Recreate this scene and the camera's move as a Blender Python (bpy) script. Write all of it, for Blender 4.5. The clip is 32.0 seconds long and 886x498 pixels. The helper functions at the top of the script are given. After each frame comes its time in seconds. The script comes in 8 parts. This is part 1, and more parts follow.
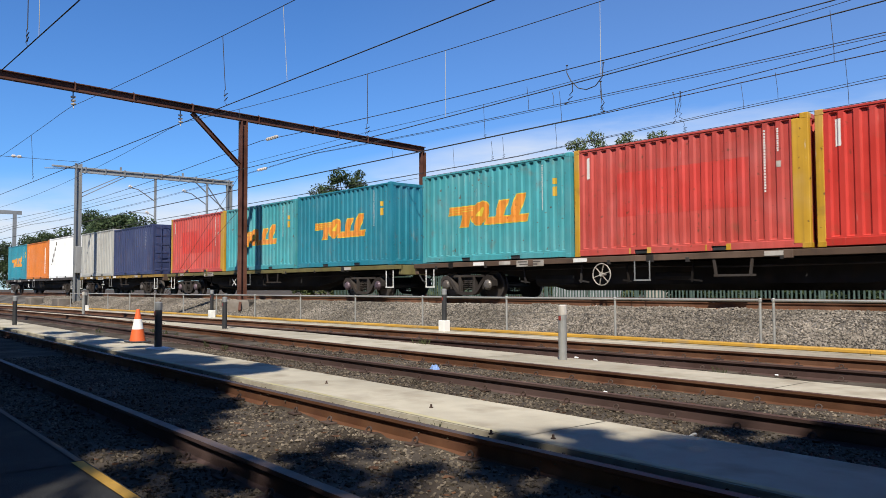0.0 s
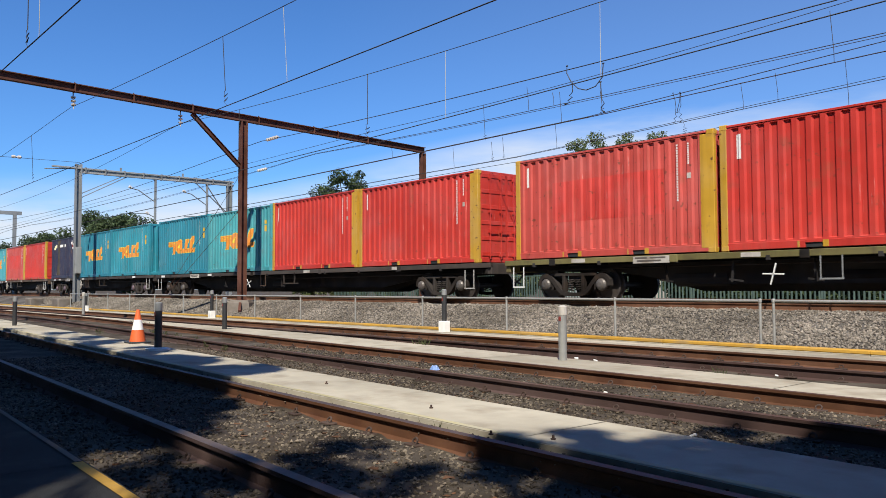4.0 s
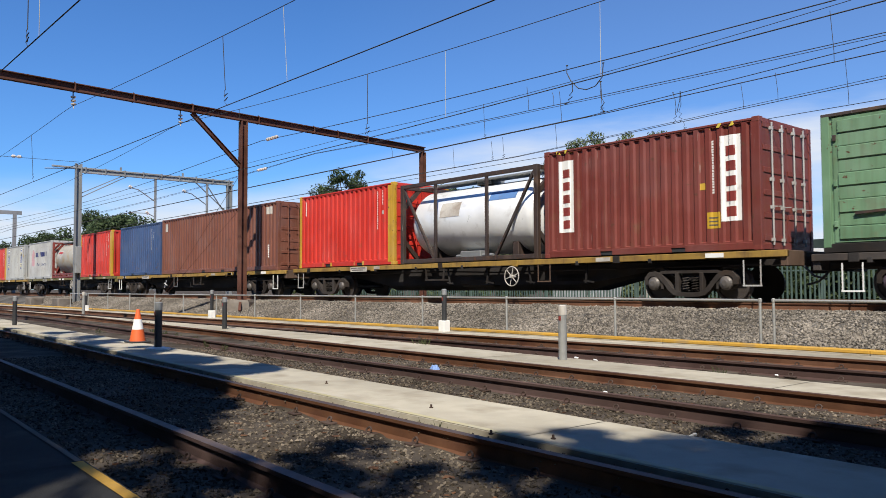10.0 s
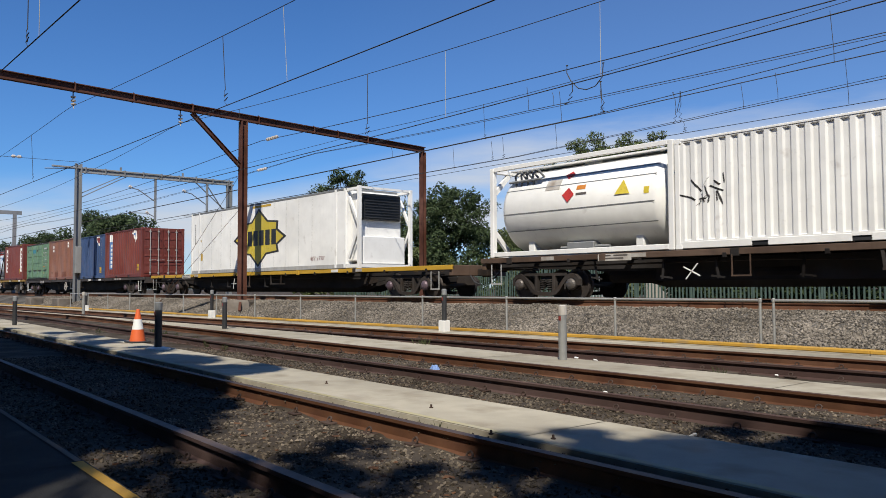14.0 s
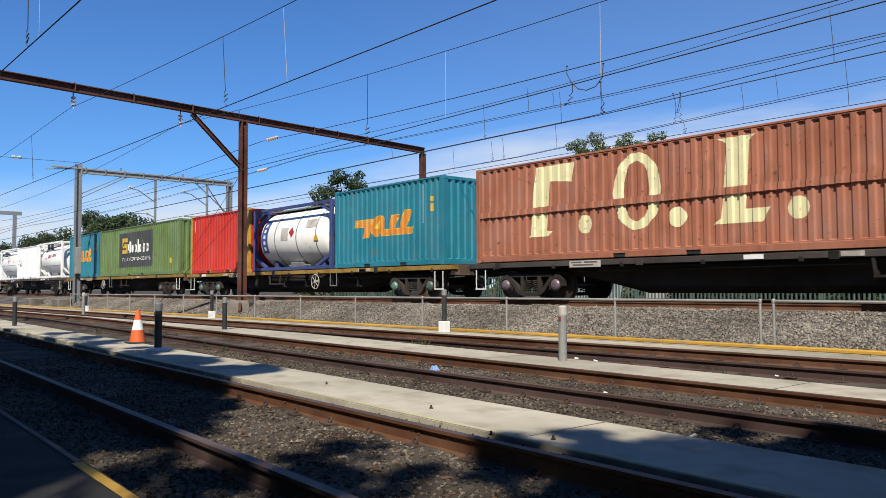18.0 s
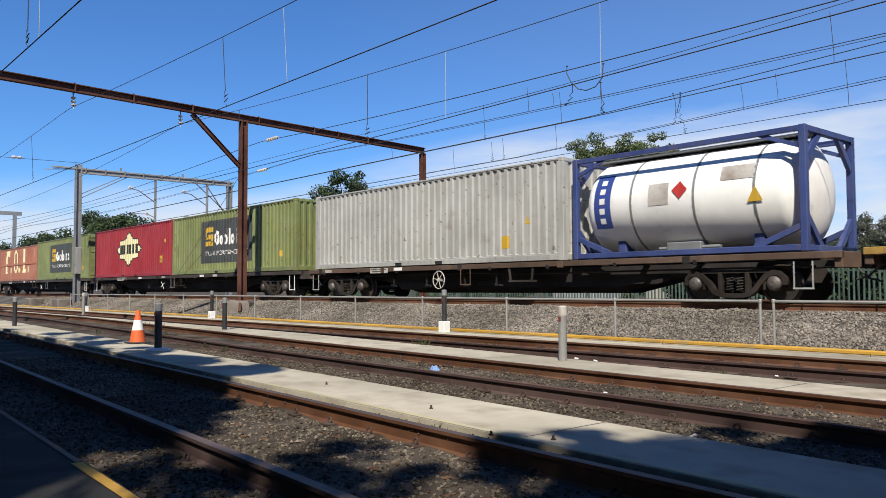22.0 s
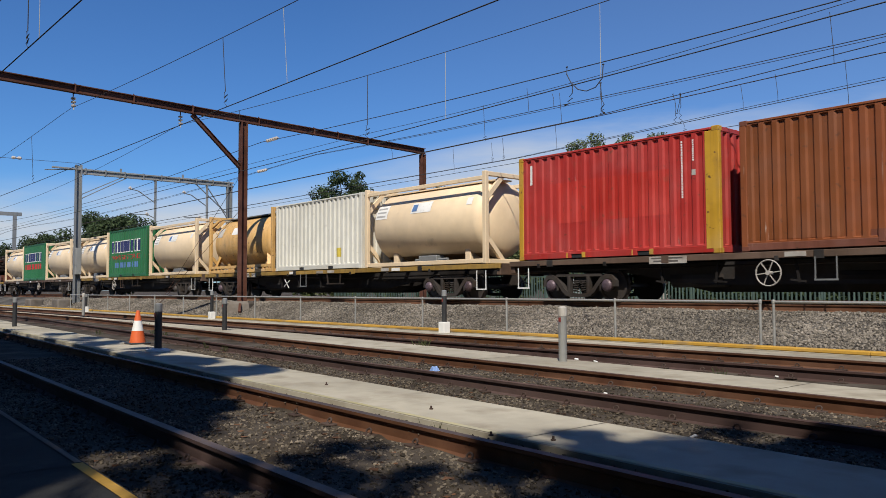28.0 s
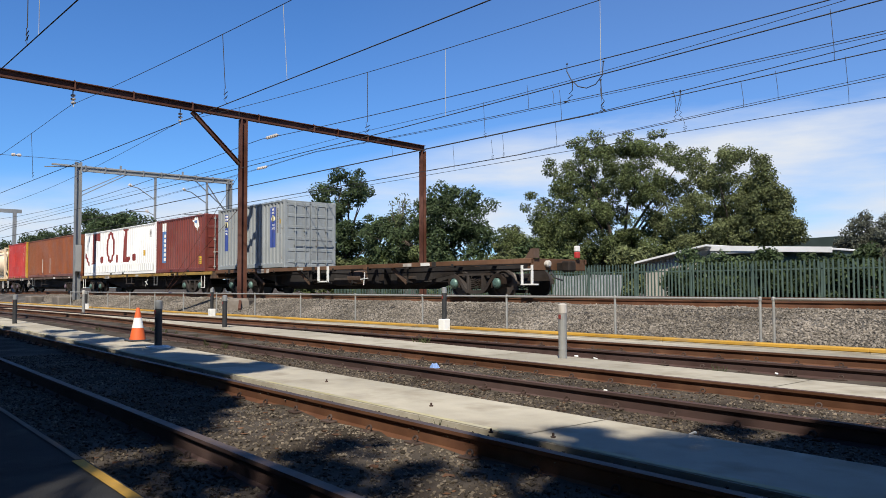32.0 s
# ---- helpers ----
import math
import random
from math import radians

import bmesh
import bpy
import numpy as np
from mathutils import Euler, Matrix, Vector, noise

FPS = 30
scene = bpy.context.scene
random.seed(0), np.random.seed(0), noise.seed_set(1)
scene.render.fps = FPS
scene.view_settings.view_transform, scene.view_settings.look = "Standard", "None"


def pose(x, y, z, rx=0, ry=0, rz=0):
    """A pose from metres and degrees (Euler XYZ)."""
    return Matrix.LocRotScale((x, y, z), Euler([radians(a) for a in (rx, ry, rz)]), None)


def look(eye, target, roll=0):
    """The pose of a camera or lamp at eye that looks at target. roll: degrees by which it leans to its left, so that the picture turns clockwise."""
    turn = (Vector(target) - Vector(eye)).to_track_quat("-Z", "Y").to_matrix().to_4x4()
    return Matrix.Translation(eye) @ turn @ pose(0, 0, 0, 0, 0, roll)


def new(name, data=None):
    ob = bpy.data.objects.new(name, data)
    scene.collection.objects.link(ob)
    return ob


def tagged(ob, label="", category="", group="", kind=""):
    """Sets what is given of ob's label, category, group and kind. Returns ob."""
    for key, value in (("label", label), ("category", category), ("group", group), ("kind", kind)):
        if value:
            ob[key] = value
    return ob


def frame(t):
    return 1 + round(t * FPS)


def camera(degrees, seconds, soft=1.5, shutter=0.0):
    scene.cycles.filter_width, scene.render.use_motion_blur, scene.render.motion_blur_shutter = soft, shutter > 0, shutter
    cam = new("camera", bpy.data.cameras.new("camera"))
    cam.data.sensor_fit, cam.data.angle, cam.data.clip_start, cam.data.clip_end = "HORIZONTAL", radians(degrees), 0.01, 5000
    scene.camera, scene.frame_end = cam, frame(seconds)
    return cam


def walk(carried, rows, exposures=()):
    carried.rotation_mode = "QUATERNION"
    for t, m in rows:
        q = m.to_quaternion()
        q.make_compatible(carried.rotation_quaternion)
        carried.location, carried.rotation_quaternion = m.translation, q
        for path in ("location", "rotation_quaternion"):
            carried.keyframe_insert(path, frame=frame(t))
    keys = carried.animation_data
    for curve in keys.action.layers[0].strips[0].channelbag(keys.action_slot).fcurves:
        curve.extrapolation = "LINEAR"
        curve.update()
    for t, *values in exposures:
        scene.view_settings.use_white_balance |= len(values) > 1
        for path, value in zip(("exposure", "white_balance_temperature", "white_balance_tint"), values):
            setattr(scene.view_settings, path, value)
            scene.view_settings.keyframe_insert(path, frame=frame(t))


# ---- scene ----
# ---------------------------------------------------------------- camera
EYE = (0.0, 0.0, 1.15)


def view(dip):
    """The camera's pose: it looks over the sidings along the train; dip: thousandths of a radian of nodding."""
    a, p = radians(40.949), radians(2.79) + dip * 1e-3
    way = Vector((-math.cos(a) * math.cos(p), math.sin(a) * math.cos(p), math.sin(p)))
    return look(EYE, Vector(EYE) + way * 10, -0.234)


cam = camera(58.61, 32.0, soft=0.85, shutter=0.04)
walk(cam, [(t, view(d)) for t, d in (
    (0, 0.0), (3, 0.7), (6, 0.4), (10, 0.15), (14, 0.15), (17, 0.7), (19, 1.05), (22.5, 1.15), (23.5, 1.6),
    (25.5, 1.15), (28, 1.85), (29, 0.9), (29.5, 0.3), (30.5, -0.85), (31, -1.15), (32, -1.8))],
    exposures=((0, 0.72), (1, 0.67), (2, 0.78), (6, 0.65), (7, 0.58), (8, 0.57), (9, 0.74), (10, 0.72), (11, 0.70), (12, 0.82), (13, 0.52), (14, 0.38), (17, 0.62), (19, 0.65), (20, 0.69), (21, 0.72), (23, 0.62), (25, 0.59), (28, 0.31), (29, 0.57), (30, 0.33), (31, 0.46), (32, 0.67)))

# ---------------------------------------------------------------- light
SUN = Vector((0.95, -1.0, 1.6)).normalized()
world = bpy.data.worlds.new("sky")
scene.world = world
world.use_nodes = True
wn, wl = world.node_tree.nodes, world.node_tree.links
wn.clear()
w_out, w_bg, w_sky = wn.new("ShaderNodeOutputWorld"), wn.new("ShaderNodeBackground"), wn.new("ShaderNodeTexSky")
w_sky.sky_type, w_sky.sun_disc = "NISHITA", False
w_sky.sun_elevation = math.asin(SUN.z)
w_sky.sun_rotation = math.atan2(SUN.x, SUN.y)
w_sky.air_density, w_sky.dust_density, w_sky.ozone_density, w_sky.altitude = 1.0, 0.0, 3.0, 300
w_co, w_map = wn.new("ShaderNodeTexCoord"), wn.new("ShaderNodeMapping")
w_map.inputs["Scale"].default_value = (1.6, 1.6, 9.0)
w_noise = wn.new("ShaderNodeTexNoise")
w_noise.inputs["Scale"].default_value, w_noise.inputs["Detail"].default_value = 1.7, 7
w_noise.inputs["Roughness"].default_value = 0.55
w_ramp = wn.new("ShaderNodeValToRGB")
w_ramp.color_ramp.elements[0].position, w_ramp.color_ramp.elements[1].position = 0.28, 0.62
w_sep = wn.new("ShaderNodeSeparateXYZ")
w_side = wn.new("ShaderNodeMapRange")
w_side.inputs["From Min"].default_value, w_side.inputs["From Max"].default_value = 0.46, 0.80
w_side.inputs["To Min"].default_value, w_side.inputs["To Max"].default_value = 0.138, 0.24
w_aside = wn.new("ShaderNodeMath")
w_aside.operation = "SUBTRACT"
w_low = wn.new("ShaderNodeMapRange")
w_low.interpolation_type = "SMOOTHSTEP"
w_low.inputs["From Min"].default_value, w_low.inputs["From Max"].default_value = 0.0, 0.055
w_mul = wn.new("ShaderNodeMath")
w_mul.operation = "MULTIPLY"
w_veil = wn.new("ShaderNodeMapRange")
w_veil.inputs["From Min"].default_value, w_veil.inputs["From Max"].default_value = 0.50, 0.95
w_veil.inputs["To Min"].default_value, w_veil.inputs["To Max"].default_value = 0.0, 0.08
w_most = wn.new("ShaderNodeMath")
w_most.operation = "MAXIMUM"
w_mix = wn.new("ShaderNodeMixRGB")
w_mix.inputs["Color2"].default_value = (7.4, 7.9, 8.7, 1)
w_tint = wn.new("ShaderNodeMixRGB")
w_tint.blend_type = "MULTIPLY"
w_tint.inputs["Fac"].default_value, w_tint.inputs["Color2"].default_value = 1.0, (0.515, 0.885, 1.34, 1)
for a, b in ((w_co.outputs["Generated"], w_map.inputs["Vector"]), (w_map.outputs["Vector"], w_noise.inputs["Vector"]),
             (w_noise.outputs["Fac"], w_ramp.inputs["Fac"]), (w_co.outputs["Generated"], w_sep.inputs["Vector"]),
             (w_sep.outputs["Y"], w_side.inputs["Value"]), (w_side.outputs["Result"], w_aside.inputs[0]), (w_sep.outputs["Z"], w_aside.inputs[1]),
             (w_aside.outputs["Value"], w_low.inputs["Value"]), (w_low.outputs["Result"], w_mul.inputs[0]),
             (w_ramp.outputs["Color"], w_mul.inputs[1]), (w_sep.outputs["Y"], w_veil.inputs["Value"]),
             (w_veil.outputs["Result"], w_most.inputs[0]), (w_mul.outputs["Value"], w_most.inputs[1]), (w_most.outputs["Value"], w_mix.inputs["Fac"]),
             (w_sky.outputs["Color"], w_tint.inputs["Color1"]), (w_tint.outputs["Color"], w_mix.inputs["Color1"]),
             (w_mix.outputs["Color"], w_bg.inputs["Color"]),
             (w_bg.outputs["Background"], w_out.inputs["Surface"])):
    wl.new(a, b)
w_bg.inputs["Strength"].default_value = 0.064
sun = new("sun", bpy.data.lights.new("sun", "SUN"))
sun.data.energy, sun.data.angle, sun.data.color = 4.3, radians(0.53), (1.0, 0.935, 0.82)
sun.matrix_world = look((SUN * 60)[:], (0, 0, 0))

# ---------------------------------------------------------------- materials


def material(name, color, rough=0.6, metal=0.0, vary=0.12, grain=8.0, fine=60.0, bump=0.15, dirt=None, dirt_amount=0.0,
             streak=0.0, island=False, spec=0.4, coarse=0.5, scratch=0.0, spots=0.0):
    """A procedural surface: base colour that varies at two scales, stains of another colour, vertical streaks and a fine relief."""
    m = bpy.data.materials.new(name)
    m.use_nodes = True
    n, k = m.node_tree.nodes, m.node_tree.links
    b = n["Principled BSDF"]
    b.inputs["Roughness"].default_value, b.inputs["Metallic"].default_value = rough, metal
    b.inputs["Specular IOR Level"].default_value = spec
    co, own, far, place = n.new("ShaderNodeTexCoord"), n.new("ShaderNodeObjectInfo"), n.new("ShaderNodeMath"), n.new("ShaderNodeVectorMath")
    far.operation, far.inputs[1].default_value, place.operation = "MULTIPLY", 0.0 if island else 63.0, "ADD"
    for a, c in ((own.outputs["Random"], far.inputs[0]), (co.outputs["Object"], place.inputs[0]), (far.outputs["Value"], place.inputs[1])):
        k.new(a, c)
    here = place.outputs["Vector"]

    def tex(scale, detail, vec=None):
        t = n.new("ShaderNodeTexNoise")
        t.inputs["Scale"].default_value, t.inputs["Detail"].default_value = scale, detail
        k.new(vec or here, t.inputs["Vector"])
        return t.outputs["Fac"]

    def blend(kind, fac, a, c2):
        x = n.new("ShaderNodeMixRGB")
        x.blend_type = kind
        for s, v in ((x.inputs["Fac"], fac), (x.inputs["Color1"], a), (x.inputs["Color2"], c2)):
            if hasattr(v, "is_output"):
                k.new(v, s)
            else:
                s.default_value = v if isinstance(v, float) else (*v[:3], 1)
        return x.outputs["Color"]

    def ramp(v, lo, hi, a=0.0, c=1.0):
        r = n.new("ShaderNodeMapRange")
        r.inputs["From Min"].default_value, r.inputs["From Max"].default_value = lo, hi
        r.inputs["To Min"].default_value, r.inputs["To Max"].default_value = a, c
        k.new(v, r.inputs["Value"])
        return r.outputs["Result"]

    big, small = tex(coarse, 4), tex(grain, 5)
    dark, light = [c * (1 - vary) for c in color], [min(1.0, c * (1 + vary) + 0.12 * vary) for c in color]
    col = blend("MIX", ramp(big, 0.3, 0.7), dark, light)
    col = blend("MULTIPLY", 1.0, col, blend("MIX", ramp(small, 0.25, 0.75), (1 - vary * 0.9,) * 3, (1.0,) * 3))
    info = n.new("ShaderNodeNewGeometry").outputs["Random Per Island"] if island else n.new("ShaderNodeObjectInfo").outputs["Random"]
    col = blend("MULTIPLY", 1.0, col, blend("MIX", info, (1 - vary * (2.2 if island else 0.6),) * 3, (1.0,) * 3))
    if dirt:
        col = blend("MIX", ramp(tex(2.3, 8), 0.66 - 0.22 * dirt_amount, 0.82, 0.0, min(1.0, 0.4 + dirt_amount)), col, dirt)
    if streak:
        mp = n.new("ShaderNodeMapping")
        mp.inputs["Scale"].default_value = (9.0, 9.0, 0.35)
        k.new(here, mp.inputs["Vector"])
        col = blend("MIX", ramp(tex(1.4, 6, mp.outputs["Vector"]), 0.54, 0.80, 0.0, streak), col, dirt or (0.2, 0.1, 0.05))
    if scratch:
        mp = n.new("ShaderNodeMapping")
        mp.inputs["Scale"].default_value = (26.0, 26.0, 1.6)
        k.new(here, mp.inputs["Vector"])
        fine_marks = ramp(tex(1.0, 9, mp.outputs["Vector"]), 0.66, 0.72, 0.0, scratch)
        where = n.new("ShaderNodeMath")
        where.operation = "MULTIPLY"
        k.new(fine_marks, where.inputs[0])
        k.new(ramp(tex(0.55, 3), 0.50, 0.62), where.inputs[1])
        col = blend("MIX", where.outputs["Value"], col, (0.62, 0.58, 0.52))
    if spots:
        chalk = [0.72 * c + 0.28 * (sum(color) / 3 + 0.10) for c in color]
        col = blend("MIX", ramp(tex(0.9, 7), 0.48, 0.74, 0.0, 0.75 * spots), col, chalk)
        col = blend("MIX", ramp(tex(7.5, 9), 0.655, 0.70, 0.0, spots), col, (0.10, 0.045, 0.025))
        mp = n.new("ShaderNodeMapping")
        mp.inputs["Scale"].default_value = (3.4, 3.4, 0.16)
        k.new(here, mp.inputs["Vector"])
        col = blend("MULTIPLY", spots, col, blend("MIX", ramp(tex(2.2, 5, mp.outputs["Vector"]), 0.44, 0.70), (1.0, 1.0, 1.0), (0.80, 0.77, 0.74)))
    k.new(col, b.inputs["Base Color"])
    if bump:
        bp = n.new("ShaderNodeBump")
        bp.inputs["Strength"].default_value, bp.inputs["Distance"].default_value = bump, 0.01
        k.new(tex(fine, 4), bp.inputs["Height"])
        k.new(bp.outputs["Normal"], b.inputs["Normal"])
    k.new(ramp(small, 0.2, 0.8, max(0.05, rough - 0.1), min(1.0, rough + 0.12)), b.inputs["Roughness"])
    return m


def paint(name, color, wear=0.4, rough=0.5):
    return material(name, color, rough, vary=0.10 + 0.06 * wear, grain=3.0, fine=40, bump=0.05,
                    dirt=(0.16, 0.085, 0.045), dirt_amount=0.42 * wear, streak=0.50 * wear, scratch=0.9 * wear, spots=min(1.0, 1.3 * wear))


RUST = (0.115, 0.042, 0.022)
M = {}
M["dirt"] = material("dirt", (0.0704, 0.0544, 0.0384), 0.95, vary=0.35, grain=9, fine=90, bump=0.9, dirt=(0.0336, 0.0248, 0.0184), dirt_amount=1.0, spec=0.1, coarse=1.3)
M["ballast"] = material("ballast", (0.08, 0.072, 0.0624), 0.95, vary=0.4, grain=14, fine=60, bump=1.0, spec=0.1)
M["stone"] = material("stone", (0.272, 0.236, 0.192), 0.9, vary=0.30, grain=14, fine=60, bump=0.4, island=True, spec=0.2)
M["grit"] = material("grit", (0.176, 0.14, 0.1), 0.95, vary=0.40, grain=14, fine=60, bump=0.4, island=True, spec=0.1)
M["leaf_litter"] = material("leaf_litter", (0.136, 0.06, 0.024), 0.9, vary=0.35, island=True, spec=0.1)
M["concrete"] = material("concrete", (0.4128, 0.3741, 0.2924), 0.9, vary=0.19, grain=5, fine=120, bump=0.25, dirt=(0.215, 0.1806, 0.129), dirt_amount=0.75, spec=0.2)
M["weathered"] = material("weathered_concrete", (0.176, 0.152, 0.128), 0.9, vary=0.25, grain=5, fine=90, bump=0.4, dirt=(0.104, 0.08, 0.06), dirt_amount=0.8, spec=0.2)
# platform base is far darker than concrete: its shade is put into the colour
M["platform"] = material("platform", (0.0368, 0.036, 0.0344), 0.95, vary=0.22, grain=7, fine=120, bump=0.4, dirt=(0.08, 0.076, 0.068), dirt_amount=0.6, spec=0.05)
M["yellow_line"] = material("yellow_line", (0.48, 0.264, 0.024), 0.85, vary=0.22, grain=20, dirt=(0.24, 0.176, 0.096), dirt_amount=0.8)
M["faded_line"] = material("faded_line", (0.4, 0.352, 0.192), 0.85, vary=0.2, grain=20, dirt=(0.32, 0.304, 0.272), dirt_amount=1.0)
M["rail_rust"] = material("rail_rust", (0.132, 0.0528, 0.0216), 0.85, vary=0.3, grain=6, fine=90, bump=0.3, dirt=(0.06, 0.0224, 0.0136), dirt_amount=0.8, spec=0.2)
M["rail_dark"] = material("rail_dark", (0.068, 0.0336, 0.0272), 0.8, vary=0.3, grain=6, fine=90, bump=0.3, dirt=(0.04, 0.024, 0.0208), dirt_amount=0.6, spec=0.3)
M["clip"] = material("clip_rust", (0.052, 0.0288, 0.02), 0.85, vary=0.3, grain=20, bump=0.3, spec=0.2)
M["rail_head"] = material("rail_head", (0.084, 0.0576, 0.0464), 0.62, metal=0.15, vary=0.2, grain=10, bump=0.05)
M["rail_head_rusty"] = material("rail_head_rusty", (0.08, 0.036, 0.0224), 0.8, metal=0.0, vary=0.25, grain=10, bump=0.1)
M["rust_steel"] = material("rust_steel", (0.104, 0.032, 0.0144), 0.8, vary=0.3, grain=7, fine=70, bump=0.25, dirt=(0.04, 0.016, 0.0104), dirt_amount=0.7, streak=0.4, spec=0.25)
M["galv"] = material("galv", (0.336, 0.336, 0.32), 0.55, metal=0.35, vary=0.15, grain=12, bump=0.06)
M["grey_steel"] = material("grey_steel", (0.24, 0.248, 0.248), 0.6, metal=0.3, vary=0.15, grain=6, bump=0.08)
M["palisade"] = material("palisade", (0.088, 0.138, 0.112), 0.6, metal=0.2, vary=0.22, grain=5, bump=0.06, dirt=(0.048, 0.072, 0.06), dirt_amount=0.6)
M["wire"] = material("wire", (0.035, 0.032, 0.03), 0.7, vary=0.1, bump=0.0)
M["wire_light"] = material("wire_light", (0.42, 0.42, 0.40), 0.5, vary=0.1, bump=0.0)
M["insulator"] = material("insulator", (0.55, 0.50, 0.45), 0.3, vary=0.1, bump=0.0)
M["black"] = material("black_plastic", (0.02, 0.021, 0.023), 0.55, vary=0.15, bump=0.05)
M["cone"] = material("cone_orange", (0.6, 0.104, 0.02), 0.55, vary=0.1, bump=0.04)
M["white"] = material("white_paint", (0.74, 0.74, 0.71), 0.5, vary=0.07, grain=5, bump=0.03, dirt=(0.4, 0.36, 0.3), dirt_amount=0.3)
# near-black base: part of the shade beneath the wagons is in this colour
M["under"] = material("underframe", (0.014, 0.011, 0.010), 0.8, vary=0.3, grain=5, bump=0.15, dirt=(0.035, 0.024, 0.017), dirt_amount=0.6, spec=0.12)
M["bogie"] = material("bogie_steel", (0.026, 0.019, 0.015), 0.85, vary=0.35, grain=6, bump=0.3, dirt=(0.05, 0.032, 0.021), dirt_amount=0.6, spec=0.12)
M["wheel"] = material("wheel_steel", (0.06, 0.048, 0.0416), 0.55, metal=0.4, vary=0.2, grain=8, bump=0.05)
M["cap_purple"] = material("cap_purple", (0.14, 0.095, 0.115), 0.5, metal=0.3, vary=0.3, grain=6, bump=0.05, dirt=(0.08, 0.05, 0.04), dirt_amount=0.6)
M["cap_green"] = material("cap_green", (0.11, 0.20, 0.17), 0.5, metal=0.3, vary=0.3, grain=6, bump=0.05, dirt=(0.08, 0.05, 0.04), dirt_amount=0.6)
M["cap_grey"] = material("cap_grey", (0.115, 0.10, 0.088), 0.5, metal=0.3, vary=0.3, grain=6, bump=0.05, dirt=(0.08, 0.05, 0.04), dirt_amount=0.6)
M["sill_yellow"] = material("sill_yellow", (0.336, 0.2, 0.032), 0.7, vary=0.22, grain=3, bump=0.08, dirt=(0.08, 0.044, 0.024), dirt_amount=0.75, streak=0.6)
M["sill_bright"] = material("sill_bright", (0.544, 0.32, 0.024), 0.6, vary=0.12, grain=3, bump=0.05, dirt=(0.24, 0.136, 0.048), dirt_amount=0.4, streak=0.3)
M["sill_olive"] = material("sill_olive", (0.16, 0.136, 0.04), 0.75, vary=0.22, grain=3, bump=0.08, dirt=(0.056, 0.04, 0.024), dirt_amount=0.6, streak=0.5)
M["sill_brown"] = material("sill_brown", (0.104, 0.06, 0.036), 0.75, vary=0.25, grain=3, bump=0.08, dirt=(0.044, 0.0288, 0.0208), dirt_amount=0.6, streak=0.5)
M["sill_rusty"] = material("sill_rusty", (0.136, 0.0624, 0.0256), 0.75, vary=0.25, grain=3, bump=0.08, dirt=(0.08, 0.04, 0.0224), dirt_amount=0.7, streak=0.5)
M["sill_dark"] = material("sill_dark", (0.04, 0.0304, 0.0256), 0.75, vary=0.25, grain=3, bump=0.08, dirt=(0.08, 0.056, 0.04), dirt_amount=0.5, streak=0.4)
M["label"] = material("worn_label", (0.496, 0.464, 0.416), 0.6, vary=0.2, grain=12, bump=0.03, dirt=(0.176, 0.128, 0.088), dirt_amount=0.8)
M["ink"] = material("ink_bars", (0.10, 0.085, 0.075), 0.6, vary=0.1, bump=0.0)
M["glass_black"] = material("louvre_black", (0.015, 0.016, 0.017), 0.45, vary=0.1, bump=0.0)
M["bark"] = material("bark", (0.088, 0.068, 0.052), 0.9, vary=0.3, grain=10, fine=50, bump=0.6, spec=0.1)
M["shed_wall"] = material("shed_wall", (0.416, 0.384, 0.328), 0.8, vary=0.1, grain=4, bump=0.05)
M["sheet_metal"] = material("sheet_metal", (0.32, 0.336, 0.336), 0.55, metal=0.2, vary=0.2, grain=4, bump=0.05, dirt=(0.16, 0.152, 0.136), dirt_amount=0.7, streak=0.4)
M["shed_roof"] = material("shed_roof", (0.72, 0.72, 0.70), 0.6, vary=0.08, grain=3, bump=0.04)
M["hill"] = material("hill", (0.028, 0.044, 0.036), 0.95, vary=0.3, grain=0.05, bump=0.0, coarse=0.01, spec=0.0)
M["blue_plastic"] = material("blue_plastic", (0.20, 0.32, 0.62), 0.3, vary=0.3, grain=30, bump=0.3, dirt=(0.70, 0.74, 0.80), dirt_amount=0.7)
M["silver"] = material("silver_tank", (0.84, 0.85, 0.85), 0.34, metal=0.25, vary=0.08, grain=4, bump=0.02, dirt=(0.35, 0.32, 0.28), dirt_amount=0.3)


def leaf_material(name, color):
    m = material(name, color, 0.6, vary=0.30, grain=1.2, bump=0.0, island=True, spec=0.25, coarse=0.25)
    n, k = m.node_tree.nodes, m.node_tree.links
    b = n["Principled BSDF"]
    tr, mx = n.new("ShaderNodeBsdfTranslucent"), n.new("ShaderNodeMixShader")
    mx.inputs["Fac"].default_value = 0.38
    k.new(b.inputs["Base Color"].links[0].from_socket, tr.inputs["Color"])
    k.new(b.outputs["BSDF"], mx.inputs[1])
    k.new(tr.outputs["BSDF"], mx.inputs[2])
    k.new(mx.outputs["Shader"], n["Material Output"].inputs["Surface"])
    return m


M["leaf"] = leaf_material("leaf_green", (0.188, 0.236, 0.0784))
M["leaf_dark"] = leaf_material("leaf_dark", (0.0896, 0.1376, 0.0464))
M["leaf_olive"] = leaf_material("leaf_olive", (0.204, 0.236, 0.088))
M["leaf_grey"] = leaf_material("leaf_grey", (0.2, 0.212, 0.152))
M["grass"] = leaf_material("grass_blades", (0.104, 0.12, 0.04))

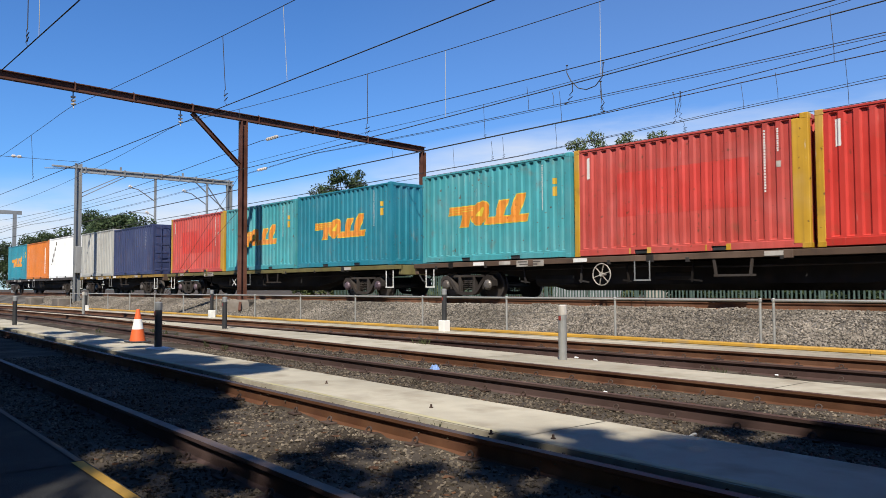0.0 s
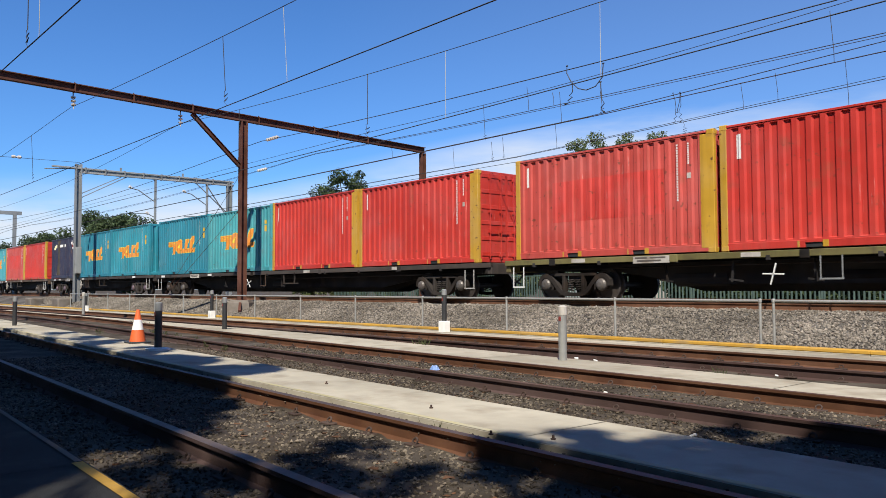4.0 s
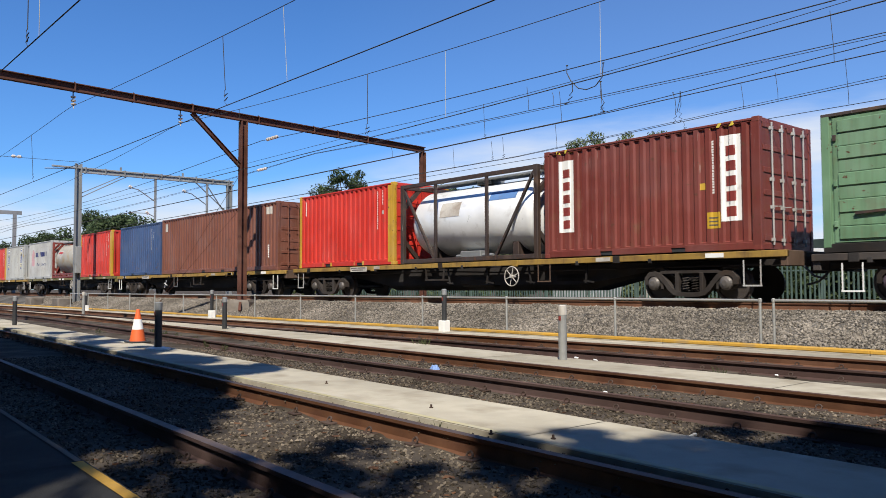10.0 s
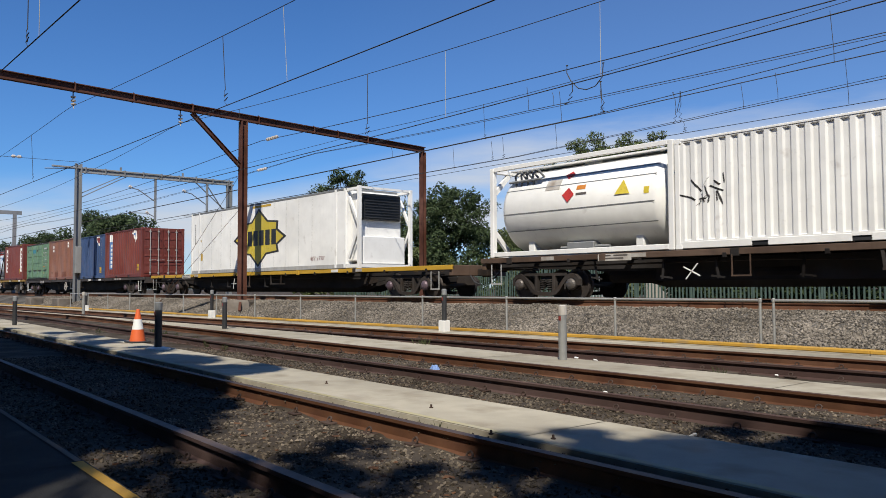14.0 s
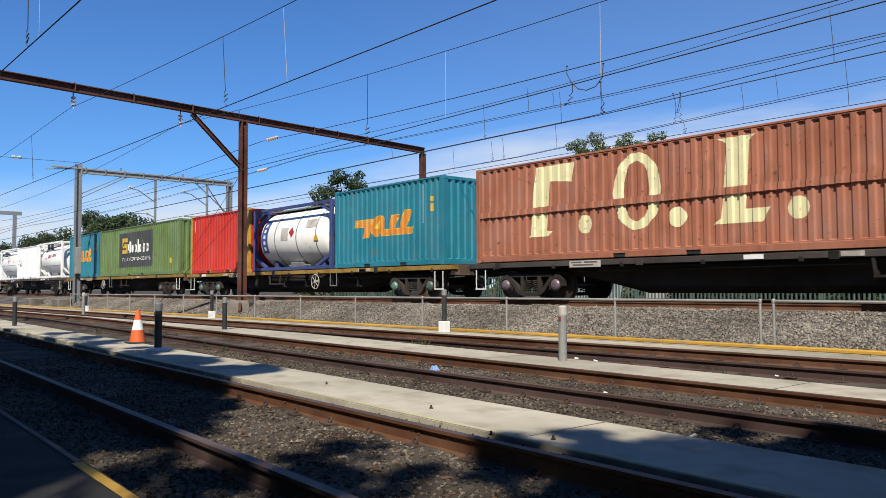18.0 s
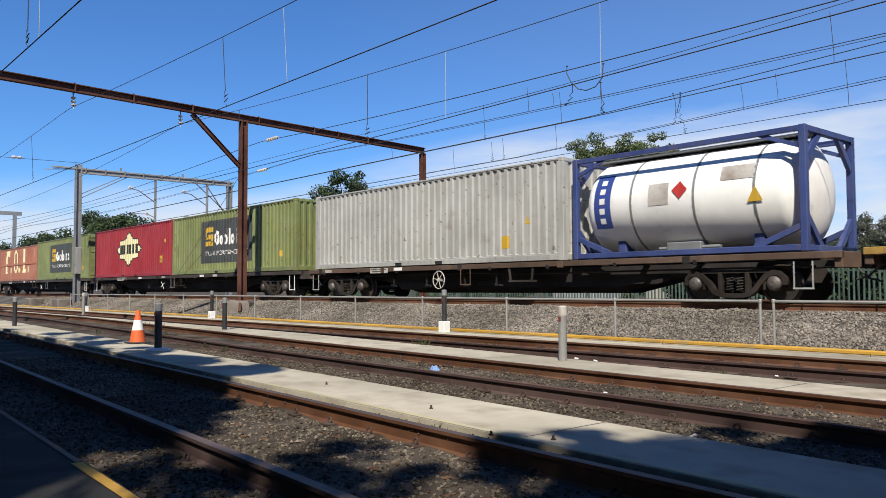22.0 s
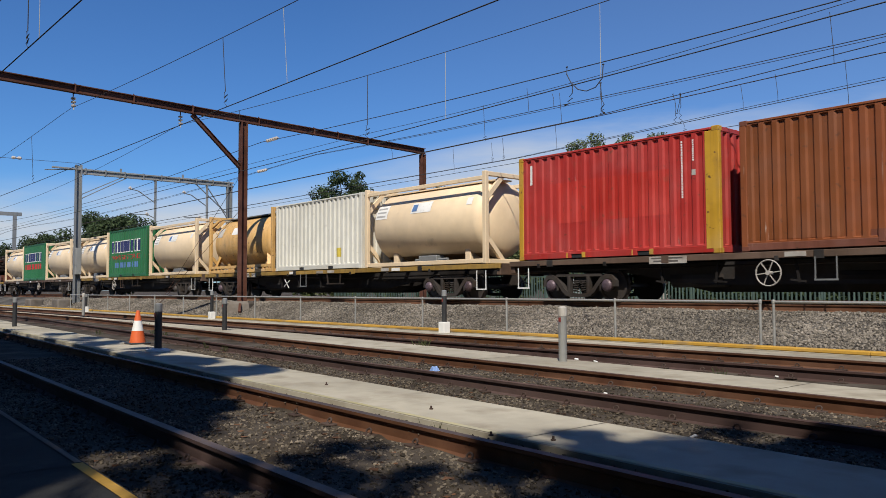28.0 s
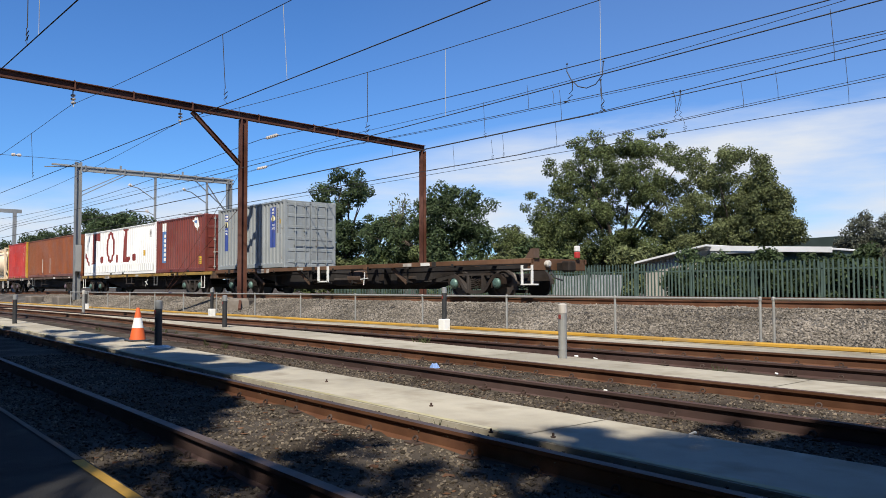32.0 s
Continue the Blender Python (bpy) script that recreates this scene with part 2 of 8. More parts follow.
PAINTS = {}
PAINTS.update({
    "red": ((0.5084, 0.0312, 0.0197), 0.4), "red_fresh": ((0.5412, 0.0246, 0.0115), 0.3), "red_faded": ((0.5166, 0.0697, 0.0541), 0.55),
    "red_patch": ((0.533, 0.0426, 0.0312), 0.5), "red_deep": ((0.451, 0.0295, 0.0221), 0.5), "yellow": ((0.5412, 0.3034, 0.0205), 0.7),
    "teal": ((0.018, 0.2419, 0.3157), 0.5), "teal_light": ((0.0533, 0.3239, 0.3649), 0.6), "teal_dark": ((0.0115, 0.1968, 0.2747), 0.4),
    "orange": ((0.6396, 0.1804, 0.0164), 0.3), "white_box": ((0.87, 0.865, 0.83), 0.06), "cream_box": ((0.66, 0.645, 0.57), 0.12),
    "grey": ((0.4018, 0.4018, 0.3731), 0.5), "grey_blue": ((0.2788, 0.3034, 0.3075), 0.4), "navy": ((0.0287, 0.0426, 0.1189), 0.5),
})
PAINTS.update({
    "navy_dark": ((0.0164, 0.018, 0.0508), 0.6), "blue": ((0.0312, 0.0697, 0.1763), 0.5), "brown": ((0.1763, 0.0574, 0.0328), 0.7),
    "brown_orange": ((0.2337, 0.064, 0.0164), 0.4), "brown_pale": ((0.246, 0.1025, 0.064), 0.9), "maroon": ((0.1681, 0.0303, 0.0205), 0.6),
    "crimson": ((0.3034, 0.0148, 0.0246), 0.4), "green_olive": ((0.1927, 0.2255, 0.0754), 0.7), "green_grass": ((0.1353, 0.2214, 0.0656), 0.7),
    "green_dark": ((0.0131, 0.1353, 0.0451), 0.3), "green_pale": ((0.1517, 0.2829, 0.1599), 0.8), "salmon": ((0.3772, 0.1394, 0.0779), 0.6),
    "cream": ((0.79, 0.62, 0.41), 0.03), "cream_gold": ((0.7, 0.42, 0.14), 0.6), "tank_white": ((0.87, 0.86, 0.81), 0.04),
})
PAINTS.update({
    "frame_blue": ((0.0369, 0.0615, 0.1968), 0.5), "frame_red": ((0.1968, 0.0287, 0.018), 0.7), "frame_dark": ((0.0451, 0.0287, 0.023), 0.8),
    "sign_orange": ((0.697, 0.246, 0.0246), 0.5), "sign_yellow": ((0.656, 0.5084, 0.041), 0.3),
    "sign_cream": ((0.76, 0.7, 0.4), 0.4), "sign_black": ((0.018, 0.018, 0.018), 0.3), "sign_slate": ((0.0451, 0.0533, 0.0533), 0.4),
    "sign_white": ((0.78, 0.77, 0.73), 0.15), "sign_blue": ((0.0287, 0.0615, 0.2706), 0.3), "sign_sky": ((0.082, 0.1886, 0.41), 0.3),
    "sign_red": ((0.451, 0.0246, 0.0205), 0.3), "sign_gold": ((0.5576, 0.3444, 0.0246), 0.3), "sign_maroon": ((0.2132, 0.0246, 0.018), 0.5),
})
PAINTS.update({
    "sign_navy": ((0.0164, 0.0246, 0.1148), 0.3), "sign_pink": ((0.492, 0.2952, 0.3116), 0.4), "tank_grime": ((0.24, 0.135, 0.05), 0.6), "olive_stain": ((0.050, 0.036, 0.016), 0.7), "orange_rust": ((0.205, 0.058, 0.012), 0.5), "strap_blue": ((0.041, 0.164, 0.451), 0.3),
    "grey_light": ((0.4264, 0.4264, 0.41), 0.6), "bogie_red": ((0.164, 0.0451, 0.0287), 0.8),
})
for key, (c, w) in PAINTS.items():
    M[key] = paint("paint_" + key, c, w)

# ---------------------------------------------------------------- mesh helpers
CACHE = {}


def mesh_of(name, verts, faces, smooth=False):
    me = bpy.data.meshes.new(name)
    me.from_pydata([tuple(v) for v in verts], [], [tuple(f) for f in faces])
    me.materials.append(None)
    if smooth:
        me.shade_smooth()
    return me


class Shape:
    """Collects boxes, tubes, prisms and lathes as vertices and faces of one mesh."""

    def __init__(self):
        self.v, self.f = [], []

    def add(self, verts, faces):
        o = len(self.v)
        self.v += [tuple(p) for p in verts]
        self.f += [tuple(o + i for i in q) for q in faces]
        return self

    def box(self, x0, x1, y0, y1, z0, z1, b=0.0):
        """A box with chamfered upright and level edges when b is given."""
        if not b:
            p = [(x, y, z) for x in (x0, x1) for y in (y0, y1) for z in (z0, z1)]
            return self.add(p, [(0, 1, 3, 2), (4, 6, 7, 5), (0, 4, 5, 1), (2, 3, 7, 6), (0, 2, 6, 4), (1, 5, 7, 3)])
        bm = bmesh.new()
        bmesh.ops.create_cube(bm, size=1.0, matrix=Matrix.LocRotScale(((x0 + x1) / 2, (y0 + y1) / 2, (z0 + z1) / 2), None, (x1 - x0, y1 - y0, z1 - z0)))
        bmesh.ops.bevel(bm, geom=bm.edges[:], offset=b, segments=1, affect="EDGES")
        return self.take(bm)

    def take(self, bm):
        bm.verts.index_update()
        self.add([v.co[:] for v in bm.verts], [[v.index for v in f.verts] for f in bm.faces])
        bm.free()
        return self

    def beam(self, a, b, w, h=None, up=(0, 0, 1)):
        """A square bar from a to b, w wide and h deep."""
        a, b, h = Vector(a), Vector(b), h or w
        d = (b - a).normalized()
        s = d.cross(Vector(up))
        s = s.normalized() if s.length > 1e-4 else Vector((1, 0, 0))
        t = s.cross(d).normalized()
        p = [q + s * (i * w / 2) + t * (j * h / 2) for q in (a, b) for i, j in ((-1, -1), (1, -1), (1, 1), (-1, 1))]
        return self.add(p, [(0, 1, 2, 3), (7, 6, 5, 4), (0, 4, 5, 1), (1, 5, 6, 2), (2, 6, 7, 3), (3, 7, 4, 0)])

    def tube(self, points, r, n=6, cap=True):
        pts = [Vector(p) for p in points]
        rings = []
        for i, p in enumerate(pts):
            d = (pts[min(i + 1, len(pts) - 1)] - pts[max(i - 1, 0)]).normalized()
            s = d.cross(Vector((0, 0, 1)))
            s = s.normalized() if s.length > 1e-3 else Vector((1, 0, 0))
            t = s.cross(d)
            rings.append([p + (s * math.cos(k * math.tau / n) + t * math.sin(k * math.tau / n)) * r for k in range(n)])
        v = [q for ring in rings for q in ring]
        f = [(i * n + k, i * n + (k + 1) % n, (i + 1) * n + (k + 1) % n, (i + 1) * n + k) for i in range(len(pts) - 1) for k in range(n)]
        if cap:
            f += [tuple(range(n))[::-1], tuple((len(pts) - 1) * n + k for k in range(n))]
        return self.add(v, f)

    def lathe(self, profile, n=24, axis="z", at=(0, 0, 0)):
        """profile: (distance along the axis, radius), turned about the axis through at."""
        v, f, at = [], [], Vector(at)
        for a, r in profile:
            for k in range(n):
                c, s = math.cos(k * math.tau / n) * r, math.sin(k * math.tau / n) * r
                v.append(at + Vector({"z": (c, s, a), "x": (a, c, s), "y": (s, a, c)}[axis]))
        m = len(profile)
        f = [(i * n + k, i * n + (k + 1) % n, (i + 1) * n + (k + 1) % n, (i + 1) * n + k) for i in range(m - 1) for k in range(n)]
        f += [tuple(range(n))[::-1], tuple((m - 1) * n + k for k in range(n))]
        return self.add(v, f)

    def prism(self, poly, y0, y1):
        """A polygon in x, z drawn out from y0 to y1."""
        n = len(poly)
        v = [(x, y0, z) for x, z in poly] + [(x, y1, z) for x, z in poly]
        return self.add(v, [tuple(range(n)), tuple(range(2 * n - 1, n - 1, -1))] + [(i, i + n, (i + 1) % n + n, (i + 1) % n) for i in range(n)])

    def mesh(self, name, smooth=False):
        return mesh_of(name, self.v, self.f, smooth)


def put(name, me, mat, parent=None, label="", at=None):
    """Links one mesh object, as a part of parent if one is given, with its own material on the shared mesh."""
    ob = new(name, me)
    ob.material_slots[0].link = "OBJECT"
    ob.material_slots[0].material = M[mat] if isinstance(mat, str) else mat
    if parent is not None:
        ob.parent = parent
    if at is not None:
        ob.matrix_basis = at if isinstance(at, Matrix) else Matrix.Translation(at)
    if label:
        ob["label"] = label
    return ob


def cached(key, make):
    if key not in CACHE:
        CACHE[key] = make()
    return CACHE[key]


def thing(name, label, category, group="", kind="", at=None):
    ob = new(name)
    ob.empty_display_size = 0.3
    if at is not None:
        ob.matrix_basis = at if isinstance(at, Matrix) else Matrix.Translation(at)
    return tagged(ob, label, category, group, kind)

# ---------------------------------------------------------------- the large structure


def hump(x, y, s=1.0):
    return noise.noise(Vector((x * s, y * s, 3.7)))


def steps(*spans):
    out = []
    for a, b, n in spans:
        out += [a + (b - a) * i / n for i in range(n)]
    return out + [spans[-1][1]]


def sheet(name, xs, ys, height):
    v = [(x, y, height(x, y)) for y in ys for x in xs]
    n = len(xs)
    f = [(j * n + i, j * n + i + 1, (j + 1) * n + i + 1, (j + 1) * n + i) for j in range(len(ys) - 1) for i in range(n - 1)]
    return mesh_of(name, v, f, True)


def yard(x, y):
    near = max(0.0, 1 - abs(x + 10) / 40)
    return 0.012 + near * (0.022 * hump(x, y, 1.3) + 0.014 * hump(x, y, 4.5)) if -4 < y < 13 else 0.0


ground = put("ground", sheet("ground", steps((-2500, -300, 8), (-300, -45, 30), (-45, 6, 300), (6, 60, 20), (60, 500, 10), (500, 2500, 6)),
                             steps((-900, -60, 6), (-60, -4, 14), (-4, 13, 120), (13, 60, 20), (60, 400, 8), (400, 2500, 8)), yard), "dirt")
tagged(ground, "dark brown dirt and cinders with fine gravel", "ground", kind="structure")

BANK_TOP = 0.63


def bank(x, y):
    rise = min(1.0, max(0.0, (y - 13.35) / 2.0))
    fall = min(1.0, max(0.0, (26.4 - y) / 2.0))
    z = BANK_TOP * min(rise, fall) * (1.0 if rise < 1 or fall < 1 else 1.0)
    return 0.02 + z + (0.03 * hump(x, y, 1.1) + 0.025 * hump(x, y, 3.3)) * (0.3 + min(rise, fall))


ballast = put("ballast_bank", sheet("ballast_bank", steps((-420, -60, 60), (-60, 4, 260), (4, 520, 60)), steps((13.3, 15.6, 14), (15.6, 26.5, 16)), bank), "ballast")
tagged(ballast, "sloping bank of grey crushed-stone ballast under the main line", "ballast", kind="structure")


def scatter(name, mat, count, place, size, label, category, seed, flat=0.7):
    """Loose stones, joined in one mesh: squashed, turned octahedra."""
    rng = np.random.RandomState(seed)
    base = np.array([(1, 0, 0), (0, 1, 0), (-1, 0, 0), (0, -1, 0), (0, 0, 1), (0, 0, -1)], float)
    tri = np.array([(0, 1, 4), (1, 2, 4), (2, 3, 4), (3, 0, 4), (1, 0, 5), (2, 1, 5), (3, 2, 5), (0, 3, 5)])
    pos = np.array([place(rng) for _ in range(count)])
    s = size[0] + (size[1] - size[0]) * rng.rand(count, 1) ** 2
    jig = 1 + 0.45 * (rng.rand(count, 6, 3) - 0.5) * 2
    v = base[None] * jig * s[:, None]
    q = rng.normal(size=(count, 4))
    w, x, y, z = (q / np.linalg.norm(q, axis=1, keepdims=True)).T
    turn = np.stack([1 - 2 * (y * y + z * z), 2 * (x * y - z * w), 2 * (x * z + y * w), 2 * (x * y + z * w), 1 - 2 * (x * x + z * z), 2 * (y * z - x * w),
                     2 * (x * z - y * w), 2 * (y * z + x * w), 1 - 2 * (x * x + y * y)], 1).reshape(count, 3, 3)
    v = np.einsum("nij,nkj->nki", turn, v)
    v[:, :, 2] *= flat
    v = v + pos[:, None]
    f = (tri[None] + 6 * np.arange(count)[:, None, None]).reshape(-1, 3)
    me = bpy.data.meshes.new(name)
    me.from_pydata(v.reshape(-1, 3).tolist(), [], f.tolist())
    me.materials.append(None)
    return tagged(put(name, me, mat), label, category, kind="stuff")


def on_bank(rng):
    x = 2 - 62 * rng.rand() ** 1.35
    y = 13.4 + 2.5 * rng.rand()
    return x, y, bank(x, y) + 0.008


scatter("ballast_stones", "stone", 95000, on_bank, (0.016, 0.042), "grey and brown crushed ballast stones on the bank slope", "ballast stones", 5, 0.9)

# rails: a polyline in x, y for the middle of each head


def bend(x, y0, slope, knee=1e9, stop=-30.0):
    return y0 - slope * (max(stop, min(x, knee)) - (knee if knee < 1e8 else 0.0))


def veer(x):
    """How far siding two swings away from the platform at x."""
    return -0.052 * max(-13.0, x) - 0.064 * (max(-30.0, min(x, -13.0)) + 13.0)


LINES = {
    "siding_one_near": lambda x: bend(x, 2.02, 0.048, stop=-60), "siding_one_far": lambda x: bend(x, 3.49, 0.048, stop=-60),
    "siding_two_near": lambda x: 5.84 + veer(x), "siding_two_far": lambda x: 7.31 + veer(x),
    "siding_three_near": lambda x: 9.86, "siding_three_far": lambda x: 11.35,
    "main_near": lambda x: 16.41, "main_far": lambda x: 17.89, "second_near": lambda x: 20.3, "second_far": lambda x: 21.78,
}
RAIL = [(-0.070, 0.0), (0.070, 0.0), (0.070, 0.012), (0.012, 0.030), (0.010, 0.105), (0.034, 0.118), (0.036, 0.140),
        (-0.036, 0.140), (-0.034, 0.118), (-0.010, 0.105), (-0.012, 0.030), (-0.070, 0.012)]


def rail(line, z, x0, x1, side, head, label):
    f = LINES[line]
    xs = steps((x0, -40, 8), (-40, 4, 44), (4, x1, 8))
    sh = Shape()
    rings = [[(x, f(x) + dy, z + dz * 1.14) for dy, dz in RAIL] for x in xs]
    n = len(RAIL)
    sh.add([p for r in rings for p in r], [(i * n + k, (i + 1) * n + k, (i + 1) * n + (k + 1) % n, i * n + (k + 1) % n) for i in range(len(xs) - 1) for k in range(n)])
    ob = put("rail", sh.mesh("rail"), side)
    ob.data.materials.append(M[head])
    ob.material_slots[0].material = M[side]
    for p in ob.data.polygons:
        if p.index % n in (6,):
            p.material_index = 1
    return tagged(ob, label, "rail", "rails", "structure")


def clip_mesh():
    sh = Shape()
    sh.box(-0.07, 0.07, -0.035, 0.05, -0.005, 0.012, 0.004)
    ring = [(0.028 * math.cos(k * math.tau / 10), 0.012 + 0.012 * math.sin(k * math.tau / 10), 0.030 + 0.022 * math.sin(k * math.tau / 10)) for k in range(11)]
    return sh.tube(ring, 0.009, 5).mesh("rail_clip")


for line, side, head, top in (("siding_one_near", "rail_dark", "rail_head", 1), ("siding_one_far", "rail_rust", "rail_head", 1),
                              ("siding_two_near", "rail_dark", "rail_head_rusty", 0), ("siding_two_far", "rail_rust", "rail_head_rusty", 0),
                              ("siding_three_near", "rail_dark", "rail_head_rusty", 0), ("siding_three_far", "rail_rust", "rail_head_rusty", 0)):
    r = rail(line, -0.01, -160, 70, side, head, "rusty siding rail with a %s head" % ("worn shiny" if top else "dull brown"))
    f = LINES[line]
    for i in range(36 if line.startswith("siding_one") else 30):
        x = 0.4 - 0.61 * i - (2.0 if "three" in line else 0.0)
        put("rail_clip", cached("clip", clip_mesh), "clip", r, at=pose(x, f(x) - 0.105, 0.01 + 0.004 * (i % 3), 0, 0, (i * 37) % 14 - 7))
for line in ("main_near", "main_far", "second_near", "second_far"):
    rail(line, 0.635, -420, 520, "rail_rust", "rail_head", "main line rail on the ballast bank")


def sleeper_mesh():
    return Shape().box(-0.12, 0.12, -1.25, 1.25, 0.0, 0.16, 0.02).mesh("sleeper")


for i in range(90):
    for yc in (17.15, 21.04):
        tagged(put("sleeper", cached("sleeper", sleeper_mesh), "concrete", at=(2 - 0.68 * i, yc, 0.495)), "concrete sleeper bedded in ballast", "sleeper", "sleepers")

# concrete walkways, each cast in lengths


def slab_run(name, near, far, joints, top, mat, label, thick=0.2, edge=None):
    base = thing(name, label, "walkway", kind="structure")
    for a, b in zip(joints, joints[1:]):
        n = max(1, int(abs(b - a) / 2))
        xs = [a + 0.008 + (b - a - 0.016) * i / n for i in range(n + 1)]
        sh = Shape()
        for x0, x1 in zip(xs, xs[1:]):
            p = [(x0, near(x0)), (x1, near(x1)), (x1, far(x1)), (x0, far(x0))]
            sh.add([(x, y, top) for x, y in p] + [(x, y, top - thick) for x, y in p],
                   [(0, 1, 2, 3), (0, 4, 5, 1), (2, 6, 7, 3)] + ([(0, 3, 7, 4)] if x0 == xs[0] else []) + ([(1, 5, 6, 2)] if x1 == xs[-1] else []))
        put("slab", sh.mesh("slab"), mat, base)
        if edge:
            sh = Shape()
            for x0, x1 in zip(xs, xs[1:]):
                p = [(x0, near(x0) + 0.015), (x1, near(x1) + 0.015), (x1, near(x1) + 0.015 + edge[1]), (x0, near(x0) + 0.015 + edge[1])]
                sh.add([(x, y, top + 0.004) for x, y in p], [(0, 1, 2, 3)])
            put("edge_line", sh.mesh("edge_line"), edge[0], base, "faded yellow painted edge line")
    return base


slab_run("walkway_one", lambda x: bend(x, 3.70, 0.053, stop=-60), lambda x: bend(x, 4.66, 0.056, stop=-60),
         [12, 6.3, 1.2, -3.75, -9.4, -15.0, -21.0, -27.0, -33.0, -45.0, -60.0], 0.135, "concrete", "sunlit concrete walkway with a worn yellow edge between sidings", edge=("faded_line", 0.06))
slab_run("walkway_two", lambda x: 7.46 + veer(x), lambda x: min(9.72, 8.33 - 0.085 * x),
         [8, 2, -3.9, -8.5, -14, -20, -26, -32, -45], 0.115, "concrete", "narrow concrete strip between sidings")
slab_run("walkway_three", lambda x: 11.5, lambda x: 12.60, [8, 0, -8, -16, -24, -32, -40, -60], 0.10, "concrete", "thin concrete strip beside the yellow kerb")
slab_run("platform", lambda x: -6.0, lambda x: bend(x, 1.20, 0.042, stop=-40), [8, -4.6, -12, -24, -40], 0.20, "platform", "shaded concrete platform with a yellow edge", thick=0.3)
for a, b, d, mt, lb in ((2.0, -4.62, 0.075, "yellow_line", "yellow painted line along the platform edge"), (-4.64, -22.0, 0.05, "weathered", "worn grey nosing along the platform edge")):
    yl = put("platform_edge_line", Shape().add([(x, bend(x, 1.20, 0.042, stop=-40) - k, 0.206) for x in (a, b) for k in (0.015, d)], [(0, 1, 3, 2)]).mesh("edge_line"), mt)
    tagged(yl, lb, "edge line", kind="structure")

kerb = thing("kerb", "yellow painted concrete kerb along the fence", "kerb", kind="structure")
for i in range(20):
    x1 = 6 - 3.6 * i
    put("kerb_stone", cached("kerb", lambda: Shape().box(-3.59, 0, 12.62, 12.82, 0.0, 0.126, 0.008).mesh("kerb_stone")), "concrete", kerb, at=(x1, 0, 0))
    put("painted_top", cached("kerbtop", lambda: Shape().box(-3.595, 0.002, 12.615, 12.825, 0.122, 0.184, 0.012).mesh("painted_top")), "yellow_line", kerb, "yellow painted kerb top", at=(x1, 0, 0))

# pipe fence along the foot of the bank
FENCE = [(-6.74 - 3.06 * i) for i in range(14)]


def pipe_fence(xs, label):
    base = thing("pipe_fence", label, "fence", "fences")
    for x in xs:
        put("post", cached("fpost", lambda: Shape().lathe([(0, 0.024), (0.86, 0.024), (0.89, 0.034), (0.93, 0.034), (0.945, 0.02)], 10).mesh("post")), "galv", base, at=(x, 13.1, 0.0))
    put("rail_pipe", Shape().tube([(xs[0], 13.1, 0.905), (xs[-1], 13.1, 0.905)], 0.024, 8).mesh("rail_pipe"), "galv", base)
    return base


pipe_fence(FENCE, "galvanised pipe fence with one rail on slim posts")
pipe_fence([-6.50, -3.4, -0.3, 2.8, 5.9], "second length of galvanised pipe fence")

# palisade fence behind the tracks
PY = 30.0
pal = thing("palisade_fence", "green-grey steel palisade fence with pointed pales", "fence")


def pale_mesh():
    sh = Shape()
    sh.prism([(-0.036, 0.0), (-0.036, 1.94), (-0.018, 2.06), (0.0, 2.01), (0.018, 2.06), (0.036, 1.94), (0.036, 0.0), (0.0, 0.0)], -0.006, 0.012)
    sh.prism([(-0.010, 0.0), (-0.010, 1.86), (0.010, 1.86), (0.010, 0.0)], -0.020, -0.006)
    return sh.mesh("pale")


for i in range(240):
    put("pale", cached("pale", pale_mesh), "palisade", pal, at=pose(-46 + 0.175 * i, PY, 0.05 + 0.01 * math.sin(i * 1.7), 0, math.sin(i * 2.3) * 0.5, 0))
for z in (0.45, 1.72):
    put("rail_bar", Shape().box(-46, -4, PY + 0.015, PY + 0.065, z, z + 0.05).mesh("rail_bar"), "palisade", pal)
for i in range(16):
    put("post", cached("ppost", lambda: Shape().box(-0.05, 0.05, 0.015, 0.11, 0, 1.98).mesh("post")), "palisade", pal, at=(-46 + 2.75 * i, PY, 0.0))

# ---------------------------------------------------------------- overhead line portals


def ibeam(sh, a, b, w, h, t=0.02):
    """A rolled steel joist from a to b."""
    a, b = Vector(a), Vector(b)
    d = (b - a).normalized()
    up = Vector((0, 0, 1)) if abs(d.z) < 0.8 else Vector((0, 1, 0))
    s = d.cross(up).normalized()
    u = s.cross(d).normalized()
    g, k, e = w / 2, h / 2, t / 2
    prof = [(-g, -k), (g, -k), (g, -k + t), (e, -k + t), (e, k - t), (g, k - t), (g, k), (-g, k), (-g, k - t), (-e, k - t), (-e, -k + t), (-g, -k + t)]
    n = len(prof)
    sh.add([q + s * i + u * j for q in (a, b) for i, j in prof], [(i, (i + 1) % n, (i + 1) % n + n, i + n) for i in range(n)] + [tuple(range(n))[::-1], tuple(range(n, 2 * n))])
    return sh


def beam_x(y):
    return -28.0 - 0.1096 * (y - 5.64)


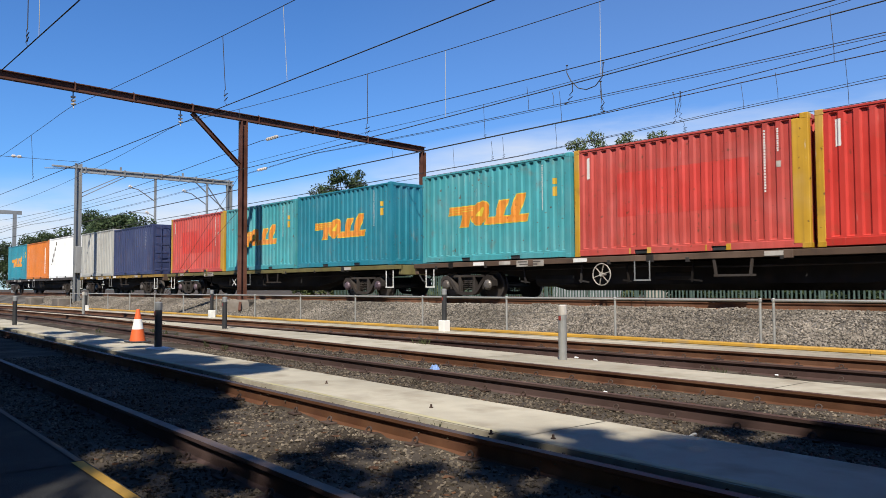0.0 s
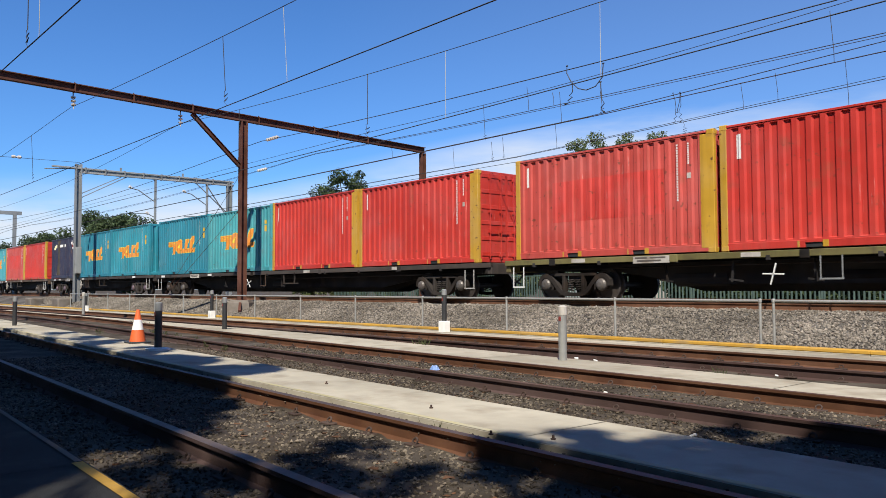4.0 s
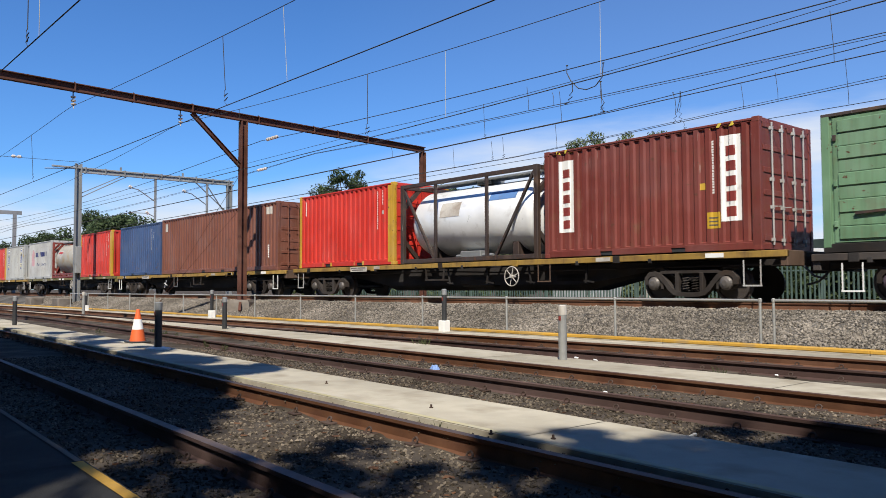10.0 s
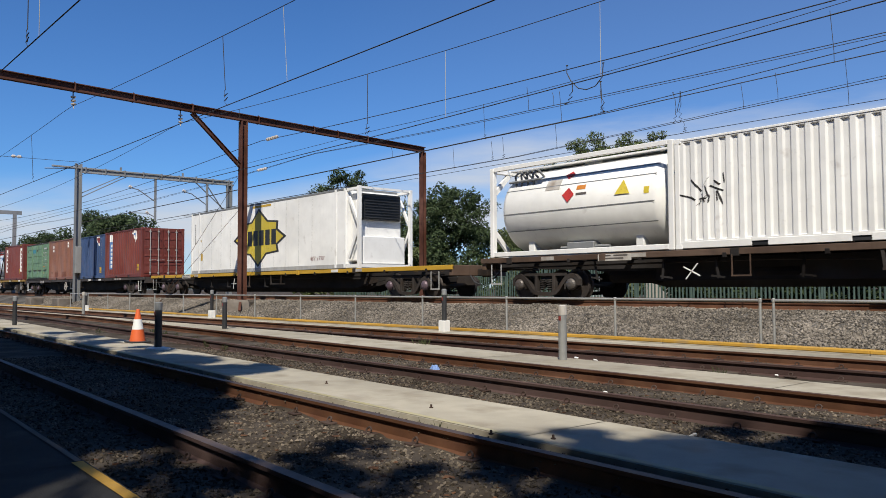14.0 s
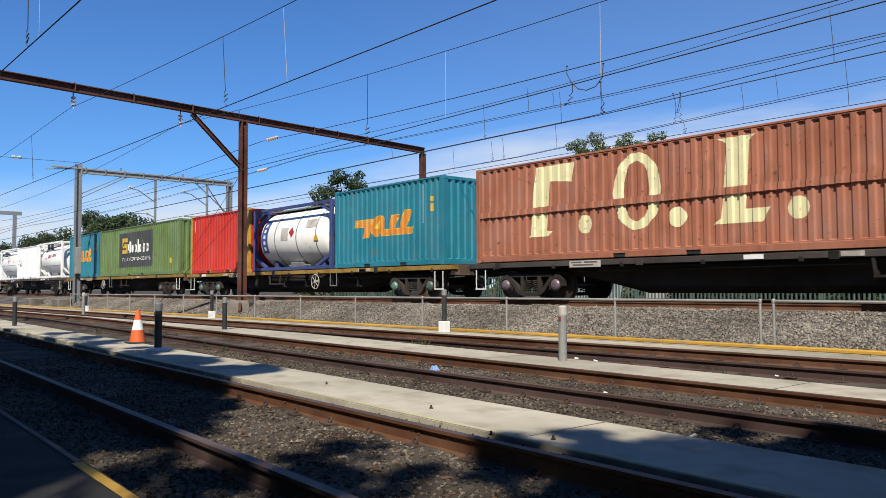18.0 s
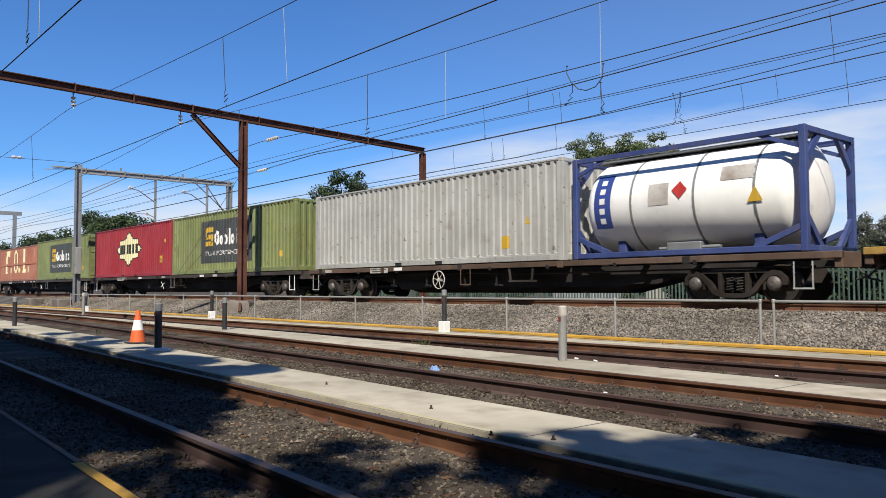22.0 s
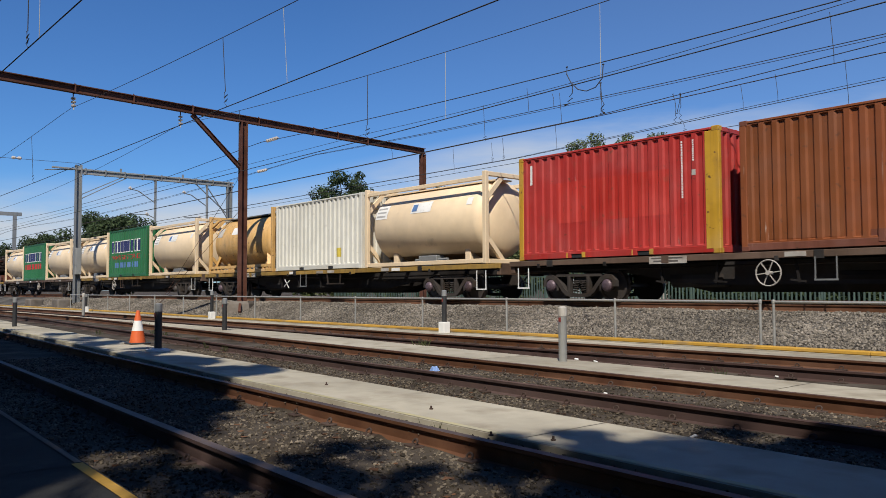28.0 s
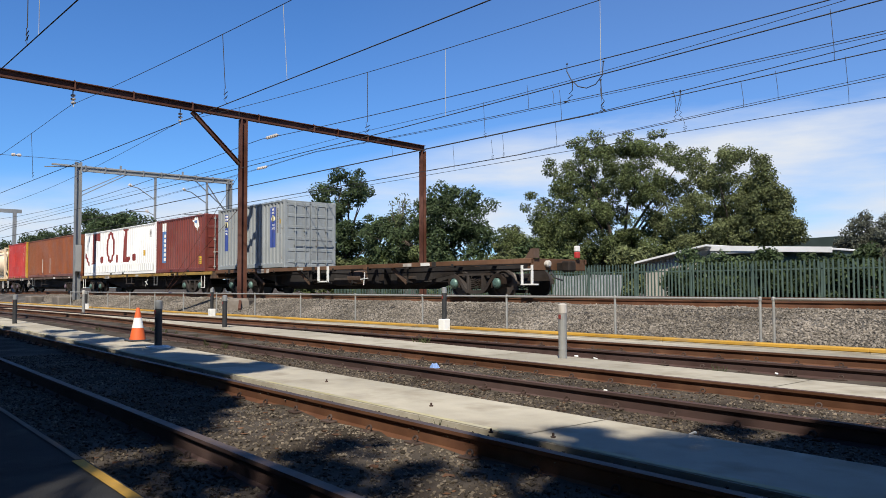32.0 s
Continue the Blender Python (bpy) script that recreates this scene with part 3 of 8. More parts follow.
BZ = 6.85 + 1.15
portal = thing("rusty_portal", "rust-brown steel portal frame carrying the overhead wires", "portal")
put("beam", ibeam(Shape(), (beam_x(2.0), 2.0, BZ), (beam_x(24.92), 24.92, BZ), 0.20, 0.28, 0.03).mesh("beam"), "rust_steel", portal)
put("post", ibeam(Shape(), (beam_x(14.55) + 0.0, 14.55, 0.1), (beam_x(14.55), 14.55, BZ - 0.16), 0.30, 0.26, 0.03).mesh("post"), "rust_steel", portal, "heavy rusty steel post")
put("post", ibeam(Shape(), (beam_x(24.8), 24.8, 0.4), (beam_x(24.8), 24.8, BZ - 0.16), 0.26, 0.24, 0.03).mesh("post"), "rust_steel", portal)
put("post", ibeam(Shape(), (beam_x(2.1), 2.1, 0.0), (beam_x(2.1), 2.1, BZ - 0.16), 0.26, 0.24, 0.03).mesh("post"), "rust_steel", portal)
put("brace", ibeam(Shape(), (beam_x(14.4), 14.4, 4.90 + 1.15), (beam_x(12.3), 12.3, BZ - 0.17), 0.12, 0.16, 0.015).mesh("brace"), "rust_steel", portal)
for y in (7.95, 10.0, 12.3, 15.25, 18.06, 19.38, 21.15):
    put("clamp", Shape().box(-0.11, 0.11, -0.018, 0.018, -0.155, 0.155).box(-0.02, 0.02, -0.012, 0.012, 0.15, 0.20).mesh("clamp"), "rust_steel", portal, at=(beam_x(y), y, BZ))
put("footing", Shape().lathe([(0.0, 0.74), (0.50, 0.58), (0.60, 0.48)], 4, at=(beam_x(14.55), 14.55, 0.1)).mesh("footing"), "weathered", portal, "weathered concrete footing")
put("foot_strut", Shape().beam((beam_x(14.6), 14.5, 0.75), (beam_x(14.6) + 0.9, 14.0, 0.30), 0.10, 0.07).mesh("foot_strut"), "rust_steel", portal)
for z in (5.75, 4.35):
    put("guy_wire", Shape().tube([(beam_x(14.5) - 0.1, 14.5, z), (-36.2, 14.0, 0.45)], 0.009, 5).mesh("guy_wire"), "rust_steel", portal)


def insulator_mesh():
    sh = Shape()
    prof = [(0, 0.02)]
    for i in range(3):
        prof += [(-0.06 - 0.13 * i, 0.02), (-0.07 - 0.13 * i, 0.085), (-0.11 - 0.13 * i, 0.075), (-0.12 - 0.13 * i, 0.02)]
    return sh.lathe(prof + [(-0.50, 0.015)], 10).mesh("insulator")


for y, tilt in ((7.95, -10), (11.89, -4)):
    i = tagged(put("insulator", cached("ins", insulator_mesh), "insulator", at=pose(beam_x(y) - 0.15, y, BZ - 0.22, 0, tilt, 0)), "ribbed porcelain insulator hung from the beam", "insulator", "insulators")
    put("hanger", Shape().tube([(0, 0, 0.15), (0, 0, 0)], 0.02, 5).mesh("hanger"), "rust_steel", i)

# the next portal along the line, of grey lattice steel
PX = -50.4
p2 = thing("grey_portal", "grey galvanised steel portal across the main tracks", "portal", "grey portals")
for y, z1 in ((14.5, 8.75), (24.3, 8.4)):
    for dy in (-0.15, 0.15):
        put("mast_channel", Shape().beam((PX, y + dy, 0.4), (PX, y + dy, z1), 0.20, 0.085).mesh("mast_channel"), "grey_steel", p2)
    sh = Shape()
    for k in range(17):
        z = 0.75 + 0.46 * k
        sh.beam((PX - 0.09, y - 0.12, z), (PX - 0.09, y + 0.12, z + 0.23 if k % 2 else z - 0.23), 0.02, 0.06)
    put("lacing", sh.mesh("lacing"), "grey_steel", p2, "zigzag lacing bars of the mast")
    put("mast_web", Shape().box(PX - 0.06, PX - 0.04, y - 0.12, y + 0.12, 0.4, z1 - 0.05).mesh("mast_web"), "grey_steel", p2)
put("cabinet", Shape().box(PX + 0.10, PX + 0.36, 14.34, 14.66, 2.1, 3.7, 0.02).mesh("cabinet"), "galv", p2, "narrow grey equipment cabinet on the mast")
put("truss_chord", Shape().box(PX - 0.08, PX + 0.08, 13.0, 24.6, 8.44, 8.54, 0.01).mesh("truss_chord"), "galv", p2)
put("truss_chord", Shape().box(PX - 0.08, PX + 0.08, 14.7, 24.6, 8.20, 8.28, 0.01).mesh("truss_chord"), "galv", p2)
put("truss_web", Shape().box(PX - 0.012, PX + 0.012, 14.6, 24.5, 8.28, 8.44).mesh("truss_web"), "galv", p2)
for k in range(9):
    put("web_stiffener", cached("wstiff", lambda: Shape().box(-0.10, 0.10, -0.03, 0.03, 8.18, 8.58).mesh("web_stiffener")), "grey_steel", p2, at=(PX, 14.9 + 1.17 * k, 0))
for a, b in (((PX, 14.65, 6.70), (PX, 17.4, 8.22)), ((PX, 14.65, 6.95), (PX, 17.1, 8.22)), ((PX, 24.2, 6.3), (PX, 21.9, 8.22)), ((PX, 24.2, 6.0), (PX, 22.6, 8.22))):
    put("brace", Shape().beam(a, b, 0.07, 0.05).mesh("brace"), "grey_steel", p2)
put("outrigger", Shape().tube([(PX, 14.5, 8.46), (PX, 12.6, 8.30)], 0.03, 6).mesh("outrigger"), "grey_steel", p2)
for y, zt in ((19.2, 5.5), (22.7, 5.7)):
    put("drop_post", Shape().box(PX - 0.07, PX + 0.07, y - 0.06, y + 0.06, zt, 8.25, 0.01).mesh("drop_post"), "grey_steel", p2)
    put("cantilever", Shape().tube([(PX, y, 6.75), (PX, y - 1.1, 7.45), (PX, y - 1.5, 7.52)], 0.032, 6).mesh("cantilever"), "grey_steel", p2)
    put("cantilever", Shape().tube([(PX, y, 5.75), (PX, y - 0.5, 5.98), (PX, y - 1.6, 5.95)], 0.026, 6).mesh("cantilever"), "grey_steel", p2)
    for at in ((PX, y - 1.5, 7.52), (PX, y - 0.42, 5.94)):
        put("insulator", cached("ins_short", lambda: Shape().lathe([(0, 0.03), (0.03, 0.10), (0.09, 0.10), (0.11, 0.03), (0.14, 0.10), (0.20, 0.10), (0.23, 0.03)], 8).mesh("insulator")), "insulator", p2, "pale ribbed insulator", at=pose(*at, 55, 0, 0))
for y, z0 in ((17.0, 8.54), (21.0, 8.54)):
    put("wire_clamp", Shape().box(PX - 0.05, PX + 0.05, y - 0.05, y + 0.05, z0, z0 + 0.22).mesh("wire_clamp"), "grey_steel", p2)
for x, y0, y1, z in ((-86, 12.2, 18.9, 8.7), (-150, 13.5, 24, 8.7)):
    p3 = thing("grey_portal", "distant grey steel portal over the line", "portal", "grey portals")
    put("mast", Shape().box(x - 0.15, x + 0.15, y1 - 0.15, y1 + 0.15, 0.4, z).mesh("mast"), "grey_steel", p3)
    put("mast", Shape().box(x - 0.15, x + 0.15, y0 - 0.15, y0 + 0.15, 0.0, z).mesh("mast"), "grey_steel", p3)
    put("truss", Shape().box(x - 0.12, x + 0.12, y0 - 0.3, y1 + 0.6, z - 0.2, z + 0.15).mesh("truss"), "grey_steel", p3)
for x, y in ((-50.4, 13.7), (-56.0, 13.55)):
    tagged(put("concrete_block", Shape().box(-0.65, 0.65, -0.4, 0.4, 0.0, 0.58, 0.06).mesh("block"), "weathered", at=(x, y, 0.05)), "weathered concrete footing block beside the mast", "block", "footing blocks")

# ---------------------------------------------------------------- overhead wires
Z0 = 1.15


def sag(x, low, rise, mid=-4.0, half=25.0):
    return Z0 + low + rise * (((x - mid + half) % (2 * half) - half) / half) ** 2


WIRES = {
    "one_contact": (lambda x: 3.5, lambda x: Z0 + 4.30, 0.013, -70, 60, "wire"),
    "one_messenger": (lambda x: 3.5, lambda x: sag(x, 5.6, 0.7), 0.010, -70, 60, "wire"),
    "two_messenger": (lambda x: 8.0, lambda x: sag(x, 5.70, 0.60), 0.010, -120, 60, "wire"),
    "two_contact": (lambda x: 8.1, lambda x: Z0 + 4.24, 0.013, -120, 60, "wire"),
    "three_messenger": (lambda x: 11.9, lambda x: sag(x, 5.36, 0.90), 0.010, -120, 60, "wire"),
    "three_contact": (lambda x: 11.9, lambda x: 5.17 + 0.010 * max(-12.0, min(0.0, x + 4.0)), 0.013, -120, 60, "wire"),
    "feeder": (lambda x: 15.25, lambda x: sag(x, 5.40, 0.58), 0.015, -150, 80, "wire"),
    "feeder_twin": (lambda x: 15.9, lambda x: 6.49 + min(0.5, 0.0022 * (max(-22.0, x) + 16) ** 2), 0.009, -150, 80, "wire"),
    "main_messenger": (lambda x: 17.8, lambda x: sag(x, 5.33, 0.42), 0.012, -150, 90, "wire"),
    "main_messenger_twin": (lambda x: 17.8, lambda x: sag(x, 5.27, 0.46), 0.009, -150, 90, "wire"),
    "main_contact": (lambda x: 17.2, lambda x: 5.84 + 0.012 * max(0.0, min(7.0, x + 13.5)), 0.014, -150, 90, "wire"),
    "main_contact_twin": (lambda x: 17.2, lambda x: 5.86 + 0.037 * max(0.0, min(20.0, x + 13.5)), 0.012, -150, 90, "wire"),
    "far_messenger": (lambda x: 21.0, lambda x: 5.95 + 0.027 * max(0.0, min(24.0, x + 20.0)), 0.012, -150, 90, "wire"),
    "far_messenger_twin": (lambda x: 21.0, lambda x: 5.97 + 0.031 * max(0.0, min(24.0, x + 20.0)), 0.009, -150, 90, "wire"),
    "far_contact": (lambda x: 21.0, lambda x: 5.78, 0.011, -150, 90, "wire"),
}
for key, (fy, fz, r, a, b, mt) in WIRES.items():
    xs = steps((a, -60, 12), (-60, 10, 56), (10, b, 12))
    r *= 0.86
    w = put("overhead_wire", Shape().tube([(x, fy(x), fz(x)) for x in xs], r, 5).mesh("wire"), mt)
    tagged(w, "dark overhead line wire slung along the tracks", "wire", "overhead wires", "structure")


def dropper(top, bottom, x, mat="wire", coil=True, r=0.009, span=9.0):
    (ya, za, *_), (yb, zb, *_) = WIRES[top], WIRES[bottom]
    z0 = min(za(x), zb(x) + span)
    p0, p1 = Vector((x, ya(x) if abs(ya(x) - yb(x)) < 0.15 else yb(x), z0)), Vector((x, yb(x), zb(x)))
    d = p1 - p0
    pts = [p0, p0 + d * 0.78]
    if coil:
        for k in range(1, 9):
            q = p0 + d * (0.78 + 0.022 * k)
            pts.append(q + Vector((0.11 * math.cos(k * 2.2), 0.0, 0.06 * math.sin(k * 2.2))))
    pts.append(p1)
    o = put("dropper", Shape().tube(pts, r if mat == "wire" else 0.006, 5).mesh("dropper"), mat)
    return tagged(o, "thin dropper wire between two overhead wires", "dropper", "droppers", "structure")


for x in (-14.2, -17.0, -34.0):
    dropper("two_messenger", "two_contact", x, coil=x != -14.2, mat="wire_light" if x == -14.2 else "wire")
for x in (-9.15, -13.6, -16.7, -24.0):
    dropper("three_messenger", "three_contact", x, "wire_light" if x in (-9.15, -13.6) else "wire", coil=x not in (-13.6, -9.15))
for x in (-15.3, -14.52):
    dropper("one_messenger", "one_contact", x, "wire" if x == -15.3 else "wire_light", coil=x == -15.3)
for x, y, top, bottom, coil in ((-17.78, 17.2, 6.95, 5.80, 1), (-16.46, 17.8, 7.35, 6.61, 0), (-14.64, 17.2, 6.75, 5.83, 0), (-13.2, 17.2, 6.53, 5.85, 1),
                                (-7.07, 17.2, 7.05, 5.92, 0), (-22.6, 17.2, 6.23, 5.84, 0), (-15.44, 17.8, 6.98, 6.58, 0),
                                (-21.3, 21.0, 6.72, 5.96, 1), (-20.7, 21.0, 6.80, 5.97, 1), (-23.5, 21.0, 6.80, 5.84, 0), (-18.1, 21.0, 6.90, 6.00, 0),
                                (-13.04, 21.0, 6.15, 5.78, 1), (-11.16, 21.0, 6.92, 6.19, 0), (-10.15, 21.0, 7.03, 6.22, 0), (-8.3, 21.0, 7.01, 5.80, 0)):
    pts = [(x - 0.06, y, top), (x, y, bottom + 0.24)]
    if coil:
        pts += [(x + 0.075 * math.cos(k * 2.2), y, bottom + 0.22 - 0.024 * k) for k in range(1, 9)]
    d = put("dropper", Shape().tube(pts + [(x, y, bottom)], 0.007, 5).mesh("dropper"), "wire")
    tagged(d, "thin dropper wire between two overhead wires", "dropper", "droppers", "structure")


def jumper(y, pts, label):
    """A slack loop of cable with its clamps, hung across the line at y."""
    pts = [(x, y, z) for x, z in pts]
    sh = Shape().tube(pts, 0.010, 5)
    for q in (pts[0], pts[-1]):
        sh.lathe([(-0.02, 0.013), (0.02, 0.013)], 6, "x", q)
    return tagged(put("jumper_cable", sh.mesh("jumper"), "wire"), label, "jumper cable", "jumper cables", "structure")


SLACK = "slack black jumper cable clamped between overhead wires"
jumper(11.9, [(-9.97, 5.50), (-9.98, 5.36), (-9.88, 5.18), (-9.70, 5.00), (-9.50, 4.93), (-9.28, 4.96), (-9.12, 5.10), (-9.09, 5.36)], SLACK)
jumper(11.9, [(-9.84, 5.12), (-9.84, 4.96), (-9.92, 4.90), (-9.84, 4.86), (-9.96, 4.81), (-9.90, 4.77), (-10.02, 4.75)], SLACK)
jumper(11.9, [(-9.16, 5.02), (-9.14, 4.70), (-9.08, 4.60), (-9.16, 4.52), (-9.09, 4.44)], SLACK)
jumper(21.0, [(-13.43, 7.08), (-13.36, 6.86), (-13.33, 6.62), (-13.36, 6.40), (-13.30, 6.34), (-13.42, 6.28), (-13.34, 6.22), (-13.42, 6.16)], SLACK)
jumper(21.0, [(-13.18, 7.06), (-13.20, 6.80), (-13.27, 6.58), (-13.30, 6.46)], SLACK)
jumper(21.0, [(-13.16, 7.02), (-13.16, 6.66), (-13.24, 6.46), (-13.14, 6.38), (-13.24, 6.30), (-13.12, 6.22), (-13.18, 6.16)], SLACK)


def strain_insulator(wire, x):
    fy, fz = WIRES[wire][0], WIRES[wire][1]
    prof = [(0, 0.02)]
    for i in range(5):
        prof += [(0.1 + 0.17 * i, 0.02), (0.12 + 0.17 * i, 0.07), (0.2 + 0.17 * i, 0.07), (0.22 + 0.17 * i, 0.02)]
    s = put("strain_insulator", Shape().lathe(prof + [(1.0, 0.02)], 8, "x").mesh("strain_insulator"), "insulator", at=(x, fy(x), fz(x)))
    return tagged(s, "pale string insulator let into an overhead wire", "insulator", "strain insulators", "structure")


for w, x in (("feeder", -28.4), ("main_messenger", -34.0), ("one_contact", -38.0)):
    strain_insulator(w, x)

pull = put("overhead_wire", Shape().tube([(-50.4, 14.55, 8.85), (-50.4, 8.25, 8.73)], 0.012, 5).mesh("wire"), "wire")
tagged(pull, "thin pull-off wire running to the grey mast", "wire", "overhead wires", "structure")
tagged(put("strain_insulator", Shape().lathe([(-0.3, 0.02), (-0.25, 0.09), (-0.1, 0.09), (-0.08, 0.03), (0.02, 0.03), (0.04, 0.09), (0.2, 0.09), (0.25, 0.02)], 8, "y").mesh("strain_insulator"), "insulator", at=(-50.4, 11.12, 8.83)),
       "pale insulator let into a pull-off wire", "insulator", "strain insulators", "structure")

# ---------------------------------------------------------------- the goods train
TRAIN_Y = 17.15
MOVING = []
M["tank_dirty"] = material("stained_tank", (0.40, 0.38, 0.32), 0.55, vary=0.15, grain=3, bump=0.04, dirt=(0.34, 0.20, 0.07), dirt_amount=0.85, streak=0.55)


def run(t):
    """Metres that the train has gone, towards -x, after t seconds."""
    return (15.521 - 0.004453 * t - 0.000158 * t * t) * t


PITCH, DEPTH = 0.29, 0.045


def rib(x, a):
    """How far the corrugated wall stands back at x; a: where its first rib begins."""
    q = (x - a) % PITCH
    return 0.0 if q < 0.105 else (q - 0.105) / 0.04 if q < 0.145 else 1.0 if q < 0.25 else 1 - (q - 0.25) / 0.04


def breaks(a, b):
    out, k = [], 0
    while True:
        for d in (0.0, 0.105, 0.145, 0.25):
            x = a + k * PITCH + d
            if x >= b - 0.01:
                return out + [b]
            if x >= a:
                out.append(x)
        k += 1


def corrugated(a, b, z0, z1, y, sign, key="wall"):
    """A corrugated wall from a to b at the plane y, its hollows to the side of sign."""
    xs = breaks(a, b)
    rows = ((z0, 0), (z0 + 0.035, 0), (z0 + 0.06, 1), (z1 - 0.05, 1), (z1 - 0.03, 0), (z1, 0))
    n = len(rows)
    v = [(x, y + sign * DEPTH * rib(x, a) * deep, z) for x in xs for z, deep in rows]
    f = [(n * i + k, n * i + n + k, n * i + n + k + 1, n * i + k + 1) for i in range(len(xs) - 1) for k in range(n - 1)]
    if sign < 0:
        f = [q[::-1] for q in f]
    return mesh_of(key, v, f)


def box_parts(ob, L, H, mats, posts, door):
    """The walls, frame, castings and doors of a box container, round the middle of its underside."""
    wall, frame_m = mats
    wl, wr, pm = posts
    h = L / 2
    a, b = -h + wl, h - wr
    lo, hi = 0.165, H - 0.066
    ck = (round(L, 2), round(H, 2), wl, wr)
    put("side_wall", cached(("sw", ck), lambda: corrugated(a, b, lo, hi, -1.20, 1, "side_wall")), wall, ob)
    put("side_wall", cached(("sw2", ck), lambda: corrugated(a, b, lo, hi, 1.20, -1, "side_wall")), wall, ob)
    put("roof", cached(("rf", ck), lambda: Shape().box(-h + 0.05, h - 0.05, -1.16, 1.16, H - 0.05, H - 0.012).mesh("roof")), wall, ob)
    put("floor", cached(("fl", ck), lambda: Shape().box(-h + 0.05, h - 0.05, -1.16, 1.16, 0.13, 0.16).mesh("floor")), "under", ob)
    for y in (-1, 1):
        put("top_rail", cached(("tr", ck, y), lambda: Shape().box(-h + wl * 0.6, h - wr * 0.6, min(y * 1.215, y * 1.15), max(y * 1.215, y * 1.15), H - 0.072, H - 0.02, 0.008).mesh("top_rail")), wall, ob)

        def bottom():
            sh = Shape()
            y0, y1 = min(y * 1.212, y * 1.12), max(y * 1.212, y * 1.12)
            cuts = [-h + 0.08, -1.2, -0.84, 0.84, 1.2, h - 0.08]
            for i in (0, 2, 4):
                sh.box(cuts[i], cuts[i + 1], y0, y1, 0.02, 0.175, 0.008)
            for i in (1, 3):
                sh.box(cuts[i], cuts[i + 1], y0, y1, 0.125, 0.175)
            return sh.mesh("bottom_rail")
        put("bottom_rail", cached(("br", ck, y), bottom), frame_m, ob)
    # solid black block stands for the shade inside each open fork pocket
    for i in (-0.84 - 0.18, 0.84 + 0.18):
        put("fork_pocket", cached("fork", lambda: Shape().box(-0.17, 0.17, -1.19, 1.19, 0.03, 0.12).mesh("fork_pocket")), "black", ob, at=(i, 0, 0))
    for sx, w in ((-1, wl), (1, wr)):
        for sy in (-1, 1):
            def post():
                sh = Shape()
                x0, x1 = sorted((sx * h, sx * (h - w - 0.004)))
                y0, y1 = sorted((sy * 1.216, sy * 1.10))
                return sh.box(x0, x1, y0, y1, 0.10, H - 0.10, 0.01).mesh("corner_post")
            put("corner_post", cached(("cp", ck, sx, sy), post), pm, ob)
            for z in (0.0, H - 0.118):
                put("corner_casting", cached("cast", lambda: Shape().box(-0.089, 0.089, -0.081, 0.081, 0, 0.118, 0.012).mesh("casting")), pm if pm == "yellow" else frame_m, ob, at=(sx * (h - 0.087), sy * 1.139, z))
    for sx in (-1, 1):
        if sx == door:
            for sy in (-1, 1):
                def leaf():
                    sh = Shape()
                    x0, x1 = sorted((sx * (h - 0.055), sx * (h - 0.02)))
                    y0, y1 = sorted((sy * 0.012, sy * 1.10))
                    sh.box(x0, x1, y0, y1, 0.14, H - 0.11)
                    return sh.mesh("door")
                d = put("door", cached(("door", ck, sx, sy), leaf), wall, ob)
                for k in range(6):
                    put("door_rib", cached(("drib", ck, sx, sy), lambda: Shape().box(*sorted((sx * (h - 0.022), sx * (h - 0.002))), *sorted((sy * 0.06, sy * 1.05)), 0, 0.13, 0.012).mesh("door_rib")), wall, d, at=(0, 0, 0.20 + (H - 0.42) * k / 5))
                for q in (0.28, 0.74):
                    def bar():
                        sh = Shape().tube([(sx * (h + 0.035), sy * q, 0.12), (sx * (h + 0.035), sy * q, H - 0.09)], 0.019, 8)
                        for z in (0.2, 0.9, 1.5, H - 0.25):
                            sh.box(*sorted((sx * (h - 0.01), sx * (h + 0.05))), sy * q - 0.045, sy * q + 0.045, z, z + 0.07)
                        sh.beam((sx * (h + 0.05), sy * q, 0.95), (sx * (h + 0.05), sy * q + 0.32, 0.97), 0.03, 0.02)
                        return sh.mesh("lock_bar")
                    put("lock_bar", cached(("bar", ck, sx, sy, q), bar), "grey_light" if str(wall) in ("maroon", "grey_door", "white_box", "crimson") else wall, d, "upright lock bar")
        else:
            def end():
                me = corrugated(-1.10, 1.10, 0.15, H - 0.1, 0.0, 1, "end_wall")
                me.transform(Matrix.Translation((sx * (h - 0.02), 0, 0)) @ Matrix.Rotation(sx * math.pi / 2, 4, "Z"))
                return me
            put("end_wall", cached(("end", ck, sx), end), wall, ob)
        for z0, z1, nm in ((0.02, 0.15, "sill"), (H - 0.12, H - 0.015, "header")):
            put("end_" + nm, cached(("e" + nm, ck, sx), lambda: Shape().box(*sorted((sx * (h - 0.012), sx * (h - 0.12))), -1.1, 1.1, z0, z1, 0.008).mesh("end_rail")), frame_m, ob)


def text_mesh(words, height, condensed=1.0):
    """Words set in the built-in font as a flat mesh in x, z, from x = 0, standing on z = 0."""
    cu = bpy.data.curves.new("words", "FONT")
    cu.body, cu.size, cu.resolution_u = words, height / 0.72, 3
    o = bpy.data.objects.new("words", cu)
    me = bpy.data.meshes.new_from_object(o)
    bpy.data.objects.remove(o)
    bpy.data.curves.remove(cu)
    bm = bmesh.new()
    bm.from_mesh(me)
    bpy.data.meshes.remove(me)
    for v in bm.verts:
        v.co = (v.co.x * condensed, 0, v.co.y)
    return bm


SINGLE = {"wordmark_bars": "wordmark_bar", "number_bars": "number_bar", "initial": "initial_stroke"}


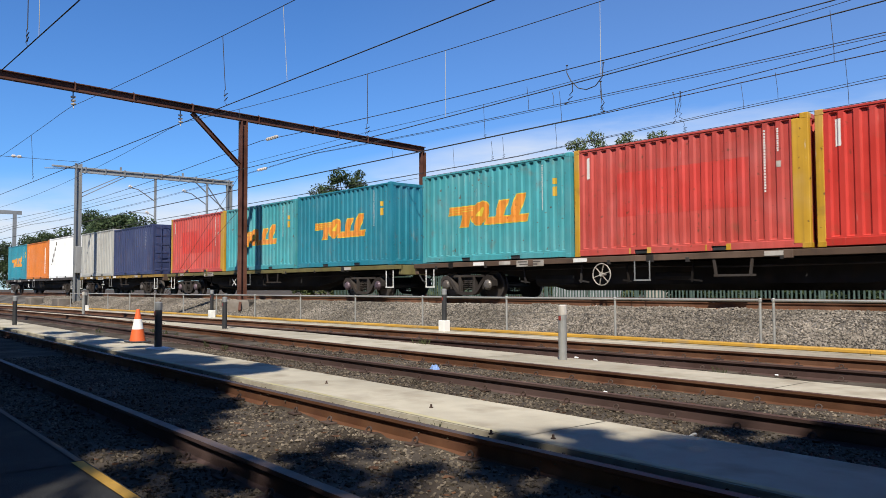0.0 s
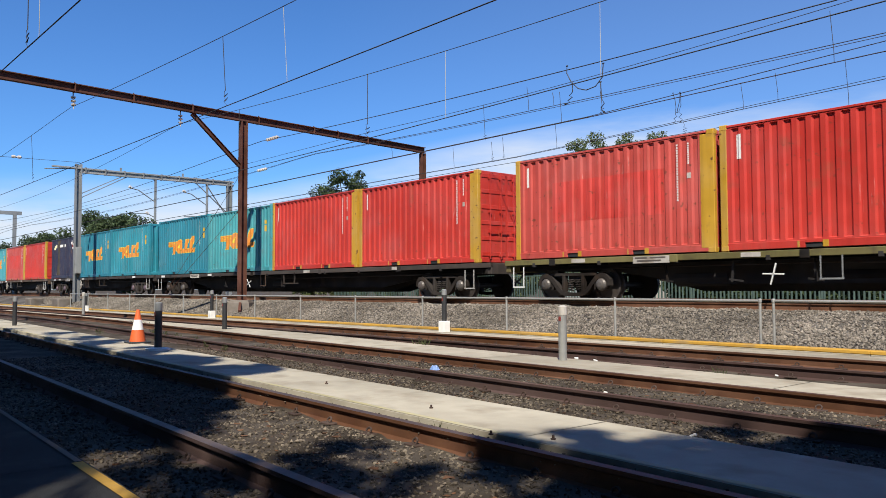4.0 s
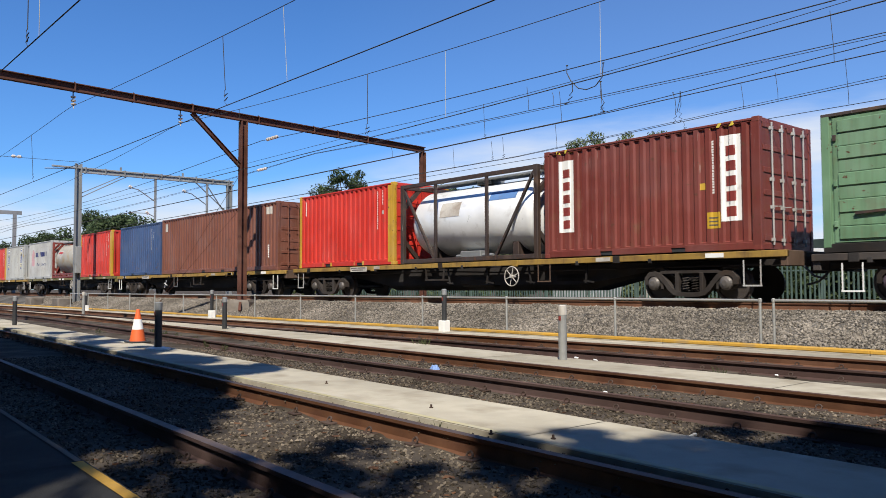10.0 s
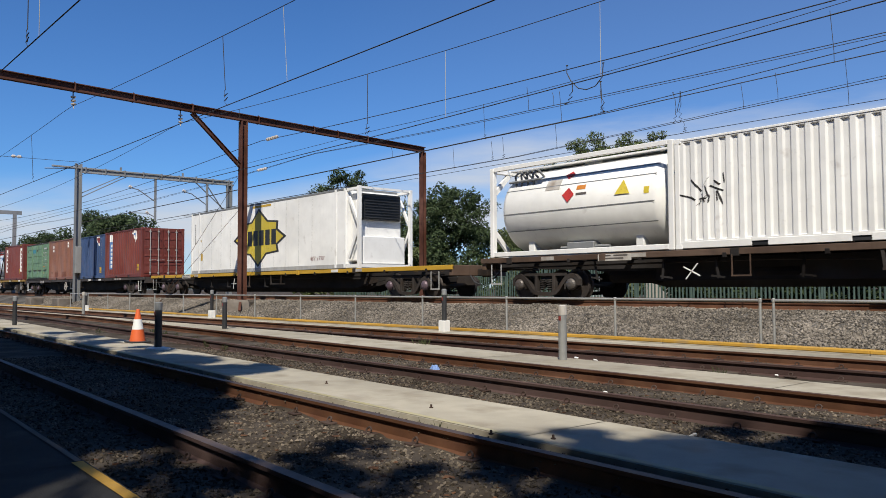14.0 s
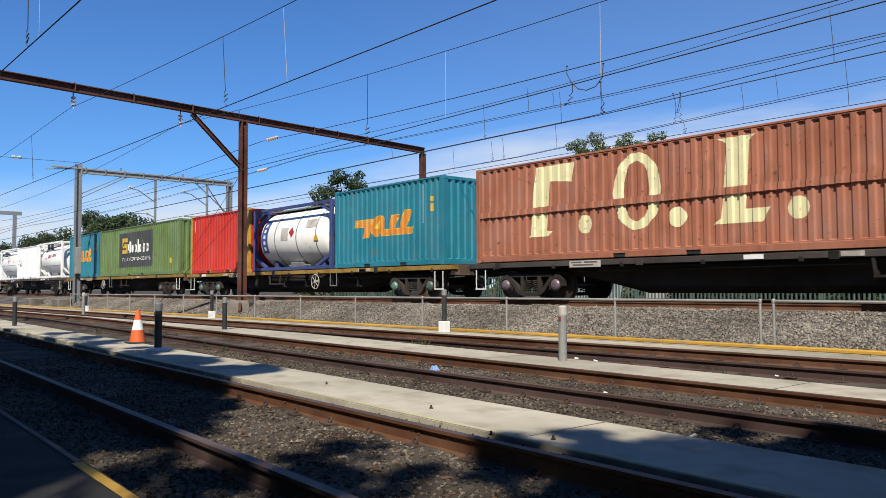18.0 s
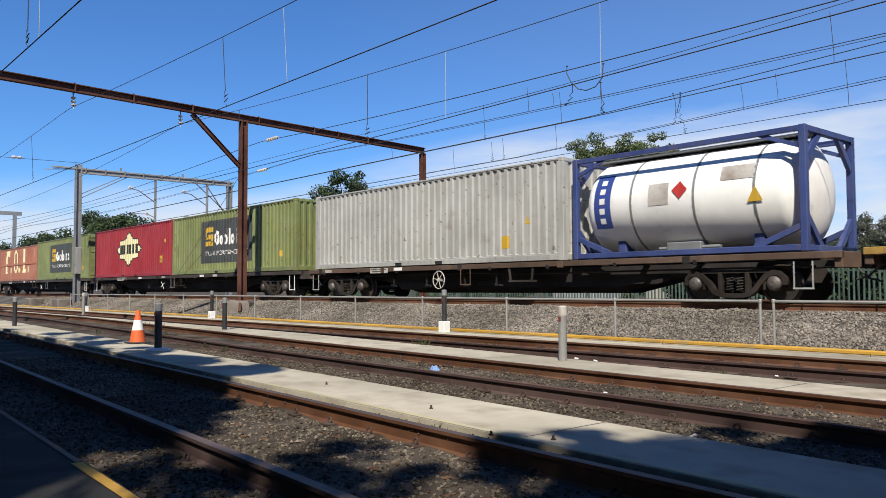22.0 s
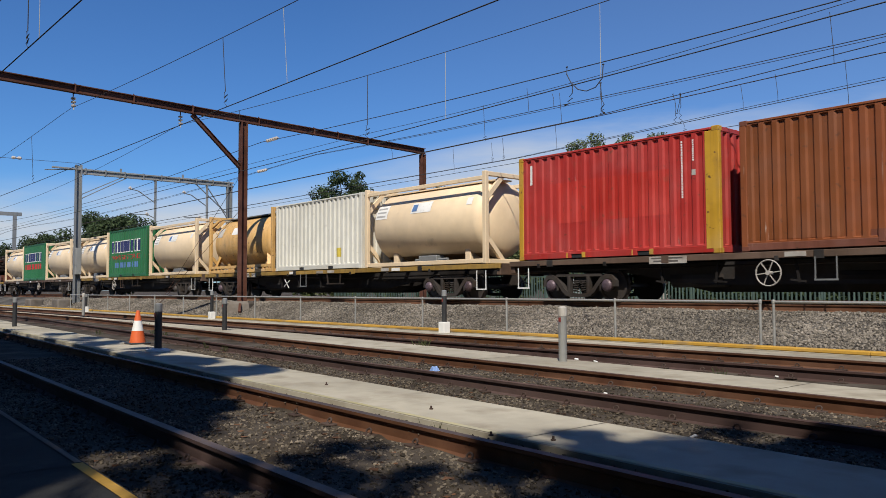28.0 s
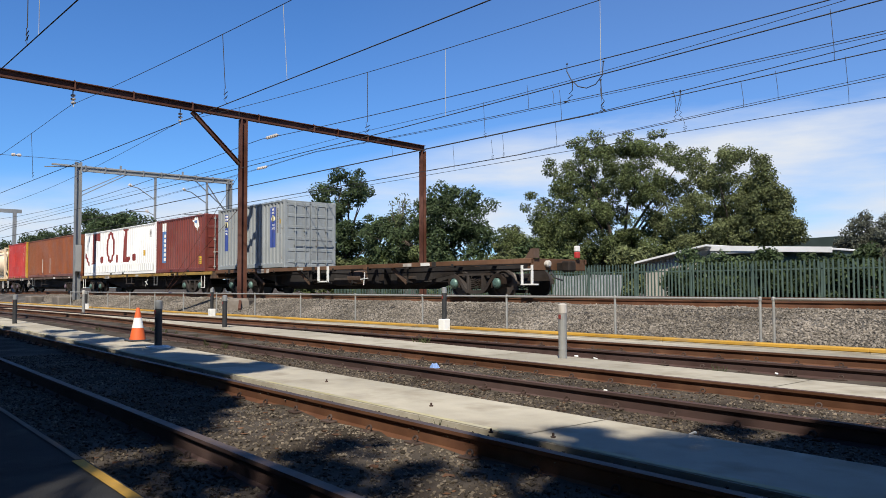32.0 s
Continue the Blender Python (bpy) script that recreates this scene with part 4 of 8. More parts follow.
class Side:
    """Paintwork on the near side of a container: shapes laid on its ribs, 3 mm proud of them. x from the left end, z from the underside."""

    def __init__(self, ob, L, wl, ribbed=True, y=-1.20):
        self.ob, self.L, self.wl, self.ribbed, self.y, self.layer = ob, L, wl, ribbed, y, 0

    def lay(self, bm, mat, name, label="", proud=0.004):
        h = self.L / 2
        a = -h + self.wl
        if self.ribbed:
            xs = [v.co.x for v in bm.verts]
            lo, hi = min(xs), max(xs)
            for x in breaks(a, h):
                if lo < x < hi:
                    bmesh.ops.bisect_plane(bm, geom=bm.verts[:] + bm.edges[:] + bm.faces[:], plane_co=(x, 0, 0), plane_no=(1, 0, 0), dist=1e-5)
        for v in bm.verts:
            v.co.y = self.y + (DEPTH * rib(v.co.x, a) if self.ribbed else 0.0) - proud
        for f in bm.faces:
            f.normal_update()
            if f.normal.y > 0:
                f.normal_flip()
        sh = Shape().take(bm)
        return put(name, sh.mesh(name), mat, self.ob, label)

    def polys(self, polys, mat, name, label="", proud=0.004):
        if name in SINGLE and len(polys) > 1:
            return [self.polys([q], mat, SINGLE[name], label if i == 0 else "", proud) for i, q in enumerate(polys)]
        name = SINGLE.get(name, name)
        bm = bmesh.new()
        for p in polys:
            bm.faces.new([bm.verts.new((x - self.L / 2, 0, z)) for x, z in p])
        bmesh.ops.remove_doubles(bm, verts=bm.verts[:], dist=1e-4)
        return self.lay(bm, mat, name, label, proud)

    def rect(self, x0, x1, z0, z1, mat, name, label="", proud=0.004):
        return self.polys([[(x0, z0), (x1, z0), (x1, z1), (x0, z1)]], mat, name, label, proud)

    def bars(self, x, z0, z1, w, n, mat="sign_white", name="marking_bars", label="row of small unreadable white markings"):
        n = n * 2
        step = (z1 - z0) / n
        w *= 0.55
        return self.polys([[(x, z0 + i * step), (x + w, z0 + i * step), (x + w, z0 + (i + 0.72) * step), (x, z0 + (i + 0.72) * step)] for i in range(n)], mat, name, label)

    def row(self, x0, x1, z0, z1, n, mat, name="wordmark_bars", slant=0.0, fill=0.8, label="", proud=0.006):
        step = (x1 - x0) / n
        p = []
        for i in range(n):
            a, b = x0 + i * step, x0 + (i + fill) * step
            p.append([(a, z0), (b, z0), (b + slant, z1), (a + slant, z1)])
        return self.polys(p, mat, name, label, proud)

    def words(self, text, x, z, height, mat, width=None, name="lettering", proud=0.006, label=""):
        bm = text_mesh(text, height)
        w = max(v.co.x for v in bm.verts)
        k = width / w if width else 1.0
        for v in bm.verts:
            v.co.x = v.co.x * k + x - self.L / 2
            v.co.z += z
        return self.lay(bm, mat, name, label or 'lettering "%s"' % text, proud)

    def disc(self, x, z, r, mat, name="dot", n=14, proud=0.004, label=""):
        return self.polys([[(x + r * math.cos(k * math.tau / n), z + r * math.sin(k * math.tau / n)) for k in range(n)]], mat, name, label, proud)


def scheme_toll(s, x=1.25, z=1.02):
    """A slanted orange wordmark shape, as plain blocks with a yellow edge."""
    def block(x0, x1, z0, z1, sl, d=0.0):
        return [(x0 - d - sl * z0 * 0, z0 - d), (x1 + d, z0 - d), (x1 + d + sl, z1 + d), (x0 - d + sl, z1 + d)]
    shapes = [(0.0, 1.30, 0.38, 0.60, 0.10), (0.52, 0.92, 0.0, 0.40, 0.16), (2.02, 2.36, 0.16, 0.66, 0.22), (2.62, 2.98, 0.16, 0.78, 0.26), (1.62, 3.30, 0.02, 0.20, 0.06)]

    def ring(d):
        """A leaning oval between the bars."""
        return [[(x + 1.42 + (0.36 + d) * math.cos(a * math.tau / 18) + 0.28 * (0.34 + d) * math.sin(a * math.tau / 18), z + 0.36 + (0.34 + d) * math.sin(a * math.tau / 18)) for a in range(18)]]
    s.polys([[(x + p, z + q) for p, q in block(*b, 0.025)] for b in shapes] + ring(0.025), "sign_yellow", "logo_edge", "yellow edge of the slanted logo", 0.003)
    s.polys([[(x + p, z + q) for p, q in block(*b)] for b in shapes], "sign_orange", "logo", "slanted orange logo shape", 0.006)
    s.polys(ring(0.0), "sign_orange", "logo_oval", "leaning orange oval of the logo", 0.010)
    s.polys([[(x + 1.24, z + 0.28), (x + 1.52, z + 0.26), (x + 1.62, z + 0.50), (x + 1.50, z + 0.55)]], "sign_yellow", "oval_gleam", "", 0.013)
    s.polys([[(x + 0.06, z + 0.44), (x + 1.2, z + 0.46), (x + 1.2, z + 0.475), (x + 0.06, z + 0.455)], [(x + 0.09, z + 0.51), (x + 1.2, z + 0.53), (x + 1.2, z + 0.545), (x + 0.09, z + 0.525)]],
            "sign_yellow", "logo_stripes", "thin yellow stripes through the logo", 0.009)


STAR = [(-1.0, -0.03), (-0.72, 0.24), (-0.75, 0.50), (-0.28, 0.56), (0.0, 1.0), (0.34, 0.56), (0.72, 0.50), (0.70, 0.24), (1.0, -0.03),
        (0.70, -0.28), (0.74, -0.52), (0.30, -0.58), (-0.02, -1.0), (-0.34, -0.58), (-0.74, -0.52), (-0.72, -0.28)]


def scheme_star(s, x, z, rx, rz, fill, ink, edge):
    """A pointed badge with an outline; dark blocks stand for its wordmark."""
    if edge:
        s.polys([[(x + p * rx, z + q * rz) for p, q in STAR]], ink, "badge_outline", "black outline of the badge", 0.003)
    k = 0.90 if edge else 1.0
    s.polys([[(x + p * rx * k, z + q * rz * k) for p, q in STAR]], fill, "badge", "yellow many-pointed badge", 0.006)
    s.row(x - 0.64 * rx, x + 0.70 * rx, z - 0.27 * rz, z + 0.24 * rz, 6, ink, "wordmark_bars", 0.0, 0.74, "black blocks of a wordmark", 0.009)


def scheme_panel(s):
    """The dark name panel with a gold emblem, on a 40-foot green box."""
    s.rect(3.42, 8.48, 0.50, 2.48, "sign_slate", "name_panel", "dark slate sign panel")
    s.polys([[(3.85, 1.95), (4.65, 1.95), (4.65, 2.18), (3.85, 2.18)], [(3.85, 1.66), (4.02, 1.66), (4.02, 1.95), (3.85, 1.95)],
             [(3.85, 1.62), (4.65, 1.62), (4.65, 1.84), (4.1, 1.84), (4.1, 1.72), (3.85, 1.72)],
             [(4.46, 1.5), (4.65, 1.5), (4.65, 1.62), (4.46, 1.62)], [(3.85, 1.30), (4.65, 1.30), (4.65, 1.52), (3.85, 1.52)]], "sign_gold", "emblem", "gold arrow emblem", 0.007)
    for x0, x1, z0, z1, oval in ((4.86, 5.32, 1.30, 2.00, 1), (5.40, 5.76, 1.30, 1.78, 1), (5.84, 6.14, 1.30, 1.78, 1), (6.14, 6.24, 1.30, 2.03, 0), (6.34, 6.45, 1.30, 2.03, 0),
                                 (6.54, 6.90, 1.30, 1.78, 1), (7.00, 7.11, 1.30, 1.76, 0), (7.00, 7.11, 1.86, 1.98, 0), (7.21, 7.32, 1.30, 1.78, 0), (7.32, 7.46, 1.66, 1.78, 0), (7.54, 7.92, 1.30, 1.78, 1)):
        if oval:
            cx, cz, rx, rz = (x0 + x1) / 2, (z0 + z1) / 2, (x1 - x0) / 2, (z1 - z0) / 2
            p = [[(cx + f * rx * math.cos(a * math.tau / 12), cz + g * rz * math.sin(a * math.tau / 12)) for a, f, g in ((k, 1, 1), (k + 1, 1, 1), (k + 1, 0.42, 0.55), (k, 0.42, 0.55))] for k in range(12)]
            s.polys(p, "sign_white", "wordmark_shape", "white oval shape of a wordmark", 0.007)
        else:
            s.rect(x0, x1, z0, z1, "sign_white", "wordmark_shape", "", 0.007)
    s.words("TRANSPORT SINCE 1895", 3.86, 0.86, 0.20, "sign_white", 4.3)


def scheme_fcl(s, mat, x0, z0=0.66, top=2.55, k=1.0):
    """Three tall initials' blocks with round stops."""
    for i, (a, b) in enumerate(((0.0, 1.55), (2.85, 4.25), (5.55, 7.05))):
        zz = (top - z0)
        slab_l, slab_r = x0 + a * k, x0 + b * k
        if i == 0:
            p = [[(slab_l, z0), (slab_l + 0.75, z0), (slab_l + 0.85, z0 + 0.12), (slab_l + 0.70, z0 + 0.15), (slab_l + 0.85, top), (slab_l + 0.28, top), (slab_l + 0.12, z0 + 0.12)],
                 [(slab_l + 0.80, top - 0.42), (slab_r, top - 0.50), (slab_r + 0.12, top), (slab_l + 0.85, top)]]
        elif i == 1:
            n = 18
            p = []
            for j in range(n):
                t0, t1 = math.tau * j / n, math.tau * (j + 1) / n
                cx, cz, rx, rz = (slab_l + slab_r) / 2, (z0 + top) / 2, (slab_r - slab_l) / 2, zz / 2
                p.append([(cx + rx * math.cos(t0), cz + rz * math.sin(t0)), (cx + rx * math.cos(t1), cz + rz * math.sin(t1)),
                          (cx + rx * 0.55 * math.cos(t1), cz + rz * 0.78 * math.sin(t1)), (cx + rx * 0.55 * math.cos(t0), cz + rz * 0.78 * math.sin(t0))])
        else:
            p = [[(slab_l, z0), (slab_r - 0.35, z0), (slab_r - 0.15, z0 + 0.3), (slab_l + 0.78, z0 + 0.3), (slab_l + 0.88, top - 0.12),
                  (slab_l + 1.05, top), (slab_l + 0.15, top), (slab_l + 0.35, top - 0.12), (slab_l + 0.2, z0 + 0.12)]]
        s.polys(p, mat, "initial", "large painted serif block")
        s.disc(slab_r + 0.42 * k, z0 + 0.24, 0.24, mat, "stop_dot")


def plate(s, x, z, w=0.36, h=0.36, mat="sign_gold"):
    s.rect(x, x + w, z, z + h, mat, "caution_plate", "small yellow caution plate")
    s.polys([[(x + 0.05, z + 0.06 + 0.08 * i), (x + w - 0.05, z + 0.06 + 0.08 * i), (x + w - 0.05, z + 0.09 + 0.08 * i), (x + 0.05, z + 0.09 + 0.08 * i)] for i in range(int(h / 0.09) - 1)], "ink", "plate_print", "", 0.007)


def hire_sign(s, x, z0, z1, words):
    """A tall blue sign: a name in plain bars, an emblem, then the words."""
    w, h = 0.37, z1 - z0
    s.rect(x, x + w, z0, z1, "sign_blue", "hire_sign", "tall blue hire sign")
    s.row(x + 0.06, x + w - 0.05, z1 - 0.08 * h, z1 - 0.03 * h, 3, "sign_white", "name_bar")
    s.row(x + 0.06, x + w - 0.05, z1 - 0.16 * h, z1 - 0.11 * h, 4, "sign_white", "name_bar")
    e = z1 - 0.28 * h
    s.disc(x + w / 2, e, w * 0.42, "sign_cream", "sign_disc", proud=0.007)
    s.polys([[(x + w * 0.30, e - 0.08 * h), (x + w * 0.74, e - 0.09 * h), (x + w * 0.70, e + 0.03 * h), (x + w * 0.56, e + 0.07 * h), (x + w * 0.50, e)]], "sign_black", "sign_figure", "", 0.010)
    y = e - 0.13 * h
    for t in words:
        s.words(t, x + (0.04 if len(t) > 1 else 0.14), y - 0.06 * h, 0.055 * h, "sign_white", w - 0.08 if len(t) > 1 else 0.09)
        y -= 0.085 * h


def upright_label(s, x0, x1, z0, z1, base, ink, n, cap=None):
    """A tall name label; blocks stand for its letters."""
    s.rect(x0, x1, z0, z1, base, "name_label", "tall upright name label")
    w = x1 - x0
    top = z1 - (0.5 if cap else 0.12)
    if cap:
        s.rect(x0, x1, z1 - 0.42, z1, cap, "label_cap", "", 0.007)
    step = (top - z0 - 0.1) / n
    s.polys([[(x0 + 0.24 * w, z0 + 0.1 + step * i), (x1 - 0.24 * w, z0 + 0.1 + step * i), (x1 - 0.24 * w, z0 + 0.1 + step * (i + 0.66)), (x0 + 0.24 * w, z0 + 0.1 + step * (i + 0.66))] for i in range(n)], ink, "wordmark_bars", "", 0.008)


# how each kind of box is painted: label, wall, frame, (left post, right post, post paint), door end, height
KINDS = {}
KINDS.update({
    "red": ("red corrugated container with yellow corner posts and white markings", "red", "red", (0.16, 0.34, "yellow"), 0, 2.78),
    "red_door": ("red container with yellow corner posts and a barred door end", "red", "red", (0.16, 0.34, "yellow"), 1, 2.76),
    "red_faded": ("sun-faded red container with yellow corner posts", "red_faded", "red_faded", (0.16, 0.34, "yellow"), 0, 2.76),
    "red_fresh": ("bright red container with yellow corner posts", "red_fresh", "red_fresh", (0.16, 0.34, "yellow"), 1, 2.78),
    "red_deep": ("deep red container with yellow corner posts", "red_deep", "red_deep", (0.16, 0.34, "yellow"), 0, 2.84),
    "teal": ("teal corrugated container with a slanted orange logo", "teal", "teal", (0.12, 0.20, "teal"), 0, 2.80),
    "teal_light": ("weathered pale teal container with a slanted orange logo", "teal_light", "teal_light", (0.12, 0.20, "teal_light"), 0, 2.76),
    "teal_dark": ("dark teal container with a slanted orange logo", "teal_dark", "teal_dark", (0.12, 0.20, "teal_dark"), 0, 2.80),
    "orange": ("plain orange container with white upright markings", "orange", "orange", (0.12, 0.16, "orange"), 0, 2.78),
    "white": ("plain white corrugated container with scrawled graffiti", "white_box", "white_box", (0.12, 0.14, "white_box"), 0, 2.55),
    "white_far": ("white container with a dark diagonal mark", "white_box", "white_box", (0.12, 0.14, "white_box"), 0, 2.85),
    "cream": ("off-white corrugated container with a small yellow notice", "cream_box", "cream_box", (0.12, 0.14, "cream_box"), 0, 2.68),
})
KINDS.update({
    "grey": ("pale grey corrugated container with upright blue hire signs", "grey", "grey", (0.12, 0.22, "grey"), 0, 2.78),
    "grey_door": ("blue-grey container with blue hire signs and barred doors", "grey_blue", "grey_blue", (0.12, 0.16, "grey_blue"), 1, 2.75),
    "movers": ("grey container with dark removals lettering and a pink mark", "grey_light", "grey_light", (0.12, 0.16, "grey_light"), 1, 2.78),
    "grey_plain": ("plain grey container with dark door gap", "grey", "grey", (0.12, 0.16, "grey"), 0, 2.82),
    "navy": ("navy blue corrugated container", "navy", "navy", (0.12, 0.16, "navy"), 1, 2.72),
    "navy_rust": ("dark navy container with a broad rust stain and decals", "navy_dark", "navy_dark", (0.10, 0.16, "navy_dark"), 0, 2.79),
    "blue": ("plain blue corrugated container with white markings", "blue", "blue", (0.12, 0.14, "blue"), 0, 2.80),
    "blue_label": ("blue container with a tall white label and a badge", "blue", "blue", (0.12, 0.16, "blue"), 0, 2.72),
    "brown": ("rust-brown 40-foot container with a weathered door end", "brown", "brown", (0.14, 0.18, "brown"), 1, 2.84),
    "brown_orange": ("streaked orange-brown 40-foot container with barred doors", "brown_orange", "brown", (0.14, 0.18, "brown_orange"), 1, 2.82),
    "brown_pale": ("faded brown container with repair patches along its foot", "brown_pale", "brown_pale", (0.12, 0.14, "brown_pale"), 0, 2.79),
    "maroon": ("maroon container with a tall blue name label and barred doors", "maroon", "maroon", (0.14, 0.20, "maroon"), 1, 2.76),
})
KINDS.update({
    "maroon_grace": ("maroon container with two tall white name labels and barred doors", "maroon", "maroon", (0.14, 0.20, "maroon"), 1, 2.86),
    "crimson": ("crimson 40-foot container with a pale yellow badge", "crimson", "crimson", (0.14, 0.16, "crimson"), 0, 2.88),
    "olive": ("olive green 40-foot container with a dark sign panel", "green_olive", "green_olive", (0.14, 0.20, "green_olive"), 1, 2.88),
    "olive_blind": ("streaked olive green 40-foot container with a dark sign panel", "green_olive", "green_olive", (0.14, 0.20, "green_olive"), 0, 2.88),
    "grass": ("green 40-foot container with a dark sign panel", "green_grass", "green_grass", (0.14, 0.20, "green_grass"), 0, 2.82),
    "green_dark": ("dark green container with navy and red removals lettering", "green_dark", "green_dark", (0.12, 0.14, "green_dark"), 0, 2.76),
    "salmon": ("salmon-brown 40-foot container with large cream initials", "salmon", "salmon", (0.14, 0.18, "salmon"), 0, 2.75),
    "white_fcl": ("white 40-foot container with large dark red initials", "white_box", "white_box", (0.14, 0.24, "white_box"), 0, 2.74),
    "grey40": ("plain light grey 40-foot corrugated container", "grey", "grey", (0.14, 0.22, "grey"), 0, 2.75),
})


def dress(kind, s, L, H, i):
    """Paintwork of each kind of container."""
    if kind.startswith("red"):
        s.rect(0.38, 0.50, H - 0.78, H - 0.24, "sign_white", "marking_panel", "upright white marking panel")
        s.bars(L - 0.95, H - 1.55, H - 0.22, 0.075, 11)
        s.bars(L - 0.66, H - 0.72, H - 0.22, 0.07, 5)
        s.rect(L - 0.68, L - 0.58, H - 1.05, H - 0.92, "label", "small_sticker")
        if kind in ("red", "red_deep", "red_faded") and i % 3 != 1:
            s.rect(1.35, 4.75, 0.95, 2.02, "red_patch" if kind != "red_deep" else "red", "repainted_patch", "brighter repainted rectangle", 0.002)
        for x in (L / 2 - 1.35, L / 2 + 0.69):
            s.polys([[(x, 0.03), (x + 0.16, 0.03), (x + 0.16, 0.165), (x, 0.165)], [(x + 0.50, 0.03), (x + 0.66, 0.03), (x + 0.66, 0.165), (x + 0.50, 0.165)]], "yellow", "pocket_flash", "yellow flash beside the fork pocket", 0.018)
    elif kind.startswith("teal"):
        scheme_toll(s, 1.2, 1.05 if H > 2.7 else 0.95)
        s.bars(L - 1.0, H - 1.45, H - 0.2, 0.06, 10)
        s.rect(L - 0.62, L - 0.50, H - 0.78, H - 0.62, "sign_gold", "small_sticker")
        s.rect(L - 0.62, L - 0.50, H - 1.1, H - 0.85, "sign_gold", "small_sticker")
    elif kind == "orange":
        s.bars(0.35, 0.4, 2.3, 0.18, 14)
        s.bars(L - 1.0, 0.4, 2.3, 0.22, 14)
    elif kind == "white_far":
        s.polys([[(0.5, 1.0), (0.7, 1.0), (1.9, 2.6), (1.7, 2.6)]], "ink", "diagonal_mark")
    elif kind == "white":
        rng = random.Random(4)
        for _ in range(16):
            x, z, a, l = 0.35 + rng.random() * 0.9, 0.9 + rng.random() * 0.6, rng.random() * 3.1, 0.15 + 0.25 * rng.random()
            c, sn = math.cos(a) * l, math.sin(a) * l
            s.polys([[(x, z), (x + c, z + sn), (x + c + 0.03, z + sn + 0.035), (x + 0.03, z + 0.035)]], "sign_black", "graffiti_stroke", "black graffiti stroke")
    elif kind == "cream":
        s.rect(4.45, 4.72, 0.45, 0.78, "sign_yellow", "notice", "small yellow notice")
    elif kind in ("grey", "grey_door"):
        for x in (0.57, L - 1.42 if kind == "grey" else L - 1.20):
            hire_sign(s, x, 0.85, H - 0.25, ("HIRE", "&", "SALES") if kind == "grey" else ("HIRE", "ME"))
            if kind == "grey":
                s.rect(x, x + 0.37, 1.02, 1.34, "sign_cream", "sign_band", "yellow band with small print", 0.012)
                s.row(x + 0.03, x + 0.34, 1.20, 1.28, 6, "sign_navy", "sign_print", proud=0.015)
                s.row(x + 0.03, x + 0.34, 1.07, 1.14, 6, "sign_navy", "sign_print", proud=0.015)
        s.bars(L - 0.62, H - 1.3, H - 0.3, 0.06, 8, "ink")
        s.rect(L - 0.45, L - 0.33, H - 0.95, H - 0.78, "sign_gold", "small_sticker")
    elif kind == "movers":
        s.row(1.88, 4.95, 1.66, 2.0, 9, "sign_navy", "wordmark_bars", 0.02, 0.66, "dark blocks of a wordmark")
        s.words("Moving Services", 2.2, 1.0, 0.24, "sign_navy", 2.45)
        s.polys([[(0.75, 1.0), (1.5, 1.0), (1.55, 1.45), (1.2, 1.6), (1.5, 1.8), (1.35, 2.2), (0.9, 2.2), (0.72, 1.7)]], "sign_pink", "faded_emblem", "faded pink emblem")
    elif kind == "navy_rust":
        s.polys([[(1.30, 0.24), (1.98, 0.24), (1.92, 1.2), (1.97, H - 0.13), (1.36, H - 0.13), (1.42, 1.3)]], "olive_stain", "rust_stain", "broad vertical rust stain", 0.002)
        s.row(1.95, 3.3, 2.18, 2.36, 6, "sign_white", "wordmark_bars", 0.0, 0.66)
        s.polys([[(0.40, 2.12), (0.62, 2.02), (0.95, 2.06), (1.12, 2.2), (1.16, 2.38), (0.98, 2.42), (0.86, 2.30), (0.70, 2.36), (0.55, 2.2)]], "sign_cream", "faded_emblem", "pale emblem")
        s.polys([[(4.48, 2.40), (4.78, 2.60), (4.97, 2.12), (4.86, 1.96)]], "sign_white", "badge", "small white and red badge")
        s.polys([[(4.56, 2.38), (4.76, 2.50), (4.90, 2.14), (4.82, 2.06)]], "sign_maroon", "badge_field", "", 0.007)
        s.bars(5.28, 1.1, 2.5, 0.06, 11)
        plate(s, 5.5, 0.4, 0.28, 0.36)
        s.polys([[(5.55, 1.15), (5.8, 1.15), (5.68, 1.4)]], "sign_yellow", "warning_triangle")
    elif kind == "blue":
        s.bars(L - 1.25, 1.35, 2.5, 0.06, 9)
        s.bars(L - 0.98, 1.9, 2.3, 0.06, 3)
    elif kind == "blue_label":
        s.rect(0.72, 1.30, 0.40, 2.46, "sign_white", "tall_label", "tall white label")
        s.row(0.8, 1.22, 0.5, 0.56, 5, "ink", "label_print")
        s.polys([[(4.4, 2.6), (5.0, 2.62), (5.08, 2.1), (4.95, 1.98), (4.5, 2.3)]], "sign_white", "badge", "white and maroon badge")
        s.polys([[(4.5, 2.52), (4.9, 2.54), (4.98, 2.14), (4.6, 2.3)]], "sign_maroon", "badge_field", "", 0.007)
        s.bars(5.2, 1.1, 2.5, 0.06, 10)
        plate(s, 5.08, 0.36, 0.36, 0.34)
    elif kind == "navy":
        s.bars(L - 1.0, 1.4, 2.4, 0.05, 9)
    elif kind == "brown":
        s.rect(0.35, 0.75, 2.2, 2.6, "grey_light", "worn_sticker", "pale worn patch")
        s.bars(L - 0.9, 0.55, 1.1, 0.2, 3)
        s.rect(L - 1.0, L - 0.55, 2.35, 2.65, "label", "worn_sticker")
    elif kind == "brown_orange":
        s.bars(L - 0.85, 1.0, 2.6, 0.08, 14)
